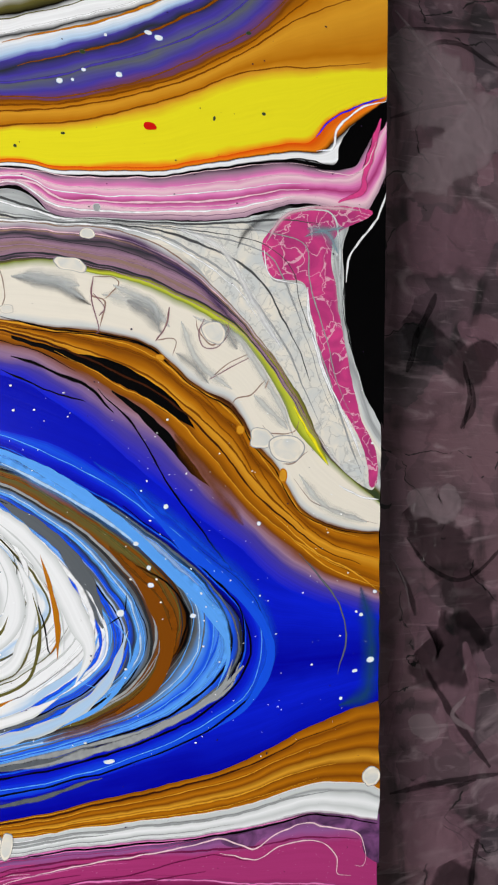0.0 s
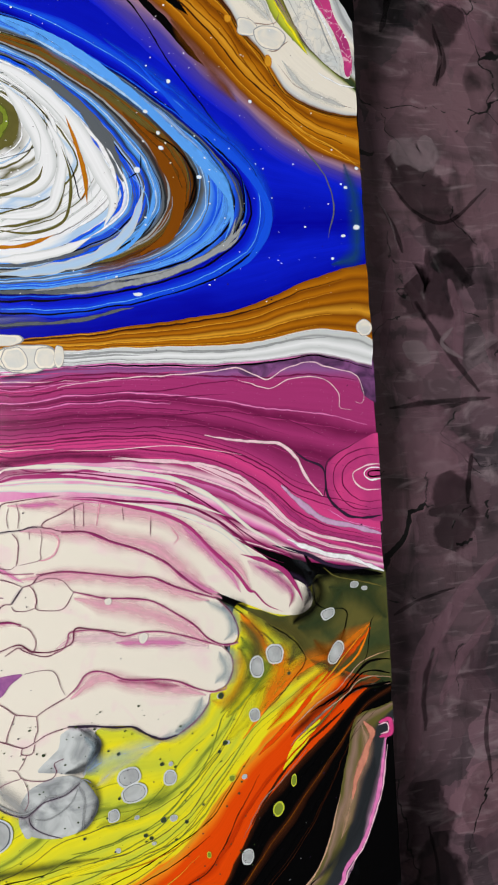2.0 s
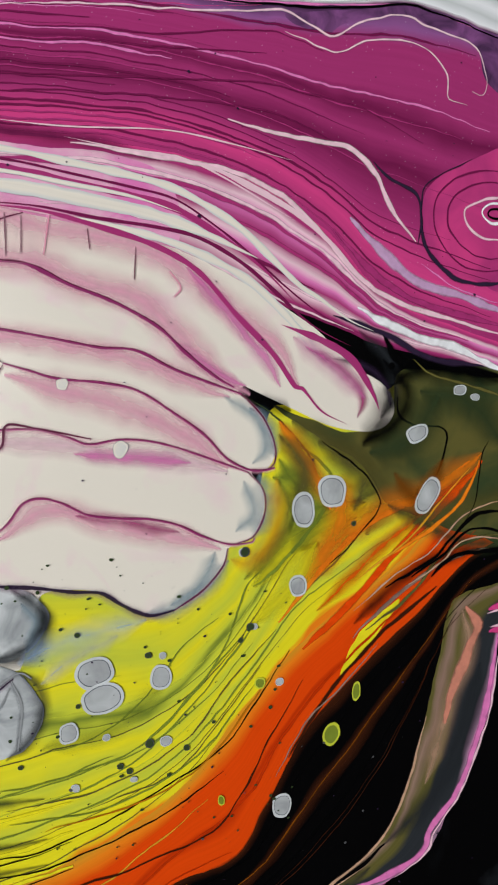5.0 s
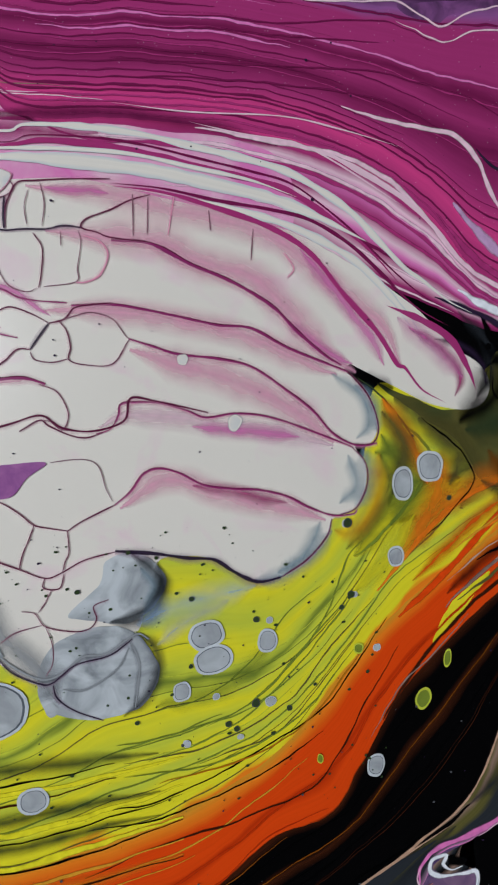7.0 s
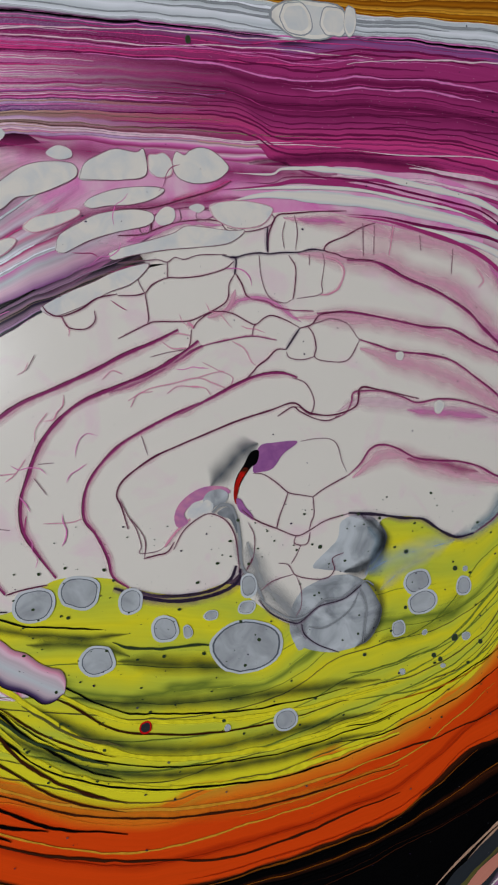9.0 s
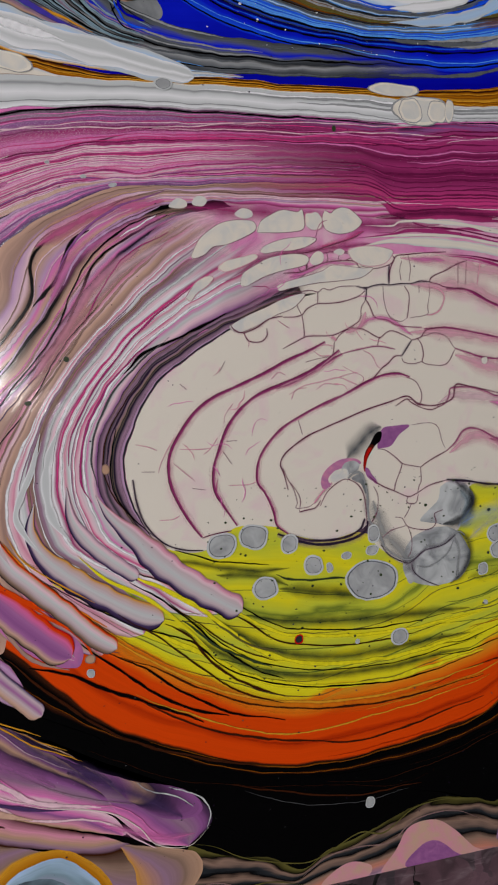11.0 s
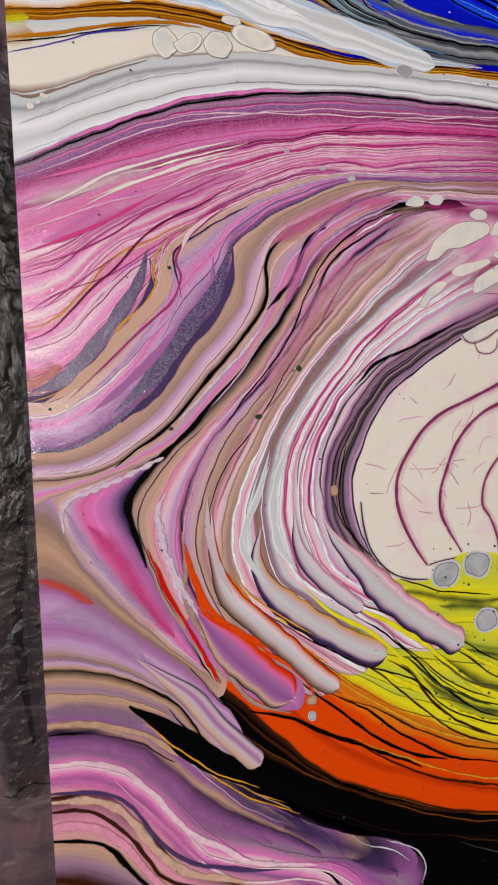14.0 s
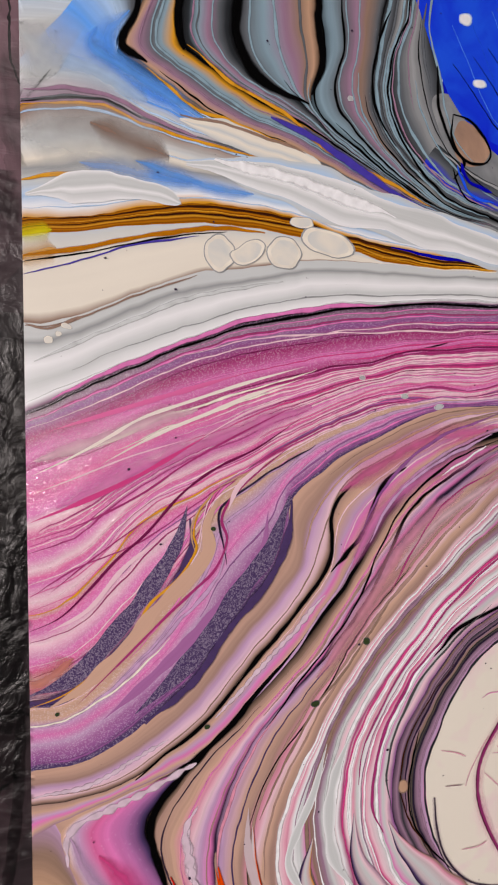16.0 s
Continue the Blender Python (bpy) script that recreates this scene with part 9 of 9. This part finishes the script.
smear("plumlite", 4, [(43.39, 58.53), (46.33, 58.54), (49.39, 59.76)])
smear("black", 2.5, [(44.08, 54.53), (46.72, 52.35), (49.44, 53.09)])
smear("black", 3, [(44.18, 44.72), (46.82, 41.78), (48.88, 37.28)])
smear("scuff", 2, [(44.17, 45.29), (46.13, 44.7), (46.78, 45.87)])
smear("plumlite", 2.5, [(44.87, 40.39), (46.54, 35.98), (47.91, 32.08)])
smear("black", 4, [(45.13, 37.72), (46.08, 36.8), (48.36, 38.66)])
smear("scuff", 1.2, [(44.45, 34.07), (45.43, 33.43), (46.09, 33.11)])
smear("plumlite", 4, [(44.86, 30.98), (46.26, 27.17), (46.74, 24.61)])
smear("black", 3, [(46.56, 26.52), (47.22, 23.93), (46.51, 22.07)])

# cells and bubbles
bubble("ring", 27.33, 14.91, 0.511, 0.409, 20)
bubble("ring", 27.50, 14.18, 0.566, 0.412, 10)
bubble("ring", 29.08, 14.59, 0.301, 0.372, 0)
bubble("ring", 26.55, 13.35, 0.270, 0.304, 0)
bubble("ring", 34.24, 19.39, 0.424, 0.501, 0)
bubble("ring", 33.35, 18.91, 0.342, 0.512, 0)
bubble("ring", 33.09, 16.70, 0.267, 0.324, 0)
bubble("ring", 36.90, 20.91, 0.364, 0.263, 20)
bubble("ring", 37.22, 19.05, 0.328, 0.615, -30)
bubble("ring", 32.37, 10.29, 0.271, 0.368, -10)
bubble("ring", 38.35, 22.11, 0.228, 0.166, 0)
bubble("ring", 38.85, 21.89, 0.146, 0.105, 0)
bubble("lime", 33.96, 12.21, 0.238, 0.357, -25)
bubble("lime", 34.81, 13.38, 0.120, 0.280, -10)
bubble("lime", 31.90, 14.03, 0.151, 0.188, 0)
bubble("lime", 30.64, 10.70, 0.112, 0.149, 0)
bubble("dot", 31.67, 15.66, 0.112, 0.112, 0)
bubble("dot", 28.78, 15.22, 0.088, 0.088, 0)
bubble("dot", 27.86, 12.23, 0.087, 0.087, 0)
bubble("dot", 29.68, 12.45, 0.091, 0.091, 0)
bubble("dot", 26.85, 14.06, 0.068, 0.068, 0)
bubble("dot", 28.09, 12.06, 0.088, 0.088, 0)
bubble("dot", 34.91, 18.40, 0.078, 0.078, 0)
bubble("dot", 31.62, 17.86, 0.147, 0.147, 0)
bubble("dot", 28.66, 12.74, 0.124, 0.124, 0)
bubble("ring", 19.23, 14.19, 0.162, 0.243, 0)
bubble("ring", 20.03, 14.65, 0.230, 0.164, 0)
bubble("ring", 21.23, 14.76, 0.303, 0.236, 0)
bubble("ring", 21.31, 15.45, 0.269, 0.404, 0)
bubble("ring", 20.34, 10.84, 0.118, 0.118, 0)
bubble("ring", 14.63, 15.66, 0.624, 0.535, 0)
bubble("ring", 15.99, 15.85, 0.639, 0.547, 0)
bubble("ring", 17.53, 15.39, 0.375, 0.399, 0)
bubble("ring", 21.17, 13.47, 1.204, 0.903, 0)
bubble("ring", 18.54, 14.41, 0.431, 0.431, 0)
bubble("ring", 16.38, 13.68, 0.555, 0.509, 0)
bubble("ring", 22.38, 10.77, 0.413, 0.388, 0)
bubble("reddot", 17.75, 11.26, 0.191, 0.215, 0)
bubble("ring", 20.69, 3.44, 0.207, 0.259, 0)
bubble("ring", 9.07, 11.08, 0.165, 0.165, 0)
bubble("cell", 24.24, 33.32, 1.310, 0.655, 0)
bubble("cell", 23.74, 33.33, 0.541, 0.520, 0)
bubble("cell", 25.00, 33.31, 0.487, 0.487, 0)
bubble("cell", 4.81, 33.99, 0.404, 0.478, 0)
bubble("cell", 5.59, 34.07, 0.551, 0.260, 20)
bubble("cell", 6.58, 34.10, 0.473, 0.426, 0)
bubble("cell", 7.80, 34.47, 0.718, 0.375, -12)
bubble("cell", 7.09, 34.91, 0.351, 0.160, 0)
bubble("ring", 13.36, 33.92, 0.349, 0.249, 0)
bubble("cell", 23.06, 34.14, 1.161, 0.261, 0)
bubble("cell", 39.60, 34.21, 0.390, 0.418, 0)
bubble("cell", 27.34, 54.16, 0.643, 0.261, -10)
bubble("cell", 27.93, 55.34, 0.265, 0.204, 0)
bubble("cell", 25.57, 33.34, 0.229, 0.534, 0)
bubble("cell", 34.73, 47.93, 0.512, 0.419, 0)
bubble("cell", 35.79, 47.55, 0.760, 0.570, -10)
bubble("cell", 32.73, 51.97, 0.493, 0.449, 0)
bubble("cell", 25.18, 52.34, 0.229, 0.153, 0)
bubble("orng", 33.83, 48.24, 0.183, 0.183, 0)
bubble("orng", 30.65, 50.90, 0.193, 0.129, 0)
bubble("orng", 35.62, 46.47, 0.165, 0.284, 0)
bubble("red", 30.11, 59.68, 0.237, 0.151, 0)
bubble("ring", 28.23, 56.32, 0.144, 0.144, 0)
bubble("dot", 26.95, 58.92, 0.080, 0.060, 0)
bubble("dot", 32.60, 60.33, 0.045, 0.091, 0)
bubble("dot", 34.63, 60.82, 0.071, 0.071, 0)
bubble("dot", 25.36, 58.26, 0.058, 0.058, 0)
bubble("dot", 27.60, 62.07, 0.103, 0.082, 0)
bubble("dot", 33.96, 63.92, 0.118, 0.071, 0)
bubble("wdot", 30.01, 63.24, 0.152, 0.087, 0)
bubble("wdot", 30.42, 63.11, 0.153, 0.109, 0)
bubble("wdot", 26.80, 60.90, 0.121, 0.101, 0)
bubble("wdot", 28.96, 61.46, 0.127, 0.106, 0)
bubble("wdot", 27.67, 61.41, 0.082, 0.062, 0)
bubble("wdot", 27.27, 61.00, 0.061, 0.061, 0)
bubble("wdot", 28.42, 62.86, 0.063, 0.063, 0)
bubble("wdot", 30.98, 45.29, 0.086, 0.086, 0)
bubble("wdot", 32.07, 41.10, 0.131, 0.088, 0)
bubble("wdot", 29.10, 35.99, 0.206, 0.082, 0)
bubble("wdot", 30.44, 42.36, 0.106, 0.085, 0)
bubble("wdot", 34.66, 44.58, 0.093, 0.093, 0)
bubble("wdot", 39.50, 39.01, 0.178, 0.127, 0)
bubble("wdot", 38.82, 38.59, 0.126, 0.075, 0)
bubble("wdot", 29.88, 43.91, 0.105, 0.084, 0)
bubble("wdot", 30.38, 43.01, 0.085, 0.085, 0)
bubble("wdot", 29.35, 41.36, 0.145, 0.145, 0)
bubble("wdot", 39.05, 40.87, 0.101, 0.076, 0)
bubble("wdot", 39.69, 41.76, 0.102, 0.077, 0)
bubble("wdot", 38.22, 37.53, 0.074, 0.074, 0)
bubble("wdot", 11.88, 40.86, 0.218, 0.164, 0)
bubble("wdot", 12.33, 39.18, 0.221, 0.129, 0)
bubble("ring", 8.39, 38.28, 0.083, 0.066, 0)
bubble("dot", 9.04, 23.50, 0.105, 0.105, 0)
bubble("dot", 7.48, 21.86, 0.134, 0.101, 0)
bubble("dot", 4.42, 21.63, 0.077, 0.061, 0)
bubble("dot", 0.63, 22.47, 0.055, 0.055, 0)
bubble("dot", 4.64, 26.83, 0.061, 0.061, 0)
bubble("dot", 20.30, 32.47, 0.093, 0.140, 0)
bubble("tanring", 10.19, 19.15, 0.155, 0.200, 0)
bubble("tanring", 9.12, 11.66, 0.201, 0.179, 0)
bubble("blk", 36.18, 22.95, 0.099, 0.099, 0)
bubble("blk", 36.29, 23.13, 0.059, 0.059, 0)
bubble("cell", 0.54, 31.74, 0.105, 0.092, 0)
bubble("cell", 0.98, 32.04, 0.133, 0.067, 0)
bubble("cell", 0.78, 31.86, 0.079, 0.053, 0)
bubble("ring", 8.81, 30.83, 0.085, 0.068, 0)
bubble("ring", 10.11, 30.40, 0.105, 0.070, 0)
bubble("ring", 11.18, 30.05, 0.163, 0.072, 0)

# fine specks thrown over the wet paint
def specks(colour, count, x0, y0, x1, y1, lo, hi, seed, label):
    rng = random.Random(seed)
    verts, faces = [], []
    for _ in range(count):
        x, y, r = rng.uniform(x0, x1), rng.uniform(y0, y1), lo + (hi - lo) * rng.random() ** 3
        k, q = len(verts), rng.uniform(0.6, 1)
        for i in range(8):
            h = i * math.pi / 4
            verts.append((x + r * math.cos(h), y + r * q * math.sin(h), 0.02))
        faces.append(tuple(range(k, k + 8)))
    surface("paint_specks", verts, faces, None, plain(colour), label=label, kind="stuff")


def veins(x0, y0, x1, y1, count, seed):
    """Hair-fine pink cracks between cells."""
    rng = random.Random(seed)
    for _ in range(count):
        x, y, h = rng.uniform(x0, x1), rng.uniform(y0, y1), rng.uniform(0, 6.28)
        pts = [(x, y)]
        for _ in range(rng.randint(2, 4)):
            h += rng.uniform(-0.7, 0.7)
            x, y = x + 0.28 * math.cos(h), y + 0.28 * math.sin(h)
            pts.append((x, y))
        stroke(rng.choice(("pink", "rose", "mag")), 0.03, pts)


veins(13.5, 17, 17, 26, 12, 71)
veins(17, 22, 23, 28, 12, 72)
specks("dpurple", 900, 0.4, 1, 39.6, 65, 0.008, 0.045, 3, "tiny dark specks scattered over the paint")
specks("white", 420, 15, 35.5, 39.5, 50, 0.01, 0.06, 5, "tiny white specks over the blue paint")
specks("dgreen", 420, 14, 9.5, 33, 18, 0.01, 0.07, 7, "tiny dark green specks over the yellow paint")
specks("dgrey", 120, 10, 2, 38, 12, 0.01, 0.05, 9, "tiny grey specks over the black paint")
